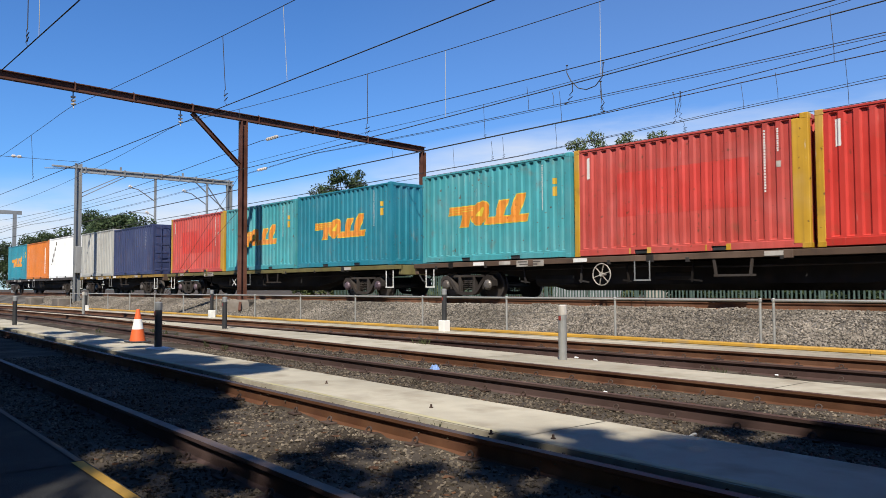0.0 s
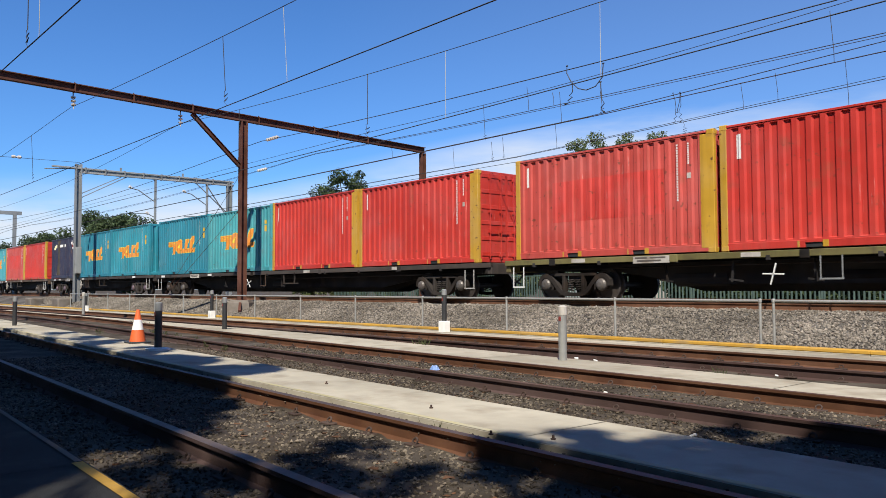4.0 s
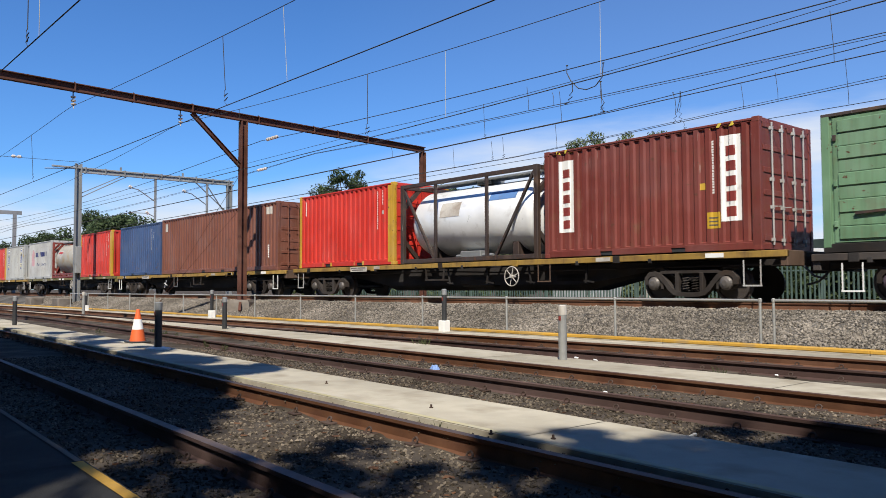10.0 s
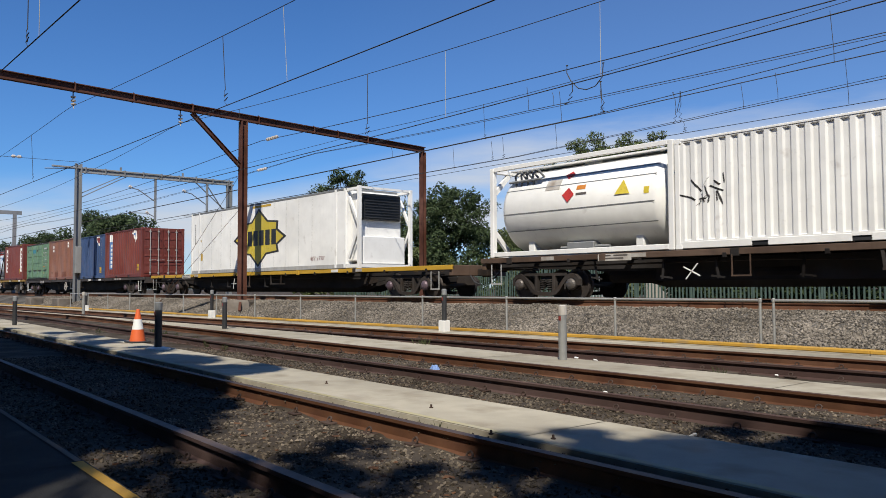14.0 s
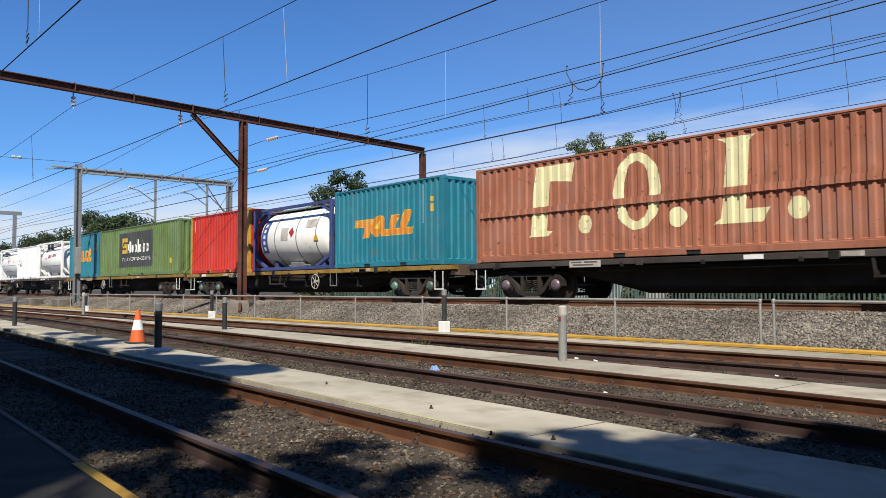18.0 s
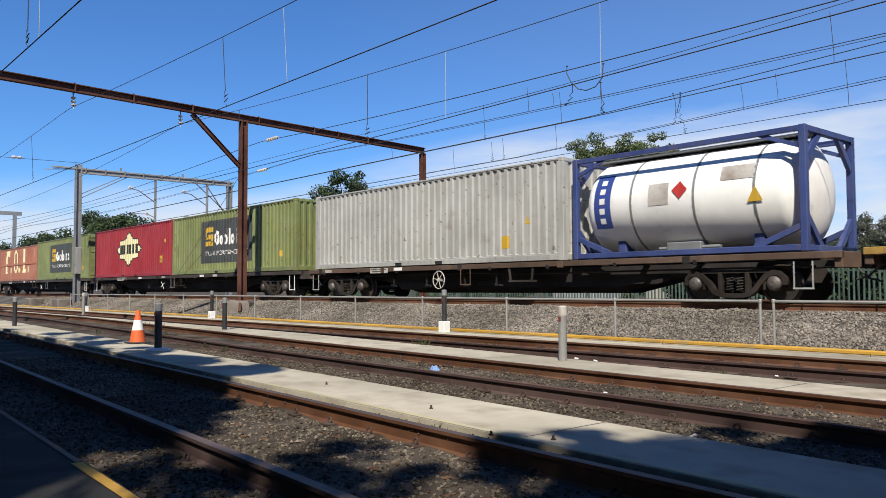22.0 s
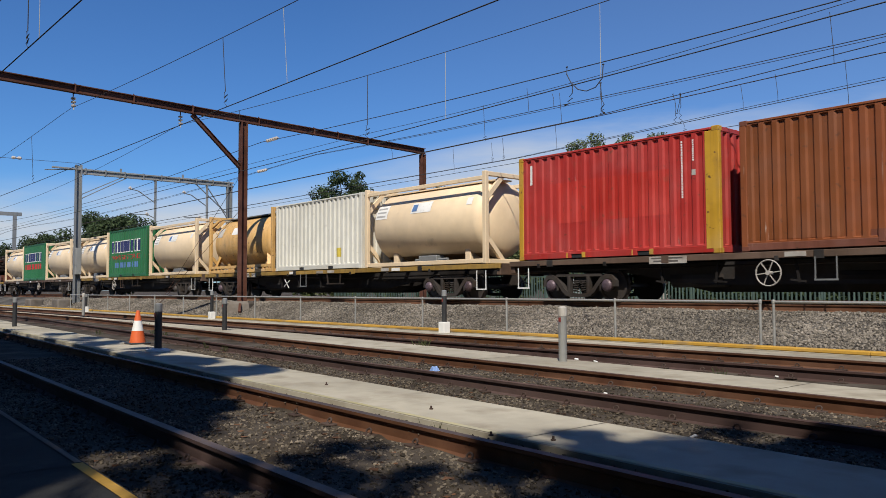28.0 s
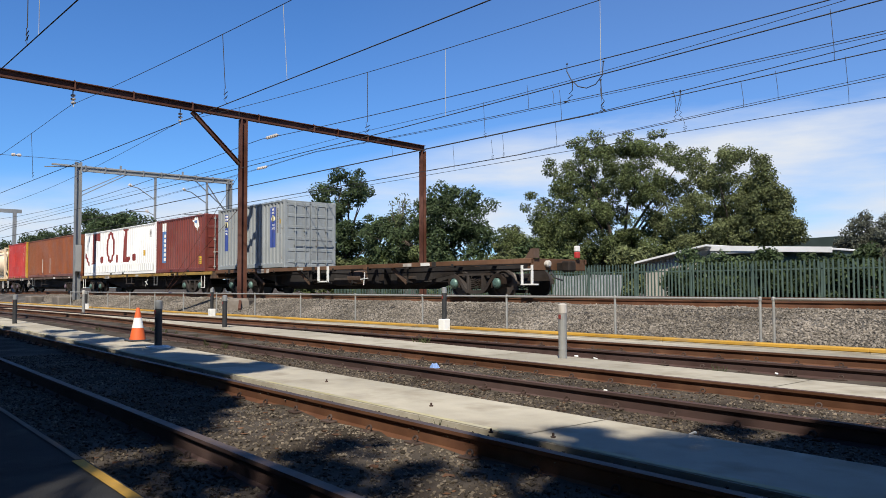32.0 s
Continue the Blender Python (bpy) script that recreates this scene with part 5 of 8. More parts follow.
        for x in (4.0, 6.0):
            s.rect(x + 0.02, x + 0.07, 0.3, 1.35, "label", "scrape", "pale scrape mark")
        s.rect(0.16, 2.1, 0.24, H - 0.12, "orange_rust", "repainted_patch", "darker orange repainted stretch", 0.003)
        for x in (2.6, 4.0, 8.2):
            s.rect(x, x + 0.5, 0.10, 0.34, "brown", "repair_patch", "", 0.02)
    elif kind == "brown_pale":
        for x, w in ((1.5, 0.75), (3.35, 0.85)):
            s.rect(x, x + w, 0.18, 0.55, "brown", "repair_patch", "dark repair patch", 0.006)
        for x, z in ((0.95, 2.25), (0.98, 2.0), (4.4, 2.4), (4.45, 2.2)):
            s.rect(x, x + 0.26, z, z + 0.17, "sign_white", "small_sticker")
    elif kind == "maroon":
        upright_label(s, 0.80, 1.27, 0.52, 2.58, "sign_sky", "sign_white", 6, "sign_white")
        s.polys([[(4.55, 2.5), (4.9, 2.66), (5.18, 2.62), (5.22, 2.2), (5.12, 1.94)]], "sign_white", "badge", "white and blue badge")
        s.polys([[(4.75, 2.45), (5.08, 2.55), (5.12, 2.25)]], "sign_sky", "badge_field", "", 0.007)
        s.bars(5.26, 1.0, 2.45, 0.06, 11)
        plate(s, 5.22, 0.38, 0.34, 0.36)
    elif kind == "maroon_grace":
        for x in (0.50, 5.14):
            upright_label(s, x, x + 0.46, 0.66, 2.55, "sign_white", "sign_maroon", 5)
        s.bars(4.92, 1.3, 2.5, 0.08, 10)
        plate(s, 4.80, 0.52, 0.32, 0.36)
        s.rect(4.62, 4.74, 1.4, 1.55, "sign_gold", "small_sticker")
        for x in (0.35, 4.9):
            s.polys([[(x + 0.16 * k, H - 0.12), (x + 0.08 + 0.16 * k, H - 0.12), (x + 0.14 + 0.16 * k, H - 0.03), (x + 0.06 + 0.16 * k, H - 0.03)] for k in range(4)], "sign_yellow", "hazard_stripes", "", 0.02)
    elif kind == "crimson":
        scheme_star(s, 5.93, 1.60, 2.12, 1.06, "sign_cream", "sign_black", True)
        s.bars(10.5, 1.4, 2.6, 0.07, 10)
        plate(s, 10.55, 0.7, 0.42, 0.36)
        s.rect(11.1, 11.3, 1.75, 1.92, "sign_gold", "small_sticker")
    elif kind in ("olive", "olive_blind", "grass"):
        scheme_panel(s)
        s.rect(10.9, 11.2, 0.6, 0.85, "sign_gold", "worn_sticker")
        s.rect(0.45, 0.75, 0.9, 1.5, "green_olive", "repair_patch", "", 0.008)
    elif kind == "green_dark":
        s.row(0.30, 5.10, 1.42, 2.12, 9, "sign_white", "wordmark_edge", 0.0, 0.86, "white edge of the blocks", 0.003)
        s.row(0.34, 5.14, 1.46, 2.08, 9, "sign_navy", "wordmark_bars", 0.0, 0.76, "navy blocks of a wordmark", 0.007)
        if i == 57:
            s.words("MOVING & STORING", 0.40, 1.02, 0.28, "sign_red", 4.6, label='red lettering "MOVING & STORING"')
            s.row(1.0, 4.9, 0.55, 0.85, 10, "sign_sky", "number_bars", 0.0, 0.7)
        else:
            s.row(0.45, 5.05, 0.86, 1.26, 10, "sign_red", "number_bars", 0.0, 0.72, "red bars of a painted number")
        s.rect(L - 0.85, L - 0.72, 1.6, 1.75, "sign_gold", "small_sticker")
    elif kind == "salmon":
        scheme_fcl(s, "sign_cream", 2.05)
        s.rect(0.2, L - 0.2, 1.30, 1.46, "salmon", "waist_rail", "pressed rail along the waist", 0.05)
        s.bars(L - 0.9, 1.9, 2.5, 0.08, 5)
    elif kind == "white_fcl":
        scheme_fcl(s, "sign_maroon", 1.35, 0.72, 2.62, 1.0)
        s.polys([[(0.12, 1.2), (0.2, 1.5), (1.0, 0.75), (1.0, 0.52)]], "sign_maroon", "slash_mark")
        for k in range(6):
            s.rect(0.2 + 1.95 * k, 2.1 + 1.95 * k, 0.18, 0.60, "white", "skirt_panel", "white steel skirt panel", 0.045)
        s.rect(10.3, 10.6, 1.0, 1.3, "sign_gold", "small_sticker")
        s.bars(11.2, 2.0, 2.4, 0.3, 3, "ink")
    elif kind == "grey40":
        s.rect(9.85, 10.15, 0.4, 0.75, "sign_gold", "worn_sticker")
        s.polys([[(10.75, 1.05), (11.0, 1.05), (10.87, 1.3)]], "sign_gold", "warning_triangle")


def container(i, u, L, kind, deck):
    label, wall, frame_m, posts, door, H = KINDS[kind]
    ob = thing("shipping_container", label, "container", "containers on the train")
    box_parts(ob, L, H, (wall, frame_m), posts, door)
    dress(kind, Side(ob, L, posts[0]), L, H, i)
    MOVING.append((ob, u + L / 2, deck))
    return ob


def tank_container(u, deck, frame_m, tank_m, label, style, L=6.06, H=2.60, R=1.10):
    ob = thing("tank_container", label, "tank container", "containers on the train")
    h = L / 2
    for sx in (-1, 1):
        for sy in (-1, 1):
            put("corner_post", cached(("tp", sx, sy, H), lambda: Shape().box(*sorted((sx * h, sx * (h - 0.15))), *sorted((sy * 1.215, sy * 1.07)), 0, H, 0.015).mesh("corner_post")), frame_m, ob)
        for z0 in (0.0, H - 0.15):
            put("end_rail", cached(("ter", sx, z0), lambda: Shape().box(*sorted((sx * h, sx * (h - 0.13))), -1.07, 1.07, z0 + 0.01, z0 + 0.14, 0.01).mesh("end_rail")), frame_m, ob)

        for sy in (-1, 1):
            for za, zb in ((H * 0.72, H - 0.1), (H * 0.28, 0.1)):
                put("end_brace", cached(("td", sx, sy, za), lambda: Shape().beam((sx * (h - 0.07), sy * 1.08, za), (sx * (h - 0.07), sy * 0.45, zb), 0.09, 0.14).mesh("end_brace")), frame_m, ob)
    for sy in (-1, 1):
        put("bottom_rail", cached(("tbr", sy, L), lambda: Shape().box(-h + 0.15, h - 0.15, *sorted((sy * 1.205, sy * 1.09)), 0.02, 0.15, 0.01).mesh("bottom_rail")), frame_m, ob)
        if style != "open":
            put("top_rail", cached(("ttr", sy, L), lambda: Shape().box(-h + 0.15, h - 0.15, *sorted((sy * 1.205, sy * 1.11)), H - 0.13, H - 0.01, 0.01).mesh("top_rail")), frame_m, ob)
    if style == "lattice":
        for sy in (-1, 1):
            for x0, x1 in ((-h + 0.1, -1.35), (h - 0.1, 1.35)):
                put("side_brace", Shape().beam((x0, sy * 1.16, H - 0.1), (x1, sy * 1.16, 0.1), 0.07, 0.07).mesh("side_brace"), frame_m, ob)
            for x in (-1.3, 1.0):
                put("side_post", Shape().beam((x, sy * 1.16, 0.1), (x, sy * 1.16, H - 0.05), 0.08, 0.08).mesh("side_post"), frame_m, ob)
    if style == "corner":
        for sy in (-1, 1):
            for sx in (-1, 1):
                put("knee_brace", Shape().beam((sx * (h - 0.1), sy * 1.14, 0.55), (sx * (h - 1.15), sy * 1.14, 0.12), 0.09, 0.12).mesh("knee_brace"), frame_m, ob)
                put("knee_brace", Shape().beam((sx * (h - 0.1), sy * 1.14, H - 0.45), (sx * (h - 1.0), sy * 1.14, H - 0.1), 0.07, 0.09).mesh("knee_brace"), frame_m, ob)
    if style == "open":
        for sy in (-1, 1):
            put("cradle_rail", Shape().box(-h + 0.1, h - 0.1, *sorted((sy * 1.2, sy * 1.10)), 0.22, 0.34).mesh("cradle_rail"), frame_m, ob)
            for k in range(14):
                x = -h + 0.5 + 0.39 * k
                put("cradle_post", cached(("cpost", sy), lambda: Shape().box(0, 0.09, *sorted((sy * 1.2, sy * 1.16)), 0.14, 0.24).mesh("cradle_post")), frame_m, ob, at=(x, 0, 0))
            for sx in (-1, 1):
                put("cradle_brace", Shape().beam((sx * (h - 0.1), sy * 1.12, H - 0.5), (sx * (h - 0.55), sy * 0.9, H - 0.15), 0.1).mesh("cradle_brace"), frame_m, ob)
                put("cradle_brace", Shape().beam((sx * (h - 0.55), sy * 1.05, 0.3), (sx * (h - 0.85), sy * 0.9, 0.95), 0.16, 0.12).mesh("cradle_brace"), frame_m, ob)
    zc, hl = H / 2 + 0.02, h - 0.16
    prof = [(-hl, 0.05), (-hl + 0.05, 0.45 * R), (-hl + 0.14, 0.74 * R), (-hl + 0.28, 0.93 * R), (-hl + 0.45, R)]
    prof += [(-a, r) for a, r in reversed(prof)]
    t = put("tank", cached(("tank", round(R, 2), L, H), lambda: Shape().lathe(prof, 40, "x", (0, 0, zc)).mesh("tank", True)), tank_m, ob, "round-ended cylindrical tank")
    if style in ("corner", "bands"):
        for x in (-1.25, 0.45, 1.9):
            put("band", cached(("band", R), lambda: Shape().lathe([(-0.03, R + 0.008), (0.03, R + 0.008)], 40, "x", (0, 0, zc)).mesh("band")), "grey_steel", t, "steel band round the tank", at=(x, 0, 0))
    put("walkway", cached(("walkw", L), lambda: Shape().box(-h + 0.2, h - 0.2, -0.55, 0.1, H - 0.09, H - 0.05).box(-0.3, 0.3, -0.3, 0.3, H - 0.2, H + 0.0).mesh("walkway")), "grey_steel" if style in ("corner", "lattice", "open") else frame_m, ob, "walkway grating along the top")
    for x in (-1.8, 1.8):
        put("saddle", cached(("saddle", R), lambda: Shape().box(-0.12, 0.12, -0.8, 0.8, 0.05, 0.55, 0.02).mesh("saddle")), frame_m, ob, at=(x, 0, 0))
    put("valve_box", cached("valve", lambda: Shape().box(-0.45, 0.45, -0.9, -0.55, 0.14, 0.34, 0.02).tube([(-0.7, -0.8, 0.2), (0.9, -0.8, 0.2)], 0.05, 8).mesh("valve_box")), "grey_steel", ob)

    def stick(x0, x1, a0, a1, mat, name, label="", d=0.006, form=""):
        """A label wrapped on the tank, from angle a0 up to a1 (degrees over the middle, on the near side)."""
        if form:
            def spot(x, a):
                return (x, -math.cos(radians(a)) * (R + 0.022), zc + math.sin(radians(a)) * (R + 0.022))
            xm, am = (x0 + x1) / 2, (a0 + a1) / 2
            q = [spot(xm, a0), spot(x1, am), spot(xm, a1), spot(x0, am)] if form == "diamond" else [spot(x0, a0), spot(x1, a0), spot(xm, a1)]
            put(name, mesh_of(name, q, [tuple(range(len(q)))]), mat, ob, label)
            return
        n = 8
        v = []
        for k in range(n + 1):
            a = radians(a0 + (a1 - a0) * k / n)
            for x in (x0, x1):
                v.append((x, -math.cos(a) * (R + d), zc + math.sin(a) * (R + d)))
        put(name, mesh_of(name, v, [(2 * k, 2 * k + 1, 2 * k + 3, 2 * k + 2) for k in range(n)], True), mat, ob, label)
    MOVING.append((ob, u + h, deck))
    return ob, stick


def reefer(u, deck):
    """The long white refrigerated box with its cooling unit at the rear end."""
    L, H, body = 14.2, 2.92, 13.42
    ob = thing("refrigerated_container", "long smooth white refrigerated container with a yellow badge", "container", "containers on the train")
    h = L / 2
    put("body", Shape().box(-h, -h + body, -1.22, 1.22, 0.12, H - 0.06, 0.02).mesh("body"), "white_box", ob, "smooth white insulated body")
    put("top_rail", Shape().box(-h - 0.004, -h + body + 0.004, -1.228, 1.228, H - 0.10, H - 0.01, 0.01).mesh("top_rail"), "grey_steel", ob)
    put("bottom_rail", Shape().box(-h, -h + body, -1.229, 1.229, 0.0, 0.16, 0.01).mesh("bottom_rail"), "grey_light", ob, "grey aluminium bottom rail")
    for x in (-h + 0.0, -h + 0.85, -h + body - 0.75, -h + body - 0.16):
        put("corner_post", Shape().box(x, x + 0.15, -1.232, 1.232, 0.02, H - 0.02, 0.01).mesh("corner_post"), "white_box", ob)
    for i in range(11):
        x = -h + 1.3 + 0.98 * i
        put("panel_joint", Shape().box(x, x + 0.012, -1.224, -1.218, 0.2, H - 0.14).mesh("panel_joint"), "grey_light", ob)
    x0 = -h + body
    put("cooling_unit", Shape().box(x0, x0 + 0.36, -1.0, 1.0, 0.25, H - 0.2, 0.04).mesh("cooling_unit"), "white_box", ob, "white cooling unit casing")
    g = put("louvre_panel", Shape().box(x0 + 0.36, x0 + 0.52, -0.85, 0.85, 1.75, H - 0.22, 0.03).mesh("louvre_panel"), "glass_black", ob, "black louvred grille")
    for k in range(8):
        put("louvre", Shape().box(x0 + 0.52, x0 + 0.56, -0.78, 0.78, 1.82 + 0.10 * k, 1.86 + 0.10 * k).mesh("louvre"), "black", g)
    put("lower_casing", Shape().box(x0 + 0.36, x0 + 0.66, -0.95, 0.95, 0.15, 1.15, 0.03).mesh("lower_casing"), "white_box", ob)
    sh = Shape()
    for sy in (-1, 1):
        sh.beam((h - 0.06, sy * 1.15, 0.0), (h - 0.06, sy * 1.15, H), 0.12, 0.12)
        sh.beam((x0 + 0.1, sy * 1.15, 0.35), (h - 0.06, sy * 1.15, 1.45), 0.08, 0.10)
        sh.beam((x0 + 0.1, sy * 1.15, H - 0.35), (h - 0.06, sy * 1.15, 1.50), 0.08, 0.10)
        sh.beam((x0, sy * 1.15, H - 0.08), (h, sy * 1.15, H - 0.08), 0.10, 0.10)
        sh.beam((x0, sy * 1.15, 0.08), (h, sy * 1.15, 0.08), 0.12, 0.12)
    sh.beam((h - 0.06, -1.1, H - 0.05), (h - 0.06, 1.1, H - 0.05), 0.08, 0.08)
    sh.beam((h - 0.06, -1.1, 0.08), (h - 0.06, 1.1, 0.08), 0.12, 0.12)
    put("guard_frame", sh.mesh("guard_frame"), "white_box", ob, "white tubular guard frame round the cooling unit")
    s = Side(ob, L, 0.1, False, -1.222)
    scheme_star(s, 6.85, 1.43, 2.32, 1.25, "sign_yellow", "sign_black", True)
    s.words("46'6\" x 9'10\"", 11.0, 0.34, 0.16, "sign_maroon", 1.0)
    s.rect(6.3, 7.9, H - 0.22, H - 0.13, "sign_gold", "yellow_strip")
    s.rect(1.1, 1.32, 0.62, 0.95, "sign_gold", "small_sticker")
    s.rect(1.08, 1.18, 1.5, 1.6, "sign_gold", "small_sticker")
    s.bars(0.45, 1.4, 2.4, 0.08, 10, "ink", label="row of small dark markings")
    MOVING.append((ob, u + h, deck))


def shed_box(u, deck):
    """The green louvre-sided box with four pressed door leaves in its near side."""
    L, H = 6.06, 2.76
    ob = thing("side_door_container", "pale green weathered container with four panelled side doors", "container", "containers on the train")
    h = L / 2
    put("body", Shape().box(-h + 0.02, h - 0.02, -1.17, 1.17, 0.12, H - 0.05, 0.02).mesh("body"), "green_pale", ob)
    put("roof_rail", Shape().box(-h, h, -1.215, 1.215, H - 0.07, H, 0.01).mesh("roof_rail"), "frame_dark", ob)
    put("bottom_rail", Shape().box(-h, h, -1.212, 1.212, 0.0, 0.18, 0.01).mesh("bottom_rail"), "under", ob)
    for x in (-h, h - 0.16):
        put("corner_post", Shape().box(x, x + 0.16, -1.216, 1.216, 0.1, H - 0.05, 0.01).mesh("corner_post"), "green_pale", ob)
    w = (L - 0.40) / 4
    for k in range(4):
        x = -h + 0.20 + w * k
        d = put("side_door", Shape().box(x + 0.02, x + w - 0.02, -1.192, -1.165, 0.2, H - 0.1).mesh("side_door"), "green_pale", ob, "panelled green door leaf")
        for j in range(9):
            z = 0.26 + 0.262 * j
            out = -1.222 if j % 2 == 0 else -1.200
            put("panel", Shape().box(x + 0.12, x + w - 0.14, out, -1.19, z, z + 0.245, 0.008).mesh("panel"), "green_pale", d)
        for z in (0.5, 1.3, 2.2):
            put("hinge", Shape().box(x + (0.02 if k % 2 == 0 else w - 0.10), x + (0.09 if k % 2 == 0 else w - 0.03), -1.225, -1.19, z, z + 0.12, 0.008).mesh("hinge"), "frame_dark" if z > 2 else "green_pale", d)
        put("lock_bar", Shape().tube([(x + (w - 0.06 if k % 2 == 0 else 0.06), -1.225, 0.2), (x + (w - 0.06 if k % 2 == 0 else 0.06), -1.225, H - 0.1)], 0.02, 6).mesh("lock_bar"), "green_pale", d)
        put("handle", Shape().beam((x + w * 0.3, -1.235, 0.75), (x + w * 0.7, -1.235, 0.78), 0.04, 0.05).mesh("handle"), "frame_dark", d)
    s = Side(ob, L, 0.1, False, -1.212)
    s.rect(1.75, 2.6, 2.08, 2.42, "teal", "repair_patch", "blue-green repainted patch")
    for word, z, w in (("MAXGROSS", 1.98, 0.48), ("TARE", 1.72, 0.26), ("NET", 1.46, 0.18), ("CU.CAP.", 1.20, 0.38)):
        s.words(word, 4.62, z, 0.10, "sign_white", w, proud=0.03)
        s.row(5.2, 5.62, z + 0.05, z + 0.09, 4, "sign_white", "number_bars", proud=0.03)
    s.row(5.0, 5.62, 2.30, 2.40, 6, "sign_white", "number_bars", proud=0.03)
    s.rect(4.85, 5.15, 0.98, 1.06, "sign_orange", "small_sticker", "", 0.03)
    s.polys([[(4.8, 0.45), (5.05, 0.45), (4.92, 0.7)]], "sign_gold", "warning_triangle")
    MOVING.append((ob, u + h, deck))


def flat_rack(u, deck):
    """Stacked rust-red flat racks with a sagging load of dark steel mats."""
    L = 12.2
    ob = thing("flat_rack", "stacked rust-red steel flat racks with folded ends", "flat rack")
    h = L / 2
    for sy in (-1, 1):
        lo, hi = sorted((sy * 1.21, sy * 1.09))
        put("side_beam", Shape().box(-3.4, 3.5, lo, hi, 0.02, 0.27, 0.012).mesh("side_beam"), "bogie_red", ob)
        put("side_beam", Shape().box(-2.9, 3.5, lo, hi, 0.29, 0.57, 0.012).mesh("side_beam"), "bogie_red", ob)
        for x0, x1, z1 in ((-h, -3.5, 0.40), (3.55, h, 0.56)):
            put("end_box", Shape().box(x0, x1, lo, hi, 0.02, z1 - 0.14, 0.012).box(x0, x1, lo + 0.01, hi - 0.01, z1 - 0.10, z1, 0.012).mesh("end_box"), "bogie_red", ob, "boxed end of the rack")
    for z in (0.2, 0.5):
        put("deck_boards", Shape().box(-h + 0.1, h - 0.1, -1.08, 1.08, z, z + 0.05).mesh("deck_boards"), "bogie_red", ob)
    for sx, z1 in ((-1, 0.42), (1, 0.58)):
        put("end_frame", Shape().box(*sorted((sx * h, sx * (h - 0.25))), -1.2, 1.2, 0.03, z1, 0.015).mesh("end_frame"), "brown", ob)
        for sy in (-1, 1):
            put("corner_casting", Shape().box(*sorted((sx * (h + 0.01), sx * (h - 0.18))), *sorted((sy * 1.222, sy * 1.05)), 0.0, 0.14, 0.01).mesh("corner_casting"), "under", ob)
    put("folded_end_wall", Shape().box(-3.3, -2.2, -1.15, 1.15, 0.46, 0.60, 0.012).box(-3.0, -2.6, -1.18, -1.1, 0.58, 0.66, 0.01).mesh("folded_end_wall"), "bogie_red", ob)
    put("hinge_post", Shape().beam((-2.35, -1.16, 0.5), (-2.1, -1.16, 0.12), 0.06, 0.05, (0, 1, 0)).mesh("hinge_post"), "bogie_red", ob)
    for i in range(9):
        put("lashing_ring", Shape().box(-h + 0.7 + 1.3 * i, -h + 0.85 + 1.3 * i, -1.24, -1.2, 0.1, 0.22, 0.01).mesh("lashing_ring"), "under", ob)
    # dark plates on the beam stand for the shaded pocket openings
    for x in (-2.4, -0.9, 2.5, 4.5):
        put("fork_pocket", Shape().box(x, x + 0.42, -1.225, -1.2, 0.34, 0.46).mesh("fork_pocket"), "under", ob)
    s = Side(ob, L, 0.1, False, -1.212)
    for x in (2.7, 3.3, 3.55, 8.6, 8.9):
        s.rect(x, x + 0.2, 0.10, 0.22, "sign_white", "small_sticker")
    s.row(6.6, 7.4, 0.12, 0.19, 6, "label", "wordmark_bars")
    MOVING.append((ob, u + h + 0.15, deck))
    load = thing("bundle_of_steel_mats", "sagging pile of dark rusty steel mesh mats on the flat racks", "steel mats")
    rng = random.Random(11)
    LAYERS = 16

    def dip(x, k):
        low = 0.63 + 0.42 * ((x + 0.9) / 4.8) ** 2
        thick = 1.05 + 0.42 * min(1.15, abs(x + 0.2) / 3.7) ** 2
        return low + thick * k / (LAYERS - 1)

    for layer in range(LAYERS):
        sh = Shape()
        x0, x1 = -4.25 + 0.22 * rng.random(), 3.95 - 0.75 * layer / LAYERS - 0.35 * rng.random()
        wob = rng.uniform(-0.03, 0.03)
        for k in range(9):
            y = -1.13 + 0.283 * k + rng.uniform(-0.05, 0.05)
            pts = []
            for j in range(13):
                x = x0 + (x1 - x0) * j / 12 + (rng.uniform(-0.25, 0.15) if j == 12 else 0)
                pts.append((x, y + rng.uniform(-0.02, 0.02), dip(x, layer) + wob + rng.uniform(-0.025, 0.025)))
            sh.tube(pts, 0.021, 4)
        for j in range(30):
            x = x0 + (x1 - x0) * (j + rng.random() * 0.5) / 30
            z = dip(x, layer) + wob + 0.03
            sh.tube([(x, -1.18, z), (x + rng.uniform(-0.25, 0.25), 1.16, z + rng.uniform(-0.04, 0.04))], 0.019, 4)
        for j in range(26):
            x = x0 + (x1 - x0 - 0.5) * (j + rng.random() * 0.5) / 26
            sh.beam((x, -1.16 + 0.1 * rng.random(), dip(x, layer)), (x + 0.3, -1.16 + 0.1 * rng.random(), dip(x + 0.3, layer + 1.0)), 0.025, 0.02, (0, 1, 0))
        put("steel_mat", sh.mesh("steel_mat"), "frame_dark" if layer % 3 else "under", load, "bent dark steel mesh mat")
    for k in range(40):
        x, y, z = rng.uniform(2.7, 3.6), -1.15 + 2.3 * rng.random(), 1.45 + rng.uniform(0.0, 0.85)
        put("mat_end", cached("matend", lambda: Shape().box(0, 0.17, 0, 0.24, 0, 0.10, 0.02).mesh("mat_end")), "frame_dark" if k % 3 else "bogie_red", load, "rusty end block of a mat" if not k else "", at=pose(x, y, z, rng.uniform(-20, 20), rng.uniform(-25, 10), rng.uniform(-20, 20)))
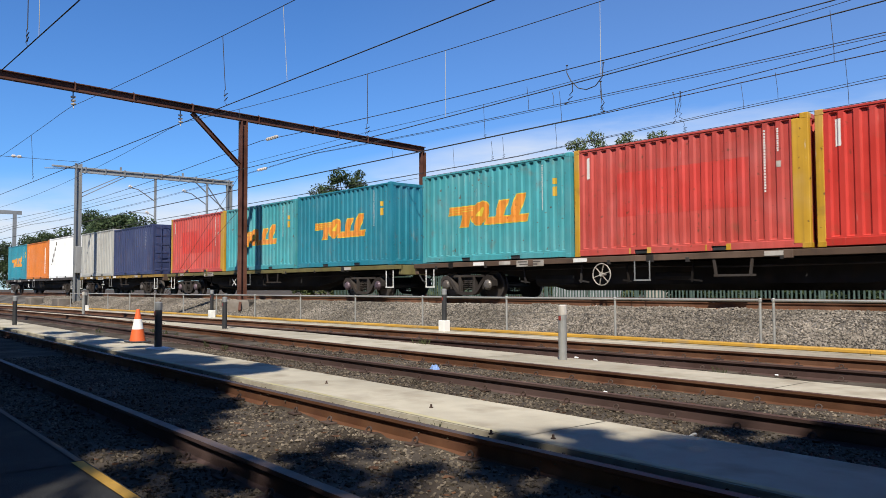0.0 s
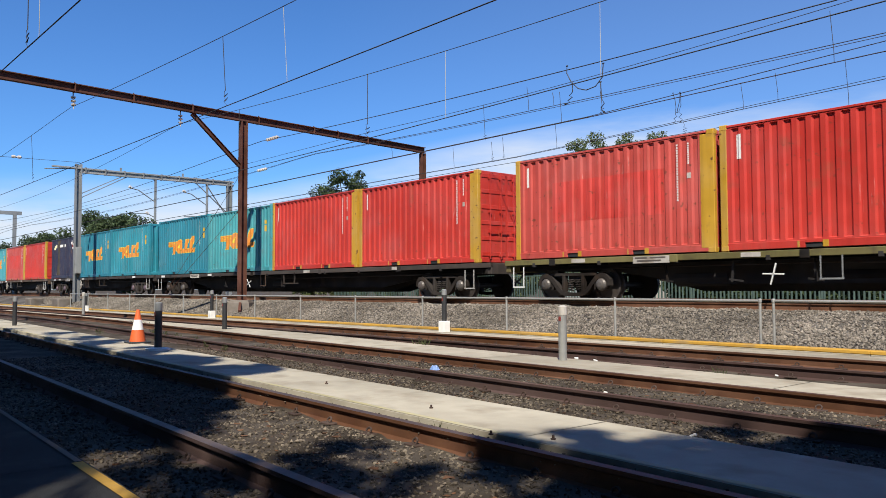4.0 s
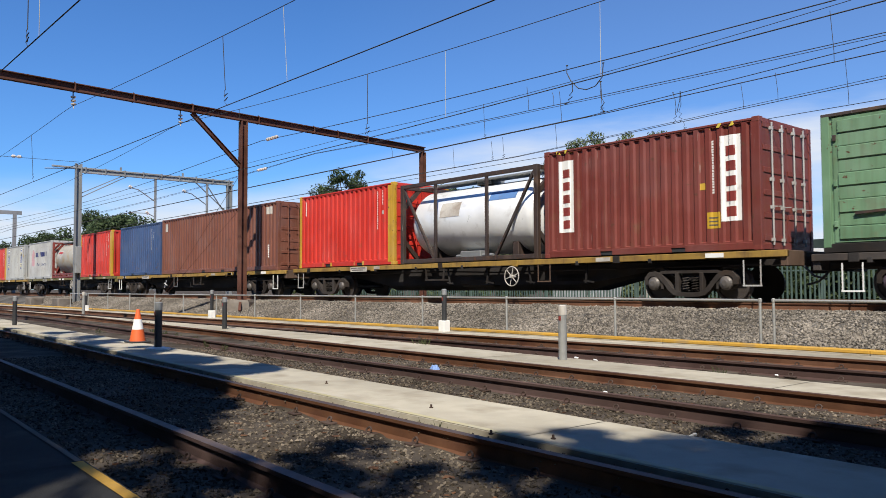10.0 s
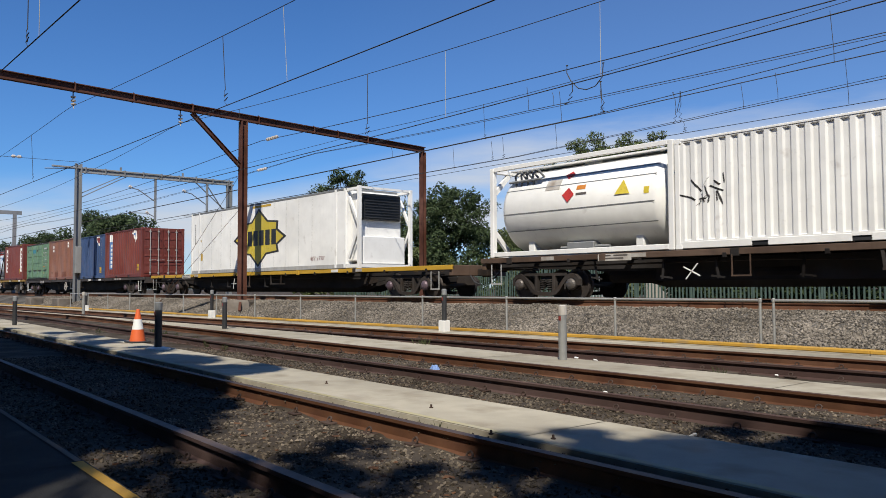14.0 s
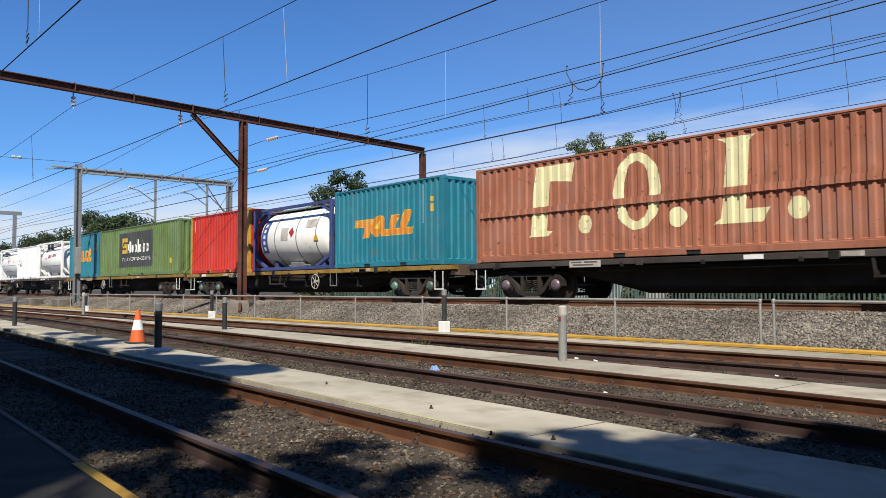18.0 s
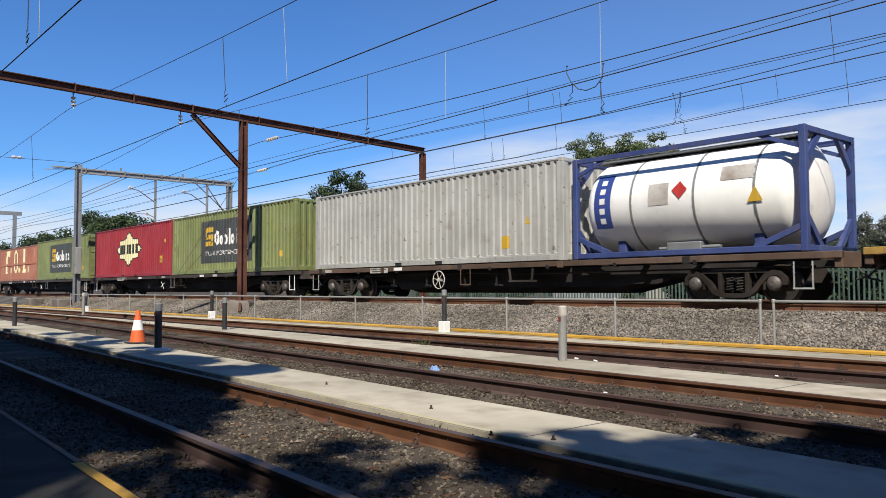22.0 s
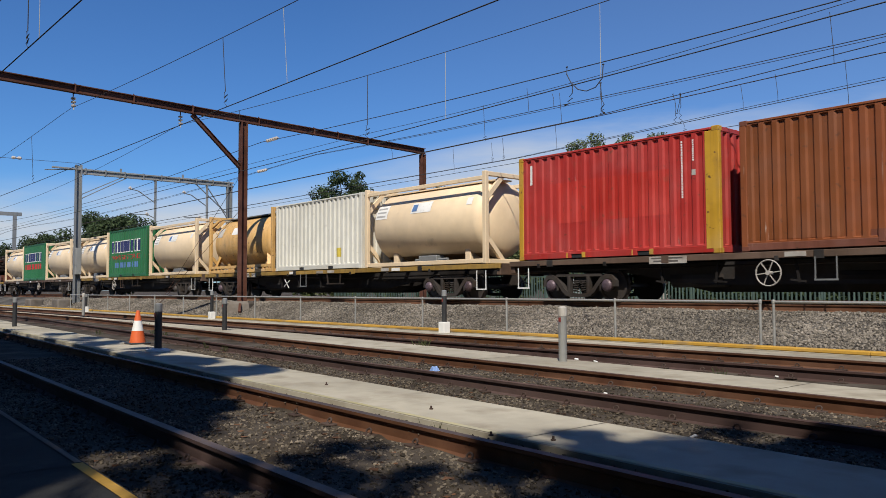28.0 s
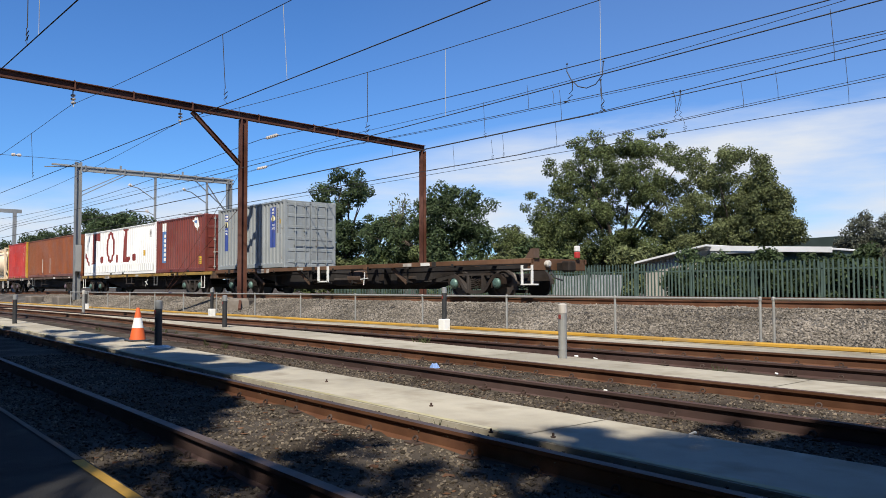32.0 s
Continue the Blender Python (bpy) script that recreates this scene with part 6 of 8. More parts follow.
    for x, m, z0, z1 in ((-4.15, "under", 0.0, 1.25), (-4.02, "label", 1.2, 1.55), (-1.95, "under", 0.05, 0.75), (-1.75, "label", 1.35, 1.70), (-0.75, "sign_yellow", 0.15, 0.62), (-0.68, "strap_blue", 0.62, 1.35), (0.62, "strap_blue", 0.1, 1.42), (0.98, "sign_white", 0.1, 1.76), (2.12, "label", 0.05, 0.9), (2.10, "under", 0.6, 2.0)):
        put("strap", Shape().beam((x, -1.24, z0), (x + 0.10 * (z1 - z0), -1.225, z1), 0.085, 0.014, (0, 1, 0)).mesh("strap"), m, load, "ratchet strap over the load")
    MOVING.append((load, u + h + 0.15, deck))


# ---------------------------------------------------------------- wagons
RAILTOP = 0.795


def bogie(parent, x, cap, zd):
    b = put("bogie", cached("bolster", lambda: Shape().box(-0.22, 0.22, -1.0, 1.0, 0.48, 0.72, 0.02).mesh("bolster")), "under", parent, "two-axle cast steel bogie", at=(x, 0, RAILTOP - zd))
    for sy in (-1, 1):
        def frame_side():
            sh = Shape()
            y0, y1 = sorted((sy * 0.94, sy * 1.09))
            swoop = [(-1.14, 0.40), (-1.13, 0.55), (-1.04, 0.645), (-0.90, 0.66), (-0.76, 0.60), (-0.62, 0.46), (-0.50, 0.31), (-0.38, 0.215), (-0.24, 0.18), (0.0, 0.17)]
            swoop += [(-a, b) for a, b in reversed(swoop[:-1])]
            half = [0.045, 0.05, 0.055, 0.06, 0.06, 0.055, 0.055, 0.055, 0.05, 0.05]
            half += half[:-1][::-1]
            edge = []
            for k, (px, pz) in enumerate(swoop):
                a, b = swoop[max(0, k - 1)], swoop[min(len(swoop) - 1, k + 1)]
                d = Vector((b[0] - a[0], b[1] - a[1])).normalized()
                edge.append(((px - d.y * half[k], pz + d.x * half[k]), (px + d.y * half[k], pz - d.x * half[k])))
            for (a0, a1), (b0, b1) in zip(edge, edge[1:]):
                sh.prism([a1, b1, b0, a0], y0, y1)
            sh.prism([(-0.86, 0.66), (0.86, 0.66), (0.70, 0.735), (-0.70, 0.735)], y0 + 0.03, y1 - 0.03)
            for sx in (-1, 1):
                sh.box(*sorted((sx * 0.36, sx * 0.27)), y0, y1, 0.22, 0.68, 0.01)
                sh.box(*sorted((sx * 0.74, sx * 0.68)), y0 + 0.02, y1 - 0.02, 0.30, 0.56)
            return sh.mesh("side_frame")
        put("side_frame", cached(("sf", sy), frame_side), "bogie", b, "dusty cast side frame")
        for k in (-0.12, 0.12):
            def spring():
                pts = [(0.075 * math.cos(a * 0.9), sy * 1.01 + 0.075 * math.sin(a * 0.9), 0.26 + 0.0085 * a) for a in range(36)]
                return Shape().tube(pts, 0.015, 5).mesh("spring")
            put("spring", cached(("spr", sy), spring), "bogie", b, at=(k, 0, 0))
        for xx in (-0.92, 0.92):
            put("bearing_cap", cached(("cap", sy), lambda: Shape().lathe([(sy * 1.04, 0.16), (sy * 1.10, 0.155), (sy * 1.14, 0.12), (sy * 1.165, 0.06)], 16, "y", (0, 0, 0.43)).mesh("bearing_cap")), cap, b, "round axle bearing cap", at=(xx, 0, 0))
            put("wheel", cached(("wheel", sy), lambda: Shape().lathe([(sy * 0.70, 0.46), (sy * 0.73, 0.425), (sy * 0.83, 0.42), (sy * 0.835, 0.36), (sy * 0.80, 0.34), (sy * 0.80, 0.14), (sy * 0.86, 0.12), (sy * 0.86, 0.02)], 28, "y", (0, 0, 0.42)).mesh("wheel")), "wheel", b, at=(xx, 0, 0))
    for xx in (-0.92, 0.92):
        put("axle", cached("axle", lambda: Shape().lathe([(-1.0, 0.075), (1.0, 0.075)], 10, "y", (0, 0, 0.42)).mesh("axle")), "wheel", b, at=(xx, 0, 0))
    return b


def hand_wheel():
    sh = Shape()
    ring = [(0.27 * math.cos(k * math.tau / 20), -1.30, 0.27 * math.sin(k * math.tau / 20)) for k in range(21)]
    sh.tube(ring, 0.015, 6, False)
    for k in range(3):
        a = k * math.pi / 3 + 0.3
        sh.beam((0.27 * math.cos(a), -1.30, 0.27 * math.sin(a)), (-0.27 * math.cos(a), -1.30, -0.27 * math.sin(a)), 0.02, 0.014, (0, 1, 0))
    sh.lathe([(-1.34, 0.05), (-1.15, 0.04)], 10, "y")
    return sh.mesh("brake_wheel")


def step_mesh(w=0.38, d=0.55):
    sh = Shape()
    sh.beam((-w / 2, -1.24, 0), (-w / 2, -1.24, -d), 0.022, 0.02)
    sh.beam((w / 2, -1.24, 0), (w / 2, -1.24, -d), 0.022, 0.02)
    sh.beam((-w / 2 - 0.02, -1.24, -d), (w / 2 + 0.02, -1.24, -d), 0.035, 0.03, (0, 1, 0))
    return sh.mesh("step")


def cross_handle():
    sh = Shape()
    for a in (0.12, 1.45):
        c, s = 0.23 * math.cos(a), 0.23 * math.sin(a)
        sh.beam((-c, -1.30, -s), (c, -1.30, s), 0.026, 0.02, (0, 1, 0))
    return sh.mesh("brake_handle")


# where each wagon carries its brake wheel or handle, from its middle
BRAKES = {3: -2.15, 4: -2.4, 7: -2.1, 8: 1.65, 9: -2.25, 10: 2.15, 11: -1.6, 12: -2.2, 13: -2.75, 15: 2.05, 16: 1.57, 17: -1.03, 18: -2.1, 19: 1.7,
          20: 1.75, 21: -1.95, 22: -2.0, 23: -2.33, 24: 1.87, 25: 2.15}


def wagon(j, u0, u1, deck, sill, cap, white_steps, wheel, label, tail=False):
    """A bogie container flat; u0, u1: its ends along the train; the deck is the height on which containers rest."""
    L = u1 - u0
    h = L / 2
    ob = thing("container_wagon", label, "wagon", "wagons of the train")
    rng = random.Random(j * 7 + 1)
    for sy in (-1, 1):
        put("side_sill", Shape().box(-h, h, *sorted((sy * 1.215, sy * 1.10)), -0.155, -0.012, 0.01).mesh("side_sill"), sill, ob, "worn painted side sill")
    hb = h - 2.35
    belly = [(-h + 0.1, -0.18), (-h + 0.1, -0.30), (-hb - 1.25, -0.32), (-hb + 1.35, -0.40), (-hb + 3.4, -0.86), (hb - 3.4, -0.86), (hb - 1.35, -0.40), (hb + 1.25, -0.32), (h - 0.1, -0.30), (h - 0.1, -0.18)]
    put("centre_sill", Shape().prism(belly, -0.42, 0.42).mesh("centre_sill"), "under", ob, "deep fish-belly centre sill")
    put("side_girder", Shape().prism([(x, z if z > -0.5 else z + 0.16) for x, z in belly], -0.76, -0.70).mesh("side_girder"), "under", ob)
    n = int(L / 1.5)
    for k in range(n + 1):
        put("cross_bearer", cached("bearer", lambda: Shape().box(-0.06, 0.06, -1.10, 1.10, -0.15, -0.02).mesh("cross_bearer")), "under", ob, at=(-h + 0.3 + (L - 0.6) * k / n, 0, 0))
    for sx in (-1, 1):
        put("headstock", Shape().box(*sorted((sx * h, sx * (h - 0.16))), -1.16, 1.16, -0.34, -0.014, 0.012).mesh("headstock"), sill if sill not in ("sill_bright", "sill_yellow") else "sill_brown", ob)
        c = put("coupler", Shape().box(*sorted((sx * (h - 0.1), sx * (h + 0.28))), -0.11, 0.11, -0.34, -0.12, 0.02).box(*sorted((sx * (h + 0.2), sx * (h + 0.50))), -0.17, 0.15, -0.38, -0.08, 0.04).mesh("coupler"), "bogie", ob)
        put("air_hose", Shape().tube([(sx * (h - 0.05), -0.4, -0.3), (sx * (h + 0.2), -0.42, -0.55), (sx * (h + 0.45), -0.4, -0.62)], 0.025, 6).mesh("air_hose"), "black", ob)
        if not tail:
            put("step", cached("step", step_mesh), "white" if white_steps else "grey_light", ob, "white wagon step" if white_steps else "", at=(sx * (h - 0.55 - 0.3 * rng.random()), 0, -0.2))
        bogie(ob, sx * hb, cap, deck)
    bx = BRAKES.get(j, -2.0)
    if wheel == 1:
        put("brake_wheel", cached("bwheel", hand_wheel), "label", ob, "cream spoked hand-brake wheel", at=pose(bx, 0, -0.46, 0, rng.random() * 50, 0))
    else:
        put("brake_handle", cached("bhandle", cross_handle), "white", ob, "white crossed brake handle", at=pose(bx, 0, -0.50, 0, rng.random() * 60, 0))
    # the tail's cylinder and tank get the lighter bogie colour to look sunlit
    put("brake_cylinder", cached("bcyl", lambda: Shape().lathe([(-0.55, 0.05), (-0.5, 0.17), (0.5, 0.17), (0.55, 0.05)], 14, "x", (0, -0.62, -0.52)).mesh("brake_cylinder")), "under" if not tail else "bogie", ob, at=(bx + 1.7, 0, 0))
    put("air_tank", cached("atank", lambda: Shape().lathe([(-0.75, 0.06), (-0.68, 0.21), (0.68, 0.21), (0.75, 0.06)], 14, "x", (0, -0.58, -0.55)).mesh("air_tank")), "under" if not tail else "bogie", ob, at=(bx - 2.0, 0, 0))
    for k in range(3 + rng.randrange(3)):
        x = -h + 1.0 + (L - 2.6) * rng.random()
        put("side_label", cached("slabel", lambda: Shape().box(-0.22, 0.22, -1.226, -1.214, -0.13, -0.03).mesh("side_label")), "sign_white" if k % 2 else "label", ob, "white painted patch on the sill", at=(x, 0, 0))
    x = -hb + 2.0 + 0.8 * rng.random()
    pl = put("number_plate", cached("nplate", lambda: Shape().box(-0.50, 0.50, -1.228, -1.212, -0.20, -0.03, 0.004).mesh("number_plate")), "label", ob, "worn white wagon plate", at=(x, 0, 0))
    for a, b, z in ((-0.44, -0.1, -0.085), (-0.02, 0.40, -0.085), (-0.38, 0.28, -0.155)):
        put("plate_bar", cached(("nbar", a), lambda: Shape().box(a, b, -1.232, -1.226, z, z + 0.035).mesh("plate_bar")), "ink", pl)
    for k in range(int(L / 2.2)):
        put("stake_pocket", cached("stake", lambda: Shape().box(-0.05, 0.05, -1.222, -1.10, -0.21, -0.10, 0.008).mesh("stake_pocket")), "under", ob, at=(-h + 1.1 + 2.2 * k, 0, 0))
    put("frame_step", cached("fstep", lambda: Shape().beam((-0.45, -1.18, -0.15), (-0.40, -1.18, -0.52), 0.06, 0.03, (0, 1, 0)).beam((0.45, -1.18, -0.15), (0.40, -1.18, -0.52), 0.06, 0.03, (0, 1, 0)).box(-0.44, 0.44, -1.22, -1.02, -0.55, -0.50).mesh("frame_step")), "bogie", ob, "broad frame step", at=(-bx * 0.6, 0, 0))
    put("train_pipe", Shape().tube([(-h + 0.6, -0.98, -0.30), (-1.0, -1.0, -0.27), (1.2, -0.98, -0.33), (h - 0.6, -0.98, -0.30)], 0.025, 6).mesh("train_pipe"), "bogie", ob)
    for k in range(4):
        x = bx - 3.0 + 1.7 * k + 0.5 * rng.random()
        put("hanger", cached(("hang", k % 2), lambda: Shape().beam((0, -1.05, -0.18), (0.06 - 0.12 * (k % 2), -1.02, -0.66), 0.05, 0.03, (0, 1, 0)).beam((-0.12, -1.02, -0.60), (0.20, -1.02, -0.64), 0.04, 0.03, (0, 1, 0)).mesh("hanger")), "under", ob, at=(x, 0, 0))
    if not tail:
        put("hand_step", cached("hstep", lambda: step_mesh(0.42, 0.46)), "grey_steel" if white_steps else "sill_brown", ob, at=(bx + 1.15, 0, -0.15))
    for k in range(5):
        x = -h + 0.8 + (L - 1.6) * (k + 0.3 * rng.random()) / 5
        put("twistlock_bracket", cached("tlock", lambda: Shape().box(-0.10, 0.10, -1.236, -1.18, -0.16, 0.02, 0.01).mesh("twistlock")), sill if k % 2 else "under", ob, at=(x, 0, -0.03))
    if tail:
        put("side_ladder", Shape().beam((-0.86, -1.26, -0.02), (-0.86, -1.26, -0.60), 0.09, 0.05, (0, 1, 0)).beam((-0.22, -1.26, -0.02), (-0.22, -1.26, -0.60), 0.09, 0.05, (0, 1, 0)).beam((-0.90, -1.26, -0.58), (-0.18, -1.26, -0.58), 0.05, 0.05, (0, 1, 0)).mesh("side_ladder"), "white", ob, "white painted side ladder")
        for x in (-6.2, -2.55, 3.5):
            put("strut", Shape().beam((x, -1.12, -0.15), (x + 0.6, -0.95, -0.66), 0.13, 0.05, (0, 1, 0)).mesh("strut"), "sill_brown", ob)
        for x in (-4.6, -1.75, 0.9, 2.9):
            put("rib_plate", Shape().prism([(x, -0.18), (x + 0.1, -0.18), (x + 0.04, -0.70), (x, -0.70)], -1.0, -0.42).mesh("rib_plate"), "under", ob)
        put("reservoir", Shape().lathe([(-0.45, 0.08), (-0.40, 0.24), (0.40, 0.24), (0.45, 0.08)], 16, "x", (1.15, -0.82, -0.44)).mesh("reservoir"), "sill_brown", ob, "dusty brown air reservoir")
        put("valve_box", Shape().box(-1.55, -1.15, -1.05, -0.8, -0.66, -0.25, 0.03).lathe([(-0.15, 0.12), (0.15, 0.12)], 10, "x", (-1.0, -0.9, -0.42)).mesh("valve_box"), "bogie", ob)
        put("brake_rod", Shape().tube([(-hb, -0.7, -0.62), (0, -0.75, -0.70), (hb, -0.7, -0.62)], 0.02, 5).mesh("brake_rod"), "bogie", ob)
        put("tail_step", Shape().beam((h - 0.25, -1.27, -0.2), (h - 0.25, -1.27, -0.72), 0.06, 0.04, (0, 1, 0)).beam((h + 0.12, -1.27, -0.2), (h + 0.12, -1.27, -0.72), 0.06, 0.04, (0, 1, 0)).box(h - 0.28, h + 0.16, -1.30, -1.05, -0.75, -0.71).beam((h - 0.25, -1.27, -0.32), (h + 0.12, -1.27, -0.32), 0.04, 0.04, (0, 1, 0)).mesh("tail_step"), "white", ob, "white end step")
        put("end_bracket", Shape().prism([(h - 0.30, 0.0), (h - 0.08, 0.26), (h + 0.06, 0.26), (h + 0.06, 0.0)], -1.1, -0.9).mesh("end_bracket"), "sill_brown", ob)
        put("tail_lamp", Shape().box(h - 0.02, h + 0.10, 0.66, 0.82, 0.02, 0.20, 0.02).mesh("tail_lamp"), "sign_red", ob, "red tail marker")
        put("tail_plate", Shape().box(h - 0.02, h + 0.10, 0.66, 0.82, 0.205, 0.38, 0.02).mesh("tail_plate"), "sign_white", ob)
        put("buffer_cap", Shape().lathe([(h - 0.1, 0.09), (h + 0.1, 0.10), (h + 0.13, 0.06)], 14, "x", (0, -0.55, -0.16)).mesh("buffer_cap"), "label", ob)
    MOVING.append((ob, (u0 + u1) / 2, deck))


HI, MID, LOW = 1.915, 1.87, 1.80
# one row a wagon: its load from front to rear, each as (start along the train, length, kind), then deck, sill, caps, white steps, brake wheel
T20, T40 = 6.06, 12.19
TRAIN = []


def couple(load, deck, sill, caps, white_steps, brake_wheel, ends):
    TRAIN.append((load, deck, sill, caps, white_steps, brake_wheel, ends))


couple([(-74.4, T20, "teal"), (-68.3, T20, "orange"), (-62.0, T20, "white_far")], HI, "sill_dark", "cap_grey", 1, 0, (-75.0, -55.5))
couple([(-54.4, T20, "grey_plain"), (-48.2, T20, "navy")], HI, "sill_yellow", "cap_grey", 1, 0, (-54.9, -40.7))
couple([(-39.6, T20, "red_faded"), (-33.3, T20, "teal_light"), (-27.07, T20, "teal_dark")], HI, "sill_olive", "cap_purple", 1, 0, (-40.1, -20.5))
couple([(-19.35, T20, "teal_light"), (-13.16, T20, "red_faded"), (-6.97, T20, "red_door")], HI, "sill_brown", "cap_grey", 1, 1, (-19.8, -0.4))
couple([(0.68, T20, "navy_rust"), (7.16, T20, "teal_dark"), (13.3, T20, "teal")], HI, "sill_dark", "cap_purple", 0, 1, (0.3, 20.0))
couple([(20.75, T20, "teal_dark"), (26.8, T20, "teal_light"), (32.95, T20, "red"), (39.15, T20, "red_door")], HI - 0.03, "sill_dark", "cap_grey", 0, 0, (20.4, 45.7))
couple([(46.75, T20, "red_faded"), (52.95, T20, "red"), (59.45, T20, "red_faded")], HI, "sill_olive", "cap_grey", 1, 0, (46.3, 66.0))
couple([(66.95, T20, "red_faded"), (73.25, T20, "red"), (79.52, T20, "grey")], HI, "sill_yellow", "cap_grey", 0, 1, (66.5, 86.3))
couple([(87.0, T20, "movers"), (93.4, T20, "rusty_tank"), (99.95, T20, "red")], HI, "sill_olive", "cap_grey", 1, 1, (86.9, 106.6))
couple([(107.5, T20, "blue"), (113.8, T40, "brown")], HI - 0.03, "sill_yellow", "cap_grey", 1, 0, (107.0, 126.6))
couple([(127.7, T20, "red_fresh"), (134.1, T20, "silver_tank"), (140.42, T20, "maroon_grace")], HI, "sill_yellow", "cap_grey", 0, 1, (127.2, 147.0))
couple([(147.75, T20, "side_doors"), (153.95, T20, "brown_pale"), (160.1, T20, "blue_label"), (166.2, T20, "maroon")], LOW, "sill_dark", "cap_purple", 1, 1, (147.5, 172.7))
couple([(178.9, 14.2, "reefer")], HI - 0.06, "sill_bright", "cap_purple", 0, 0, (173.7, 198.0))
couple([(199.7, T20, "white_tank"), (205.8, T20, "white"), (212.0, T20, "gas_tank")], HI + 0.08, "sill_brown", "cap_grey", 0, 0, (199.3, 218.7))
couple([(220.0, T20, "teal_dark"), (226.3, T40, "grass")], HI, "sill_yellow", "cap_grey", 1, 1, (219.5, 239.0))
couple([(239.85, T20, "red_fresh"), (246.3, T20, "blue_tank"), (252.6, T20, "teal_dark")], HI - 0.04, "sill_yellow", "cap_green", 1, 1, (239.4, 259.3))
couple([(260.15, T40, "salmon"), (272.45, T40, "olive")], MID, "sill_dark", "cap_purple", 1, 0, (259.8, 285.1))
couple([(285.9, T40, "crimson"), (298.2, T40, "olive_blind")], MID, "sill_dark", "cap_grey", 1, 0, (285.6, 310.8))
couple([(311.9, T40, "grey40"), (324.4, T20, "blue_tank")], MID, "sill_brown", "cap_grey", 0, 1, (311.4, 331.1))
couple([(332.0, T20, "red_patch"), (338.4, 12.2, "flat_rack")], HI, "sill_yellow", "cap_purple", 1, 1, (331.5, 351.3))
couple([(352.1, T20, "cream_tank"), (358.4, T20, "green_dark"), (364.7, T20, "cream_tank")], HI, "sill_brown", "cap_grey", 0, 1, (351.7, 371.3))
couple([(372.2, T20, "cream_tank"), (378.6, T20, "green_dark"), (385.0, T20, "cream_tank")], HI, "sill_yellow", "cap_grey", 0, 1, (371.8, 391.6))
couple([(392.5, T20, "gold_tank"), (398.85, T20, "cream"), (405.1, T20, "cream_tank")], HI - 0.03, "sill_yellow", "cap_purple", 1, 0, (392.1, 411.7))
couple([(412.5, T20, "red_deep"), (419.05, T40, "brown_orange")], HI, "sill_brown", "cap_purple", 1, 1, (412.1, 431.9))
couple([(433.15, T40, "white_fcl"), (445.35, T20, "maroon")], HI - 0.03, "sill_yellow", "cap_green", 1, 0, (432.7, 452.0))
couple([(452.8, T20, "grey_door")], HI, "sill_rusty", "cap_green", 1, 0, (452.5, 472.2))
KINDS["red_patch"] = ("bright red container with yellow posts and a repainted patch", "red", "red", (0.16, 0.34, "yellow"), 0, 2.74)
SILL_WORDS = {"sill_dark": "dark sills", "sill_yellow": "worn yellow sills", "sill_olive": "olive sills", "sill_brown": "brown sills", "sill_rusty": "rusty ochre sills", "sill_bright": "bright yellow sills"}
count = 0
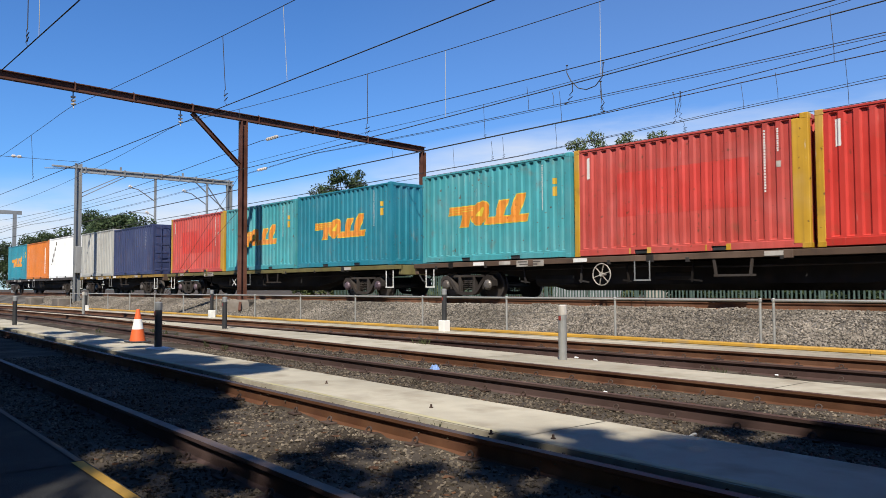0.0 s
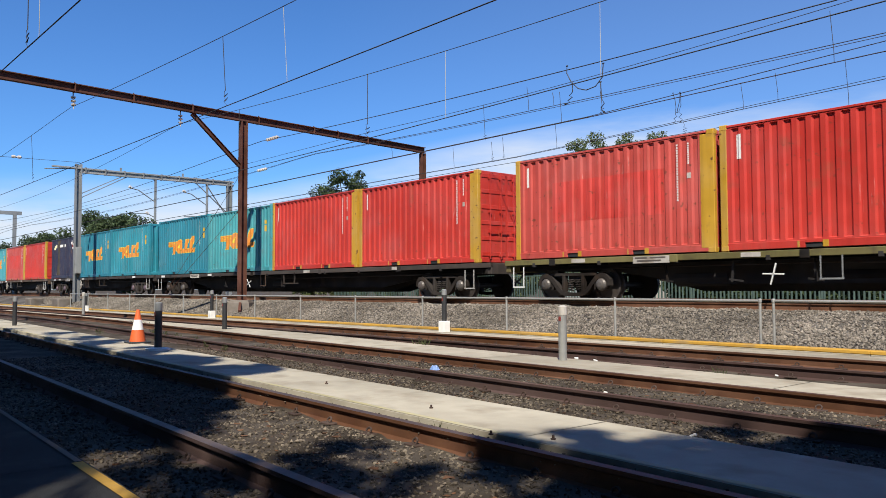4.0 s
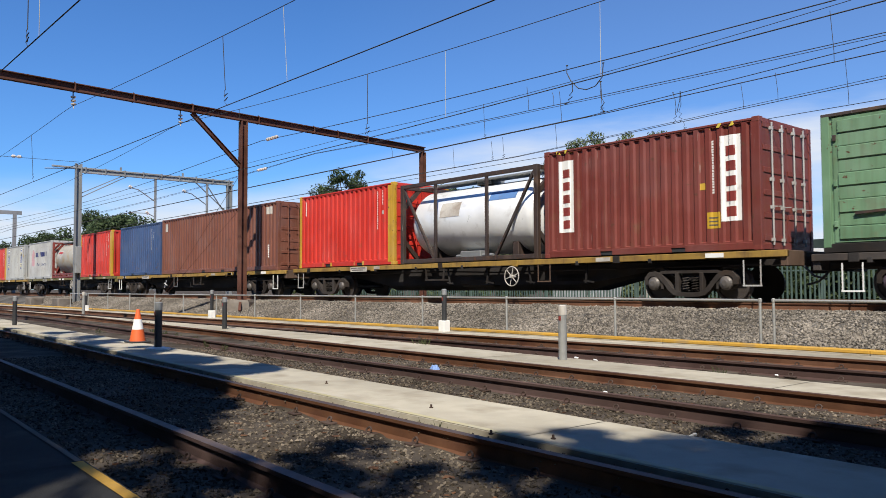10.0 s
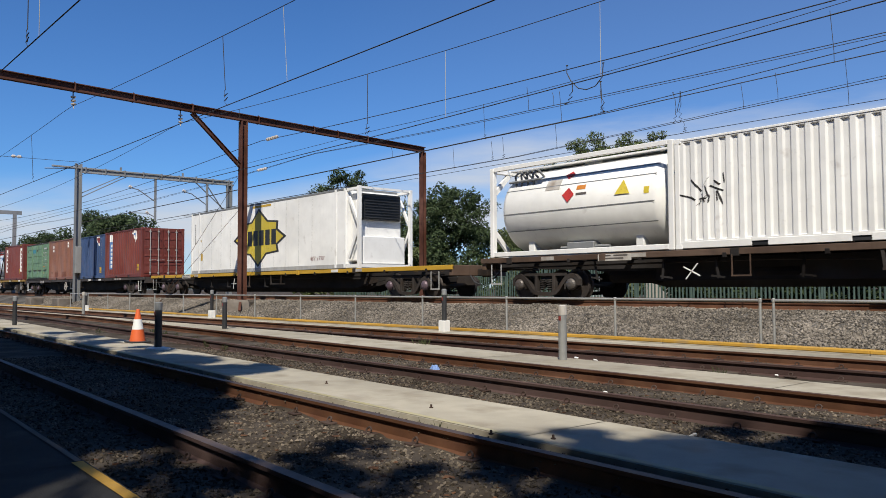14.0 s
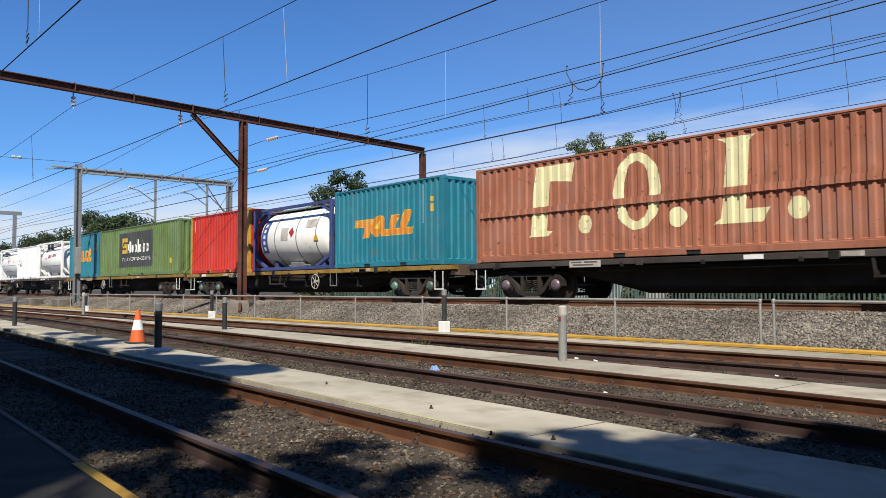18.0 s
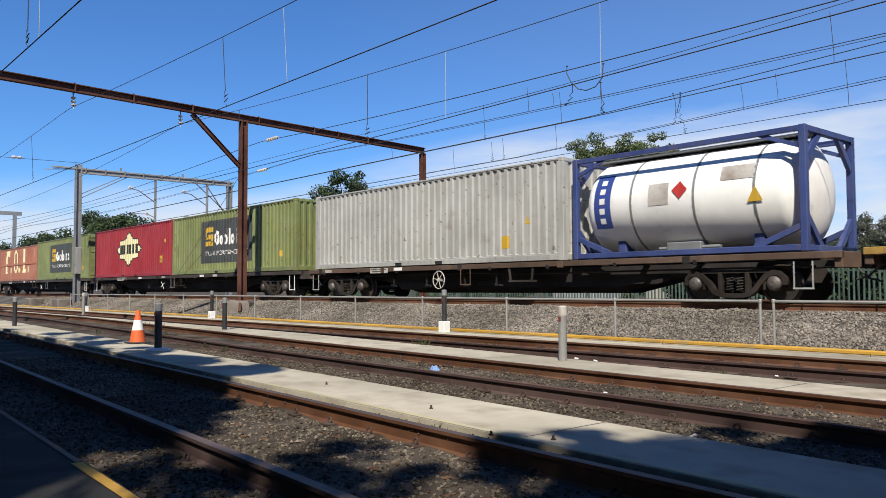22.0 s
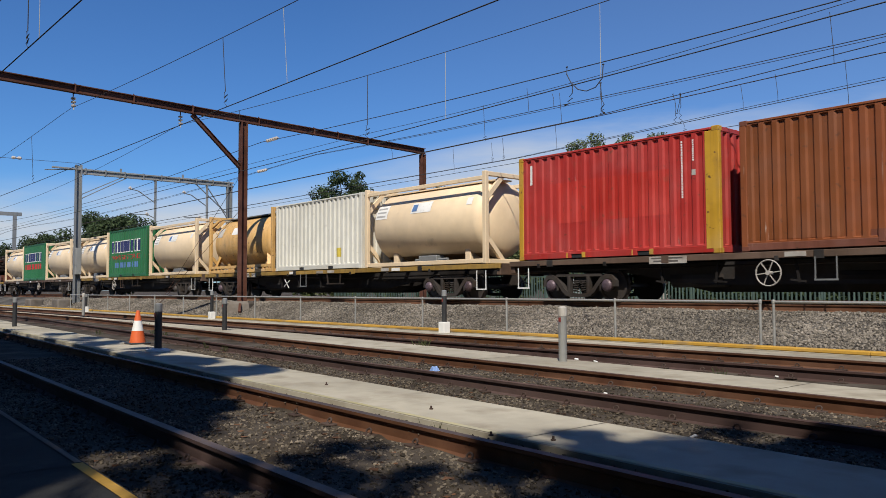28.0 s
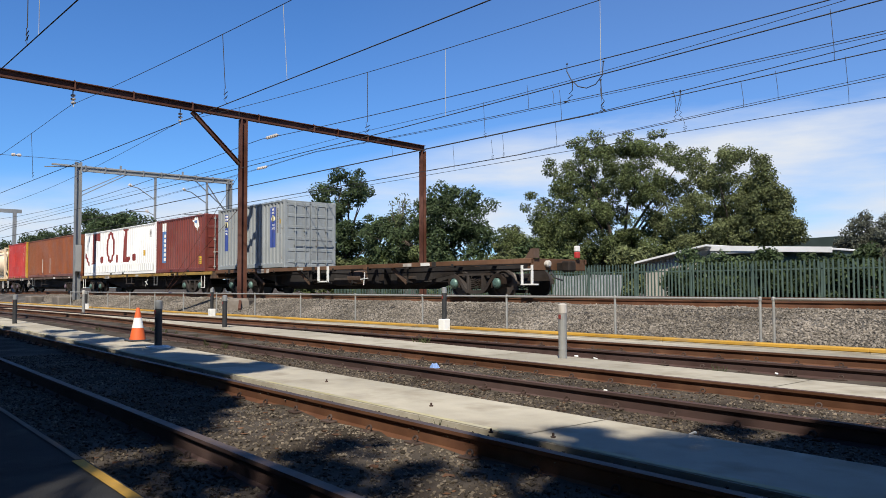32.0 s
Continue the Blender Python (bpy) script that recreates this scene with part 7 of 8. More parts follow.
for j, (load, deck, sill, cap, ws, bw, (a, b)) in enumerate(TRAIN):
    tail = j == len(TRAIN) - 1
    wagon(j, a, b, deck, sill, cap, ws, bw, "container flat wagon with %s on two bogies%s" % (SILL_WORDS[sill], ", half empty" if tail else ""), tail)
    for u, L, kind in load:
        if kind == "reefer":
            reefer(u, deck)
        elif kind == "side_doors":
            shed_box(u, deck)
        elif kind == "flat_rack":
            flat_rack(u, deck)
        elif kind.endswith("tank"):
            if kind == "rusty_tank":
                t, st = tank_container(u, deck, "frame_red", "tank_dirty", "stained grey tank in a rust-red open frame", "open", R=1.12)
                st(-2.1, -1.0, 2, 32, "label", "placard", "white placard with faded print")
                st(-2.0, -1.1, 20, 28, "sign_red", "placard_bar", "", 0.009)
                for k in range(3):
                    st(1.3, 2.3, 2 + 13 * k, 9 + 13 * k, "label", "marking_bar")
            elif kind == "silver_tank":
                t, st = tank_container(u, deck, "frame_dark", "silver", "polished silver tank in a dark lattice frame", "lattice", R=1.08)
                st(-1.2, -0.3, 5, 30, "label", "placard")
                st(0.9, 2.0, 25, 40, "sign_sky", "marking_bar")
            elif kind == "white_tank":
                t, st = tank_container(u, deck, "white_box", "tank_white", "white gas tank in a white frame with hazard diamonds", "rails", H=2.58, R=1.19)
                st(-0.35, 0.05, 3, 22, "sign_red", "hazard_diamond", "red hazard diamond", form="diamond")
                st(-0.45, -0.10, 36, 50, "sign_red", "hazard_diamond", form="diamond")
                st(-1.0, -0.5, 22, 38, "label", "placard")
                st(0.10, 0.40, 18, 24, "sign_orange", "small_sticker")
                st(0.10, 0.45, 11, 14, "ink", "marking_bar")
                st(1.35, 1.80, 6, 24, "sign_yellow", "hazard_triangle", "yellow warning triangle", form="triangle")
                st(2.2, 2.35, 4, 12, "sign_yellow", "small_sticker")
                for a in (42, 27, -6, -30):
                    st(-2.5, 2.5, a, a + 1.2, "grey_steel", "seam")
                for k in range(4):
                    put("pipe_loop", Shape().tube([(-2.2 + 0.22 * k, -0.95, 1.95), (-2.2 + 0.22 * k, -1.0, 2.3), (-2.05 + 0.22 * k, -0.95, 2.4), (-1.95 + 0.22 * k, -0.8, 2.2)], 0.035, 6).mesh("pipe_loop"), "grey_steel", t)
                put("top_pipe", Shape().tube([(-2.4, -1.02, 2.12), (-1.2, -1.02, 2.12)], 0.04, 6).mesh("top_pipe"), "grey_steel", t)
            elif kind == "gas_tank":
                t, st = tank_container(u, deck, "white_box", "tank_white", "white gas tank in a white frame with red name blocks", "rails", H=2.56, R=1.12)
                st(-0.75, -0.35, 8, 22, "sign_red", "name_block", "red slanted name block")
                st(-0.3, 0.1, 8, 22, "grey_light", "name_block")
                for k in range(3):
                    st(0.3 + 0.32 * k, 0.54 + 0.32 * k, 12, 24, "sign_maroon", "wordmark_bar")
                st(-1.4, -1.0, 5, 10, "sign_orange", "small_sticker")
                st(-2.6, 2.6, -22, -20, "grey_light", "seam")
                st(-2.6, 2.6, 38, 40, "grey_light", "seam")
                put("pipework", Shape().tube([(-1.9, -0.9, 1.9), (-1.2, -0.95, 2.2), (-0.2, -0.8, 2.25), (0.2, -0.5, 2.35)], 0.05, 8).box(-1.5, -1.35, -0.95, -0.8, 2.1, 2.5).box(-0.8, -0.65, -0.9, -0.75, 2.1, 2.55).mesh("pipework"), "black", t)
            elif kind == "blue_tank":
                t, st = tank_container(u, deck, "frame_blue", "tank_white", "cream-white banded tank in a dark blue frame", "corner", H=2.60, R=1.19)
                st(-2.35, -1.85, -28, 40, "sign_blue", "name_label", "upright blue name label")
                for k in range(5):
                    st(-2.18, -2.02, -22 + 12 * k, -15 + 12 * k, "sign_white", "wordmark_bar", "", 0.009)
                st(-0.75, -0.2, -5, 20, "label", "placard")
                st(-0.1, 0.3, 0, 20, "sign_red", "hazard_diamond", "red hazard diamond", form="diamond")
                st(1.1, 1.9, 15, 32, "label", "marking_bar")
                st(1.75, 2.1, -10, 6, "sign_gold", "hazard_triangle", form="triangle")
            elif kind == "gold_tank":
                t, st = tank_container(u, deck, "cream_gold", "cream_gold", "golden cream tank in a matching frame", "open", H=2.68, R=1.16)
                st(-2.3, -1.8, 15, 38, "label", "placard")
                st(-0.9, -0.1, 18, 36, "sign_white", "placard")
            else:
                t, st = tank_container(u, deck, "cream", "cream", "cream tank in a cream box frame with white placards", "rails", H=2.72, R=1.20)
                st(-2.45, -1.8, 12, 36, "sign_white", "placard", "white placard")
                for k in range(3):
                    st(-2.4, -1.9, 15 + 7 * k, 18 + 7 * k, "grey_light", "placard_print", "", 0.009)
                st(-0.55, 0.45, 16, 34, "sign_white", "placard")
                st(-0.5, -0.25, 19, 31, "sign_sky", "placard_emblem", "", 0.009)
                st(2.1, 2.35, 20, 32, "sign_white", "placard")
                st(-2.45, 2.45, -88, -58, "tank_grime", "grime_band", "brown grime along the belly of the tank", 0.004)
        else:
            o = container(count, u, L, kind, deck)
            if kind == "red_patch":
                s = Side(o, L, 0.16)
                s.rect(1.35, 4.75, 0.95, 2.02, "red_patch", "repainted_patch", "brighter repainted rectangle", 0.002)
        count += 1

# ---------------------------------------------------------------- trees


def leaf_cloud(clumps, leaves, size, seed, squash=0.8, shell=0.45):
    """Leaves as small bent diamonds, gathered in clumps (centre, radius)."""
    rng = np.random.RandomState(seed)
    c = np.array([k[0] for k in clumps], float)
    r = np.array([k[1] for k in clumps], float)
    w = r ** 2
    pick = rng.choice(len(clumps), leaves, p=w / w.sum())
    d = rng.normal(size=(leaves, 3))
    d /= np.linalg.norm(d, axis=1, keepdims=True)
    rad = r[pick] * (shell + (1 - shell) * rng.rand(leaves) ** 0.5) * (0.8 + 0.5 * rng.rand(leaves))
    p = c[pick] + d * rad[:, None] * np.array([1, 1, squash])
    nrm = d + 0.6 * rng.normal(size=(leaves, 3)) + np.array([0, 0, 0.5])
    nrm /= np.linalg.norm(nrm, axis=1, keepdims=True)
    a = np.cross(nrm, rng.normal(size=(leaves, 3)))
    a /= np.linalg.norm(a, axis=1, keepdims=True)
    b = np.cross(nrm, a)
    s = size * (0.6 + 0.8 * rng.rand(leaves, 1))
    fold = nrm * s * 0.22
    v = np.stack([p - a * s, p - b * s * 0.5 + fold, p + a * s, p + b * s * 0.5 + fold], 1).reshape(-1, 3)
    i = 4 * np.arange(leaves)[:, None]
    f = np.concatenate([i + np.array([0, 1, 2]), i + np.array([0, 2, 3])])
    return v, f


def crown_clumps(rng, blobs, per, small):
    """Clumps of foliage spread through a few large blobs (centre, radii)."""
    out = []
    for (cx, cy, cz), (rx, ry, rz) in blobs:
        for _ in range(per):
            d = Vector((rng.gauss(0, 1), rng.gauss(0, 1), rng.gauss(0, 1))).normalized()
            k = rng.uniform(0.45, 1.0)
            out.append(((cx + d.x * rx * k, cy + d.y * ry * k, cz + d.z * rz * k), small * rng.uniform(0.6, 1.25)))
    return out


def tree(name, label, base, blobs, per, small, leaves, size, mat, seed, trunk_r=0.22, fork=0.35, group="trees"):
    rng = random.Random(seed)
    ob = thing(name, label, "tree" if "tree" in name else "bush", group)
    clumps = crown_clumps(rng, blobs, per, small)
    b = Vector(base)
    top = sum((Vector(c) for c, _ in blobs), Vector()) / len(blobs)
    knee = b + (top - b) * fork
    sh = Shape()

    def limb(p, q, r0, r1, n=7, k=5):
        pts = [p + (q - p) * (i / k) + Vector((rng.uniform(-1, 1), rng.uniform(-1, 1), 0)) * 0.06 * (q - p).length * (0 < i < k) for i in range(k + 1)]
        o = len(sh.v)
        for i, c in enumerate(pts):
            r = r0 + (r1 - r0) * i / k
            for j in range(n):
                sh.v.append((c.x + r * math.cos(j * math.tau / n), c.y + r * math.sin(j * math.tau / n), c.z))
        for i in range(k):
            for j in range(n):
                sh.f.append((o + i * n + j, o + i * n + (j + 1) % n, o + (i + 1) * n + (j + 1) % n, o + (i + 1) * n + j))

    limb(b, knee, trunk_r, trunk_r * 0.75)
    for c, r in rng.sample(clumps, min(len(clumps), 26)):
        c = Vector(c)
        mid = knee + (c - knee) * 0.45 + Vector((0, 0, 0.12 * (c - knee).length))
        limb(knee, mid, trunk_r * 0.45, trunk_r * 0.25, 6, 3)
        limb(mid, c, trunk_r * 0.25, 0.02, 5, 3)
    put("trunk", sh.mesh("trunk", True), "bark", ob, "brown trunk with spreading limbs")
    v, f = leaf_cloud(clumps, leaves, size, seed)
    put("crown", mesh_of("crown", v.tolist(), f.tolist()), mat, ob)
    return ob


tree("broadleaf_tree", "large spreading green tree behind the palisade fence", (-29.5, 41, 0), [((-31.6, 41, 8.6), (3.6, 3.2, 2.5)), ((-27.6, 40.5, 8.2), (2.9, 3.0, 2.4)), ((-34.2, 41, 6.3), (3.4, 2.8, 2.2)),
     ((-29.5, 40.0, 5.2), (4.6, 3.0, 2.4)), ((-36.6, 40.5, 4.3), (2.4, 2.4, 1.5)), ((-33.0, 40.2, 3.2), (4.0, 2.4, 1.6)), ((-27.0, 40.2, 3.2), (3.6, 2.4, 1.6))], 62, 0.50, 105000, 0.078, "leaf", 21, 0.35)
tree("broadleaf_tree", "round-topped green tree beside a larger one", (-22.5, 41, 0), [((-22.7, 41, 7.2), (2.8, 2.8, 2.0)), ((-20.6, 40.8, 5.6), (1.5, 2.2, 1.7)), ((-24.2, 40.5, 5.2), (2.8, 2.6, 2.2)), ((-21.2, 40.5, 3.9), (2.2, 2.2, 1.2)), ((-23.6, 40.2, 3.0), (2.6, 2.2, 1.4)),
     ((-19.5, 40.6, 4.1), (0.9, 1.4, 0.7))], 62, 0.46, 74000, 0.078, "leaf_olive", 22, 0.28)
tree("broadleaf_tree", "dark green tree beyond the rear portal post", (-49.0, 33, 0), [((-49.4, 33, 7.6), (2.8, 2.6, 2.6)), ((-50.5, 33, 4.8), (3.2, 2.6, 2.6)), ((-47.4, 32.5, 3.4), (3.4, 2.6, 2.6))],
     42, 0.58, 24000, 0.11, "leaf_dark", 23, 0.26)
tree("broadleaf_tree", "dense dark green tree behind the tracks", (-38.5, 33, 0), [((-37.2, 33, 5.9), (3.0, 2.6, 1.9)), ((-39.4, 32.5, 4.0), (3.8, 2.6, 2.4)), ((-36.0, 32.5, 3.2), (2.6, 2.2, 2.2)), ((-42.5, 32.5, 4.2), (2.6, 2.2, 2.0))],
     42, 0.55, 28000, 0.105, "leaf_dark", 24, 0.24)
tree("bare_tree", "thin half-bare tree with twiggy branches", (-41.5, 32.0, 0), [((-41.2, 32, 6.2), (1.4, 1.2, 1.5))], 40, 0.22, 260, 0.10, "leaf_olive", 25, 0.07, 0.5)
for i, (x, y, r, m) in enumerate(((-52.5, 31, 1.5, "leaf"), (-45.0, 31, 1.3, "leaf"), (-34.5, 31.5, 1.4, "leaf_dark"), (-31.5, 32, 1.3, "leaf_olive"), (-29.0, 33, 1.2, "leaf"), (-48.5, 30.9, 1.3, "leaf_olive"), (-42.0, 31.2, 1.4, "leaf"),
                                     (-37.8, 31.0, 1.5, "leaf"), (-33.2, 34.5, 1.6, "leaf_dark"), (-26.5, 36.5, 1.3, "leaf_olive"))):
    tree("leafy_bush", "leafy green bush along the fence line", (x, y + 0.6, 0), [((x, y + 0.6, 1.6 + 0.2 * r), (1.7, 1.1, 1.5 * r / 1.3))], 26, 0.5, 2600, 0.13, m, 40 + i, 0.07, 0.3, "bushes")
for i, (x, y, r, m) in enumerate(((-19.3, 31.6, 1.55, "leaf_dark"), (-17.6, 31.8, 1.62, "leaf_dark"), (-15.9, 31.6, 1.58, "leaf_dark"), (-14.2, 31.9, 1.55, "leaf_dark"), (-12.4, 31.7, 1.60, "leaf_dark"), (-10.6, 31.6, 1.58, "leaf_dark"), (-8.8, 31.7, 1.5, "leaf_dark"), (-7.0, 31.7, 1.4, "leaf_dark"))):
    tree("leafy_bush", "dense dark green bush behind the palisade fence", (x, y, 0), [((x, y, 0.75 * r), (1.5, 0.9, 0.85 * r))], 30, 0.42, 5200, 0.10, m, 140 + i, 0.06, 0.3, "bushes")
tree("conifer_shrub_tree", "feathery grey-green shrub tree by the sheds", (-15.6, 44, 0), [((-17.2, 44, 2.4), (1.5, 1.6, 1.5)), ((-16.3, 44, 3.4), (1.5, 1.6, 1.7)), ((-14.0, 44, 3.0), (1.8, 1.8, 2.0)), ((-11.5, 44, 3.2), (2.2, 1.8, 2.2))], 60, 0.36, 26000, 0.075, "leaf_grey", 31, 0.12, 0.3)
tree("broadleaf_tree", "pale green tree glimpsed far behind the others", (-60.0, 62, 0), [((-60, 62, 5.4), (2.4, 2.2, 2.8))], 30, 0.7, 3000, 0.2, "leaf_olive", 33, 0.2)
for i, (x, y, h, w) in enumerate(((-117, 34, 12.0, 5.5), (-105, 36, 11.6, 6.0), (-98, 33, 10.4, 4.5), (-150, 37, 11.5, 5.0), (-164, 36, 9.6, 6.0), (-128, 36, 8.6, 5.0))):
    tree("distant_tree", "distant dark green tree beyond the line", (x, y, 0), [((x, y, h * 0.70), (w, w * 0.8, h * 0.28)), ((x + w * 0.3, y, h * 0.42), (w, w * 0.8, h * 0.3))], 34, 1.1, 12000, 0.20, "leaf_dark", 60 + i, 0.35, 0.3, "distant trees")
# tall trees beside and behind the platform; each is given by the patches of ground that its crown shades


def shade_tree(label, base, patches, per, small, leaves, size, seed, trunk_r=0.28, height=12.0, foliage="leaf"):
    k = height / SUN.z
    blobs = [((gx + SUN.x * k, gy + SUN.y * k, height), (rx, ry, min(1.8, 0.5 + 0.5 * ry))) for gx, gy, rx, ry in patches]
    tree("shade_tree", label, base, blobs, per, small, leaves, size, foliage, seed, trunk_r, 0.6, "shade trees")


shade_tree("tall leafy tree over the platform that shades the sidings", (-3.5, -6.5, 0), [(-9.0, 2.9, 1.9, 1.0), (-7.6, 2.1, 1.5, 0.9), (-11.2, 3.6, 2.2, 1.1), (-8.2, 1.1, 2.8, 0.8), (-12.5, 1.0, 3.0, 1.8)], 70, 0.44, 54000, 0.17, 71)
shade_tree("tall leafy tree beside the platform that shades the sidings", (-13.0, -7.0, 0), [(-14.5, 3.3, 2.6, 0.95), (-18.5, 3.4, 2.8, 1.0), (-23.0, 3.6, 3.4, 1.1), (-17.0, 1.6, 3.5, 1.5), (-23.0, 1.4, 4.0, 1.8)], 70, 0.46, 54000, 0.18, 72)
shade_tree("tall leafy tree farther along the platform", (-25.0, -7.5, 0), [(-29.5, 3.8, 4.2, 1.5), (-38.0, 4.0, 5.0, 2.0), (-33.0, 0.6, 7.0, 2.2)], 60, 0.75, 34000, 0.24, 73)
shade_tree("tall leafy tree behind the platform that shades the walkway", (6.5, -4.0, 0), [(-1.3, 4.5, 1.2, 0.8), (-1.2, 5.5, 1.3, 0.6), (-1.75, 3.45, 1.2, 0.5), (-1.3, 2.6, 1.3, 0.8), (1.8, 3.6, 2.2, 2.2), (2.4, 7.0, 2.6, 1.8)], 70, 0.32, 56000, 0.14, 74, 0.28, 6.5, "leaf_dark")
shade_tree("slender tree with sparse leaves beside the platform", (4.6, -4.8, 0), [(-3.15, 4.10, 0.7, 0.30), (-2.95, 4.45, 0.6, 0.22), (-3.0, 5.5, 0.9, 0.3), (-2.6, 4.6, 0.6, 0.35), (-3.62, 3.66, 0.16, 0.14), (-2.75, 3.5, 0.3, 0.2)], 14, 0.16, 2500, 0.10, 75, 0.10)
shade_tree("slender leafy tree that throws dappled shade on the ground", (2.6, -5.2, 0), [(-4.35, 2.95, 0.75, 0.36), (-3.7, 2.6, 0.6, 0.36), (-4.9, 2.05, 0.9, 0.22), (-4.0, 1.9, 0.7, 0.25)], 15, 0.15, 1500, 0.10, 76, 0.09)
shade_tree("leafy tree close behind the platform edge", (1.5, -9.0, 0), [(-6.6, 1.3, 0.9, 0.40), (-5.45, 1.05, 0.6, 0.28), (-4.7, 0.95, 0.6, 0.20), (-5.7, 0.5, 1.4, 0.4), (-3.0, 0.2, 2.2, 0.8), (-2.6, -1.4, 2.6, 1.2)], 40, 0.22, 19000, 0.13, 77, 0.2)
shade_tree("thin-leaved tree leaning towards the sidings", (-5.0, -4.5, 0), [(-9.2, 4.55, 0.8, 0.25), (-9.3, 4.95, 0.6, 0.10), (-11.3, 4.7, 0.8, 0.14), (-13.4, 5.0, 0.9, 0.20), (-15.9, 5.1, 0.5, 0.30), (-17.6, 5.3, 0.5, 0.3), (-20.0, 5.5, 0.7, 0.25)], 10, 0.19, 3600, 0.11, 78, 0.10)
# unseen row of trees, added to cut the sky light on platform and sidings
for i, (x, y, h, w) in enumerate(((-46, -15, 18, 6), (-36, -16, 19, 6.5), (-26, -15.5, 18, 6.5), (-16, -16, 19.5, 6.5), (-6, -15.5, 18.5, 6), (4, -16, 19, 6.5), (14, -13.5, 17, 6), (20, -5, 15, 6), (24, 6, 13, 5.5))):
    tree("sky_block_tree", "unseen dense tree added behind the platform to block sky light", (x, y, 0), [((x, y, h * 0.72), (w, 3.0, h * 0.27)), ((x, y, h * 0.36), (w, 3.0, h * 0.3))], 34, 1.5, 9000, 0.5, "leaf_dark", 90 + i, 0.35, 0.3, "tall trees")

# ---------------------------------------------------------------- sheds and hills
shed = thing("low_shed", "low beige shed with a pale skillion roof behind the fence", "shed")
put("wall", Shape().prism([(-23.5, 0), (-20.6, 0), (-20.6, 2.86), (-23.5, 2.28)], 34.0, 38.0).mesh("wall"), "shed_wall", shed)
for i in range(11):
    x = -23.45 + 0.26 * i
    put("cladding_rib", Shape().box(x, x + 0.05, 33.97, 33.995, 0.05, 2.2 + 0.2 * (x + 23.5)).mesh("cladding_rib"), "shed_wall", shed)
put("roof", Shape().prism([(-23.9, 2.24), (-19.9, 2.97), (-19.9, 3.06), (-23.9, 2.33)], 33.6, 38.4).mesh("roof"), "shed_roof", shed)
shed = thing("long_shed", "long low shed with a white roof edge behind the fence", "shed")
put("wall", Shape().box(-19.7, -14.43, 34.6, 37.8, 0, 2.6).mesh("wall"), "palisade", shed, "dark green shed wall")
put("roof", Shape().box(-20.0, -14.35, 34.2, 38.0, 2.60, 2.70, 0.02).mesh("roof"), "shed_roof", shed)
put("fascia", Shape().prism([(-20.05, 2.78), (-14.35, 2.50), (-14.35, 2.74), (-20.05, 3.02)], 34.15, 34.19).mesh("fascia"), "shed_roof", shed, "white roof fascia")
for x0, z0, tilt in ((-27.9, 0.0, 0.10), (-26.6, 0.0, -0.06), (-25.5, 0.0, 0.08), (-24.5, 0.0, 0.02)):
    sheet_thing = thing("metal_sheet", "pale grey corrugated metal sheet leaning behind the fence", "metal sheet", "leaning sheets", at=pose(x0, 32.3, z0, -12, math.degrees(tilt), 0))
    put("panel", Shape().box(-0.55, 0.55, -0.01, 0.01, 0.0, 1.72).mesh("panel"), "sheet_metal", sheet_thing)
    for k in range(5):
        put("panel_rib", cached("shrib", lambda: Shape().box(-0.03, 0.03, -0.04, -0.012, 0.0, 1.72).mesh("panel_rib")), "sheet_metal", sheet_thing, at=(-0.48 + 0.24 * k, 0, 0))
ridge = [(-1500 + 40 * i, 1500) for i in range(60)]
sh = Shape()
sh.add([(x, y, z) for x, y in ridge for z in (-5, 90 + 7 * hump(x, 0, 0.006) + 5 * hump(x, 0, 0.03))], [(2 * i, 2 * i + 2, 2 * i + 3, 2 * i + 1) for i in range(len(ridge) - 1)])
tagged(put("backdrop_hills", sh.mesh("hills"), "hill"), "low wooded hills on the horizon", "hills", kind="structure")

# ---------------------------------------------------------------- small things in the yard
SLAB = 0.135


def bollard(x, y, z, h, mat, base, label):
    ob = thing("bollard", label, "bollard", "bollards", at=(x, y, z))
    put("post", Shape().lathe([(0, 0.060), (h - 0.05, 0.060), (h, 0.045)], 16).mesh("post"), mat, ob)
    put("cap", Shape().lathe([(h - 0.12, 0.063), (h + 0.004, 0.063), (h + 0.02, 0.035)], 16).mesh("cap"), "grey_steel" if mat == "black" else "label", ob, "worn grey top")
    put("reflector", Shape().box(-0.018, 0.018, -0.066, -0.05, h * 0.74, h * 0.82).mesh("reflector"), "sign_maroon", ob, "small red reflector")
    if base == "disc":
        put("base", Shape().lathe([(0, 0.20), (0.025, 0.20), (0.045, 0.10)], 20).mesh("base"), "white", ob, "round white base")
    elif base == "block":
        put("base", Shape().box(-0.105, 0.105, -0.10, 0.10, -0.05, 0.26, 0.012).mesh("base"), "white", ob, "white painted concrete block")
    return ob


bollard(-7.42, 8.69, 0.115, 0.76, "galv", "", "plain galvanised steel bollard on the concrete strip")
bollard(-13.15, 5.09, SLAB, 0.775, "black", "disc", "black flexible bollard on a round white base")
bollard(-19.07, 9.10, 0.115, 0.80, "black", "", "black flexible bollard with a pale top")
bollard(-14.37, 12.50, 0.10, 1.00, "black", "block", "black bollard set in a white concrete block")
bollard(-27.2, 12.48, 0.10, 0.98, "black", "block", "black bollard set in a white concrete block by the kerb")
bollard(-25.0, 5.55, SLAB, 0.80, "black", "", "black bollard at the shaded end of the walkway")
bollard(-40.8, 12.2, 0.10, 0.85, "black", "block", "black bollard far along the kerb")
bollard(-33.6, 9.95, 0.115, 0.90, "galv", "", "grey bollard far along the strip")

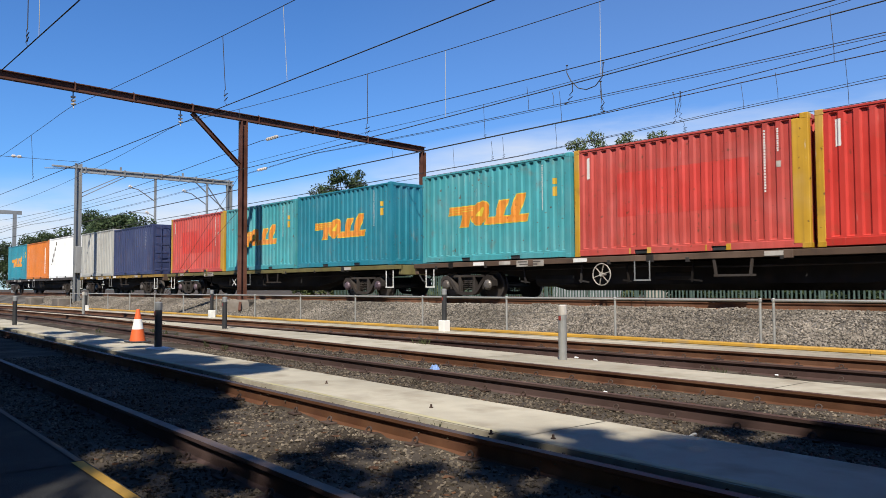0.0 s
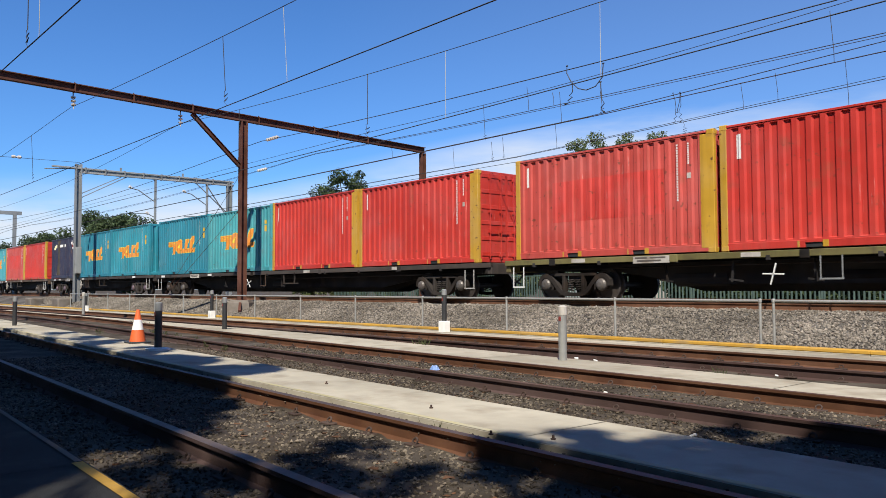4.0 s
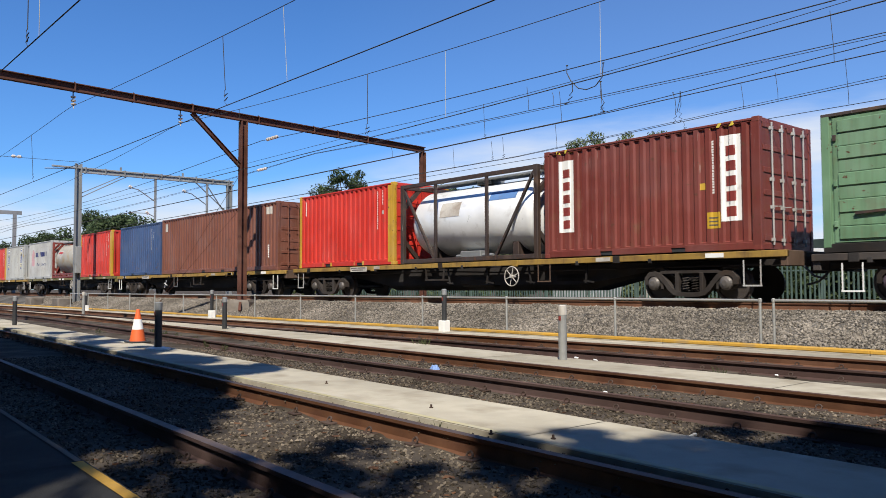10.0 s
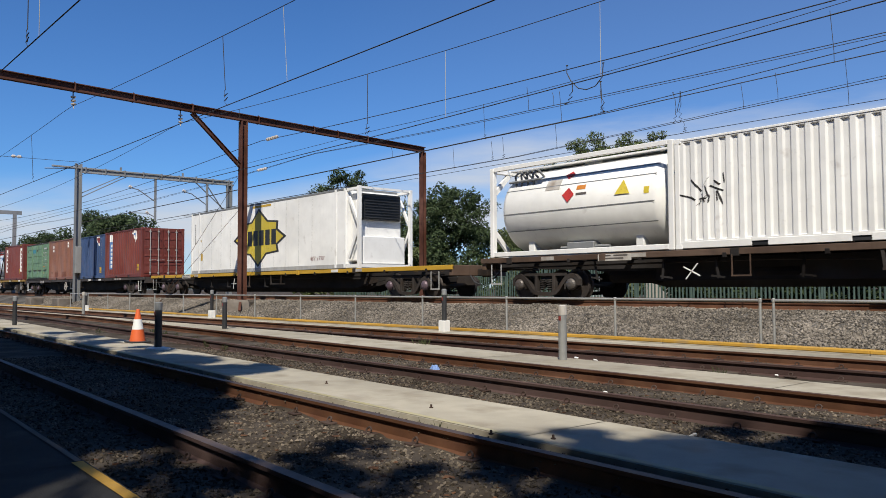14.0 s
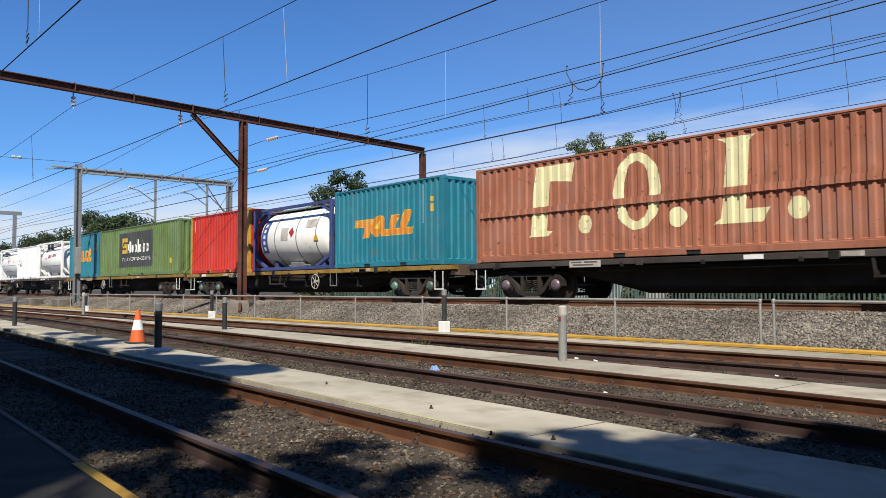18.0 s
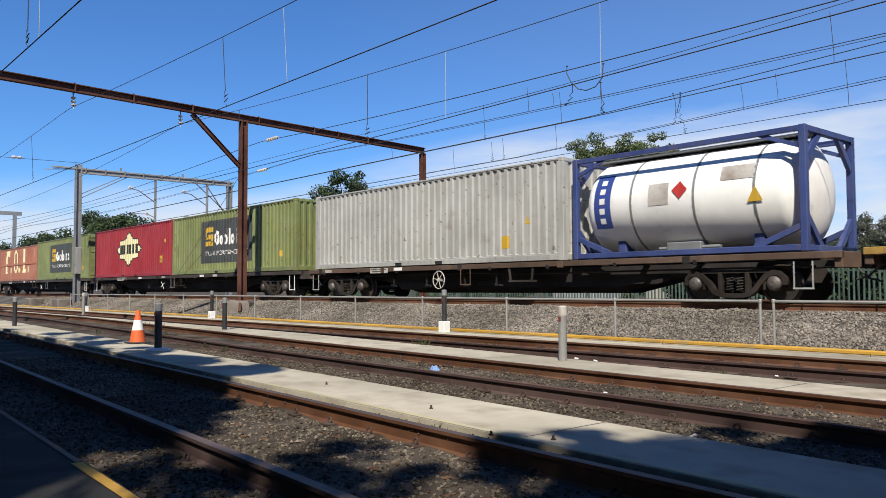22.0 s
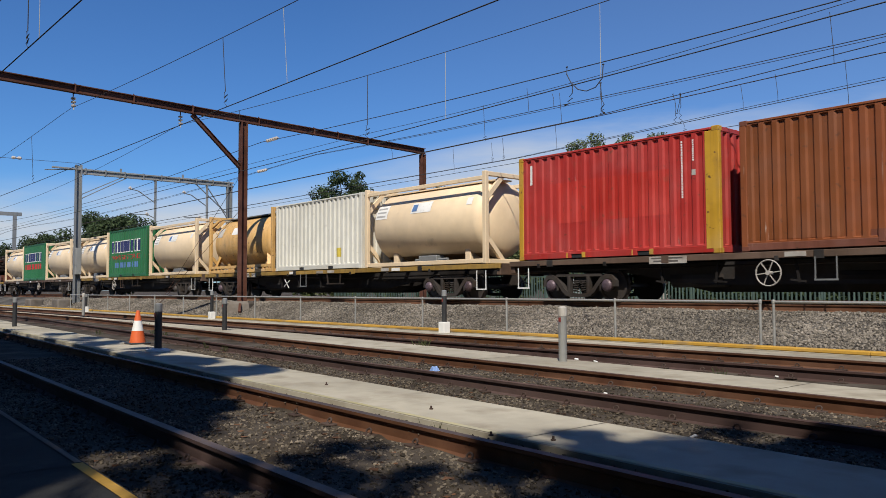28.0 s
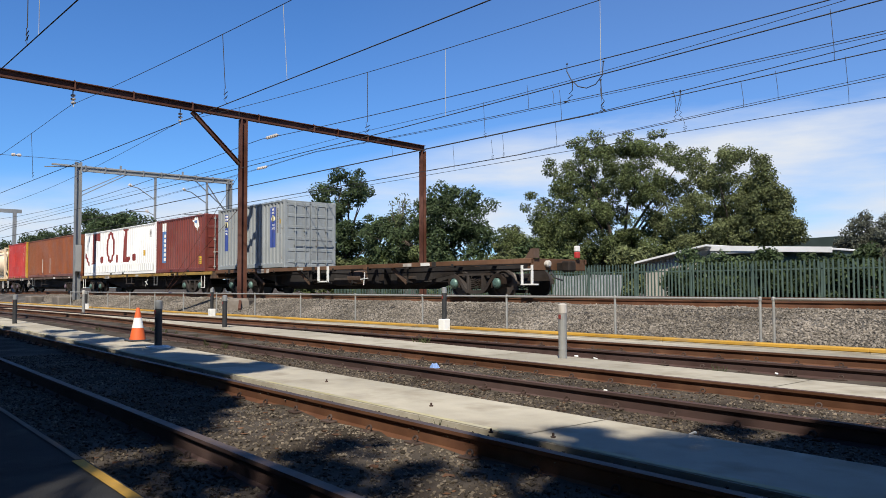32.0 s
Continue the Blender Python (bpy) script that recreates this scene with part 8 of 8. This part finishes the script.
cone = thing("traffic_cone", "orange traffic cone with a white band on the walkway", "traffic cone", at=(-15.12, 5.46, SLAB))
put("base", Shape().box(-0.19, 0.19, -0.19, 0.19, 0, 0.03, 0.01).mesh("base"), "black", cone, "black rubber base")
put("body", Shape().lathe([(0.02, 0.150), (0.25, 0.106)], 28).mesh("body"), "cone", cone)
put("band", Shape().lathe([(0.25, 0.107), (0.44, 0.070)], 28).mesh("band"), "white", cone, "white reflective band")
put("tip", Shape().lathe([(0.44, 0.069), (0.62, 0.032), (0.63, 0.022)], 28).mesh("tip"), "cone", cone)

bag = Shape()
rngb = random.Random(3)
bag.add([(0.085 * math.cos(a) * rngb.uniform(0.7, 1.2), 0.06 * math.sin(a) * rngb.uniform(0.7, 1.2), 0) for a in [k * math.tau / 9 for k in range(9)]] +
        [(0.05 * math.cos(a) * rngb.uniform(0.6, 1.2), 0.035 * math.sin(a) * rngb.uniform(0.6, 1.2), 0.035 + 0.03 * rngb.random()) for a in [k * math.tau / 9 for k in range(9)]] + [(0, 0, 0.05)],
        [(k, (k + 1) % 9, 9 + (k + 1) % 9, 9 + k) for k in range(9)] + [(9 + k, 9 + (k + 1) % 9, 18) for k in range(9)])
tagged(put("crumpled_packet", bag.mesh("packet"), "blue_plastic", at=(-8.3, 7.05, 0.03)), "crumpled blue and white plastic packet between the rails", "litter")
for i, (x, y, z) in enumerate(((-8.3, 9.7, 0.03), (-8.05, 9.75, 0.03), (-7.6, 9.65, 0.03), (-4.75, 9.6, 0.03), (-5.2, 6.75, 0.03), (-3.3, 5.35, 0.02))):
    tagged(put("paper_scrap", Shape().box(-0.032, 0.032, -0.022, 0.022, 0, 0.022, 0.007).mesh("scrap"), "sign_white", at=pose(x, y, z, 12, 6 * i, 40 * i)), "crumpled white paper scrap on the ballast", "litter", "paper scraps")
for i, (x, y) in enumerate(((-5.15, 4.33), (-3.95, 3.86), (-3.55, 4.05), (-7.2, 4.6))):
    b = tagged(put("anchor_bolt", Shape().lathe([(0, 0.018), (0.008, 0.018), (0.010, 0.009), (0.028, 0.009), (0.030, 0.006)], 10).mesh("bolt"), "clip", at=(x, y, SLAB)), "rusty bolt stub in the walkway", "bolt", "bolts")


def near_dirt(rng):
    band = rng.choice(5, p=(0.30, 0.20, 0.18, 0.12, 0.20))
    x = 0.5 - 15 * rng.rand() ** 1.2
    lo, hi = ((LINES["siding_one_near"](x) + 0.09, LINES["siding_one_far"](x) - 0.09), (LINES["siding_two_near"](x) - 0.95, LINES["siding_two_near"](x) - 0.08),
              (LINES["siding_two_near"](x) + 0.09, LINES["siding_two_far"](x) - 0.09), (9.95, 11.25), (LINES["siding_one_near"](x) - 0.7, LINES["siding_one_near"](x) - 0.08))[band]
    y = lo + (hi - lo) * rng.rand()
    return x, y, yard(x, y) + 0.004


scatter("yard_grit", "grit", 52000, near_dirt, (0.004, 0.021), "loose brown grit and small stones between the siding rails", "gravel", 8, 0.8)
scatter("leaf_litter", "leaf_litter", 1500, near_dirt, (0.012, 0.045), "dry fallen leaves and bark on the ground", "leaf litter", 9, 0.16)


def edge_grit(rng):
    x = 0.5 - 16 * rng.rand() ** 1.2
    return x, bend(x, 3.58, 0.050, stop=-60) + 0.045 * rng.randn(), 0.082 + 0.03 * rng.rand()


scatter("joint_grit", "grit", 7000, edge_grit, (0.005, 0.015), "grit packed between rail and walkway", "gravel", 10, 0.7)


def tuft(x, y, z, n, h, seed):
    rng = random.Random(seed)
    sh = Shape()
    for _ in range(n):
        a, l, b = rng.random() * math.tau, h * rng.uniform(0.5, 1.1), rng.uniform(0.1, 0.6)
        px, py = x + rng.uniform(-0.09, 0.09), y + rng.uniform(-0.06, 0.06)
        dx, dy = math.cos(a) * l * b, math.sin(a) * l * b
        w = 0.006
        sh.add([(px - w, py, z), (px + w, py, z), (px + dx * 0.4, py + dy * 0.4, z + l * 0.6), (px + dx, py + dy, z + l)], [(0, 1, 2), (1, 3, 2)])
    tagged(put("grass_tuft", sh.mesh("tuft"), "grass"), "dry grass tuft growing beside the rail", "grass", "grass tufts")


for i, (x, y, h) in enumerate(((-18.5, 7.3, 0.16), (-19.3, 7.35, 0.2), (-17.6, 7.25, 0.14), (-16.5, 7.2, 0.12), (-11.4, 9.25, 0.20), (-11.2, 9.25, 0.24), (-5.3, 9.2, 0.14), (-4.6, 3.85, 0.14), (-4.5, 3.8, 0.12), (-22.0, 8.6, 0.2), (-23.5, 8.7, 0.22),
                                   (-24.8, 8.8, 0.2), (-21.0, 6.6, 0.16), (-13.6, 6.5, 0.12), (-14.6, 6.6, 0.14))):
    tuft(x, y, 0.02, 26, h, 80 + i)


def motions():
    """The whole train rolls away to the left at a nearly even speed."""
    for ob, u, z in MOVING:
        walk(ob, [(t, pose(u - run(t), TRAIN_Y, z)) for t in (0, 4, 8, 12, 16, 20, 24, 28, 32)])


motions()
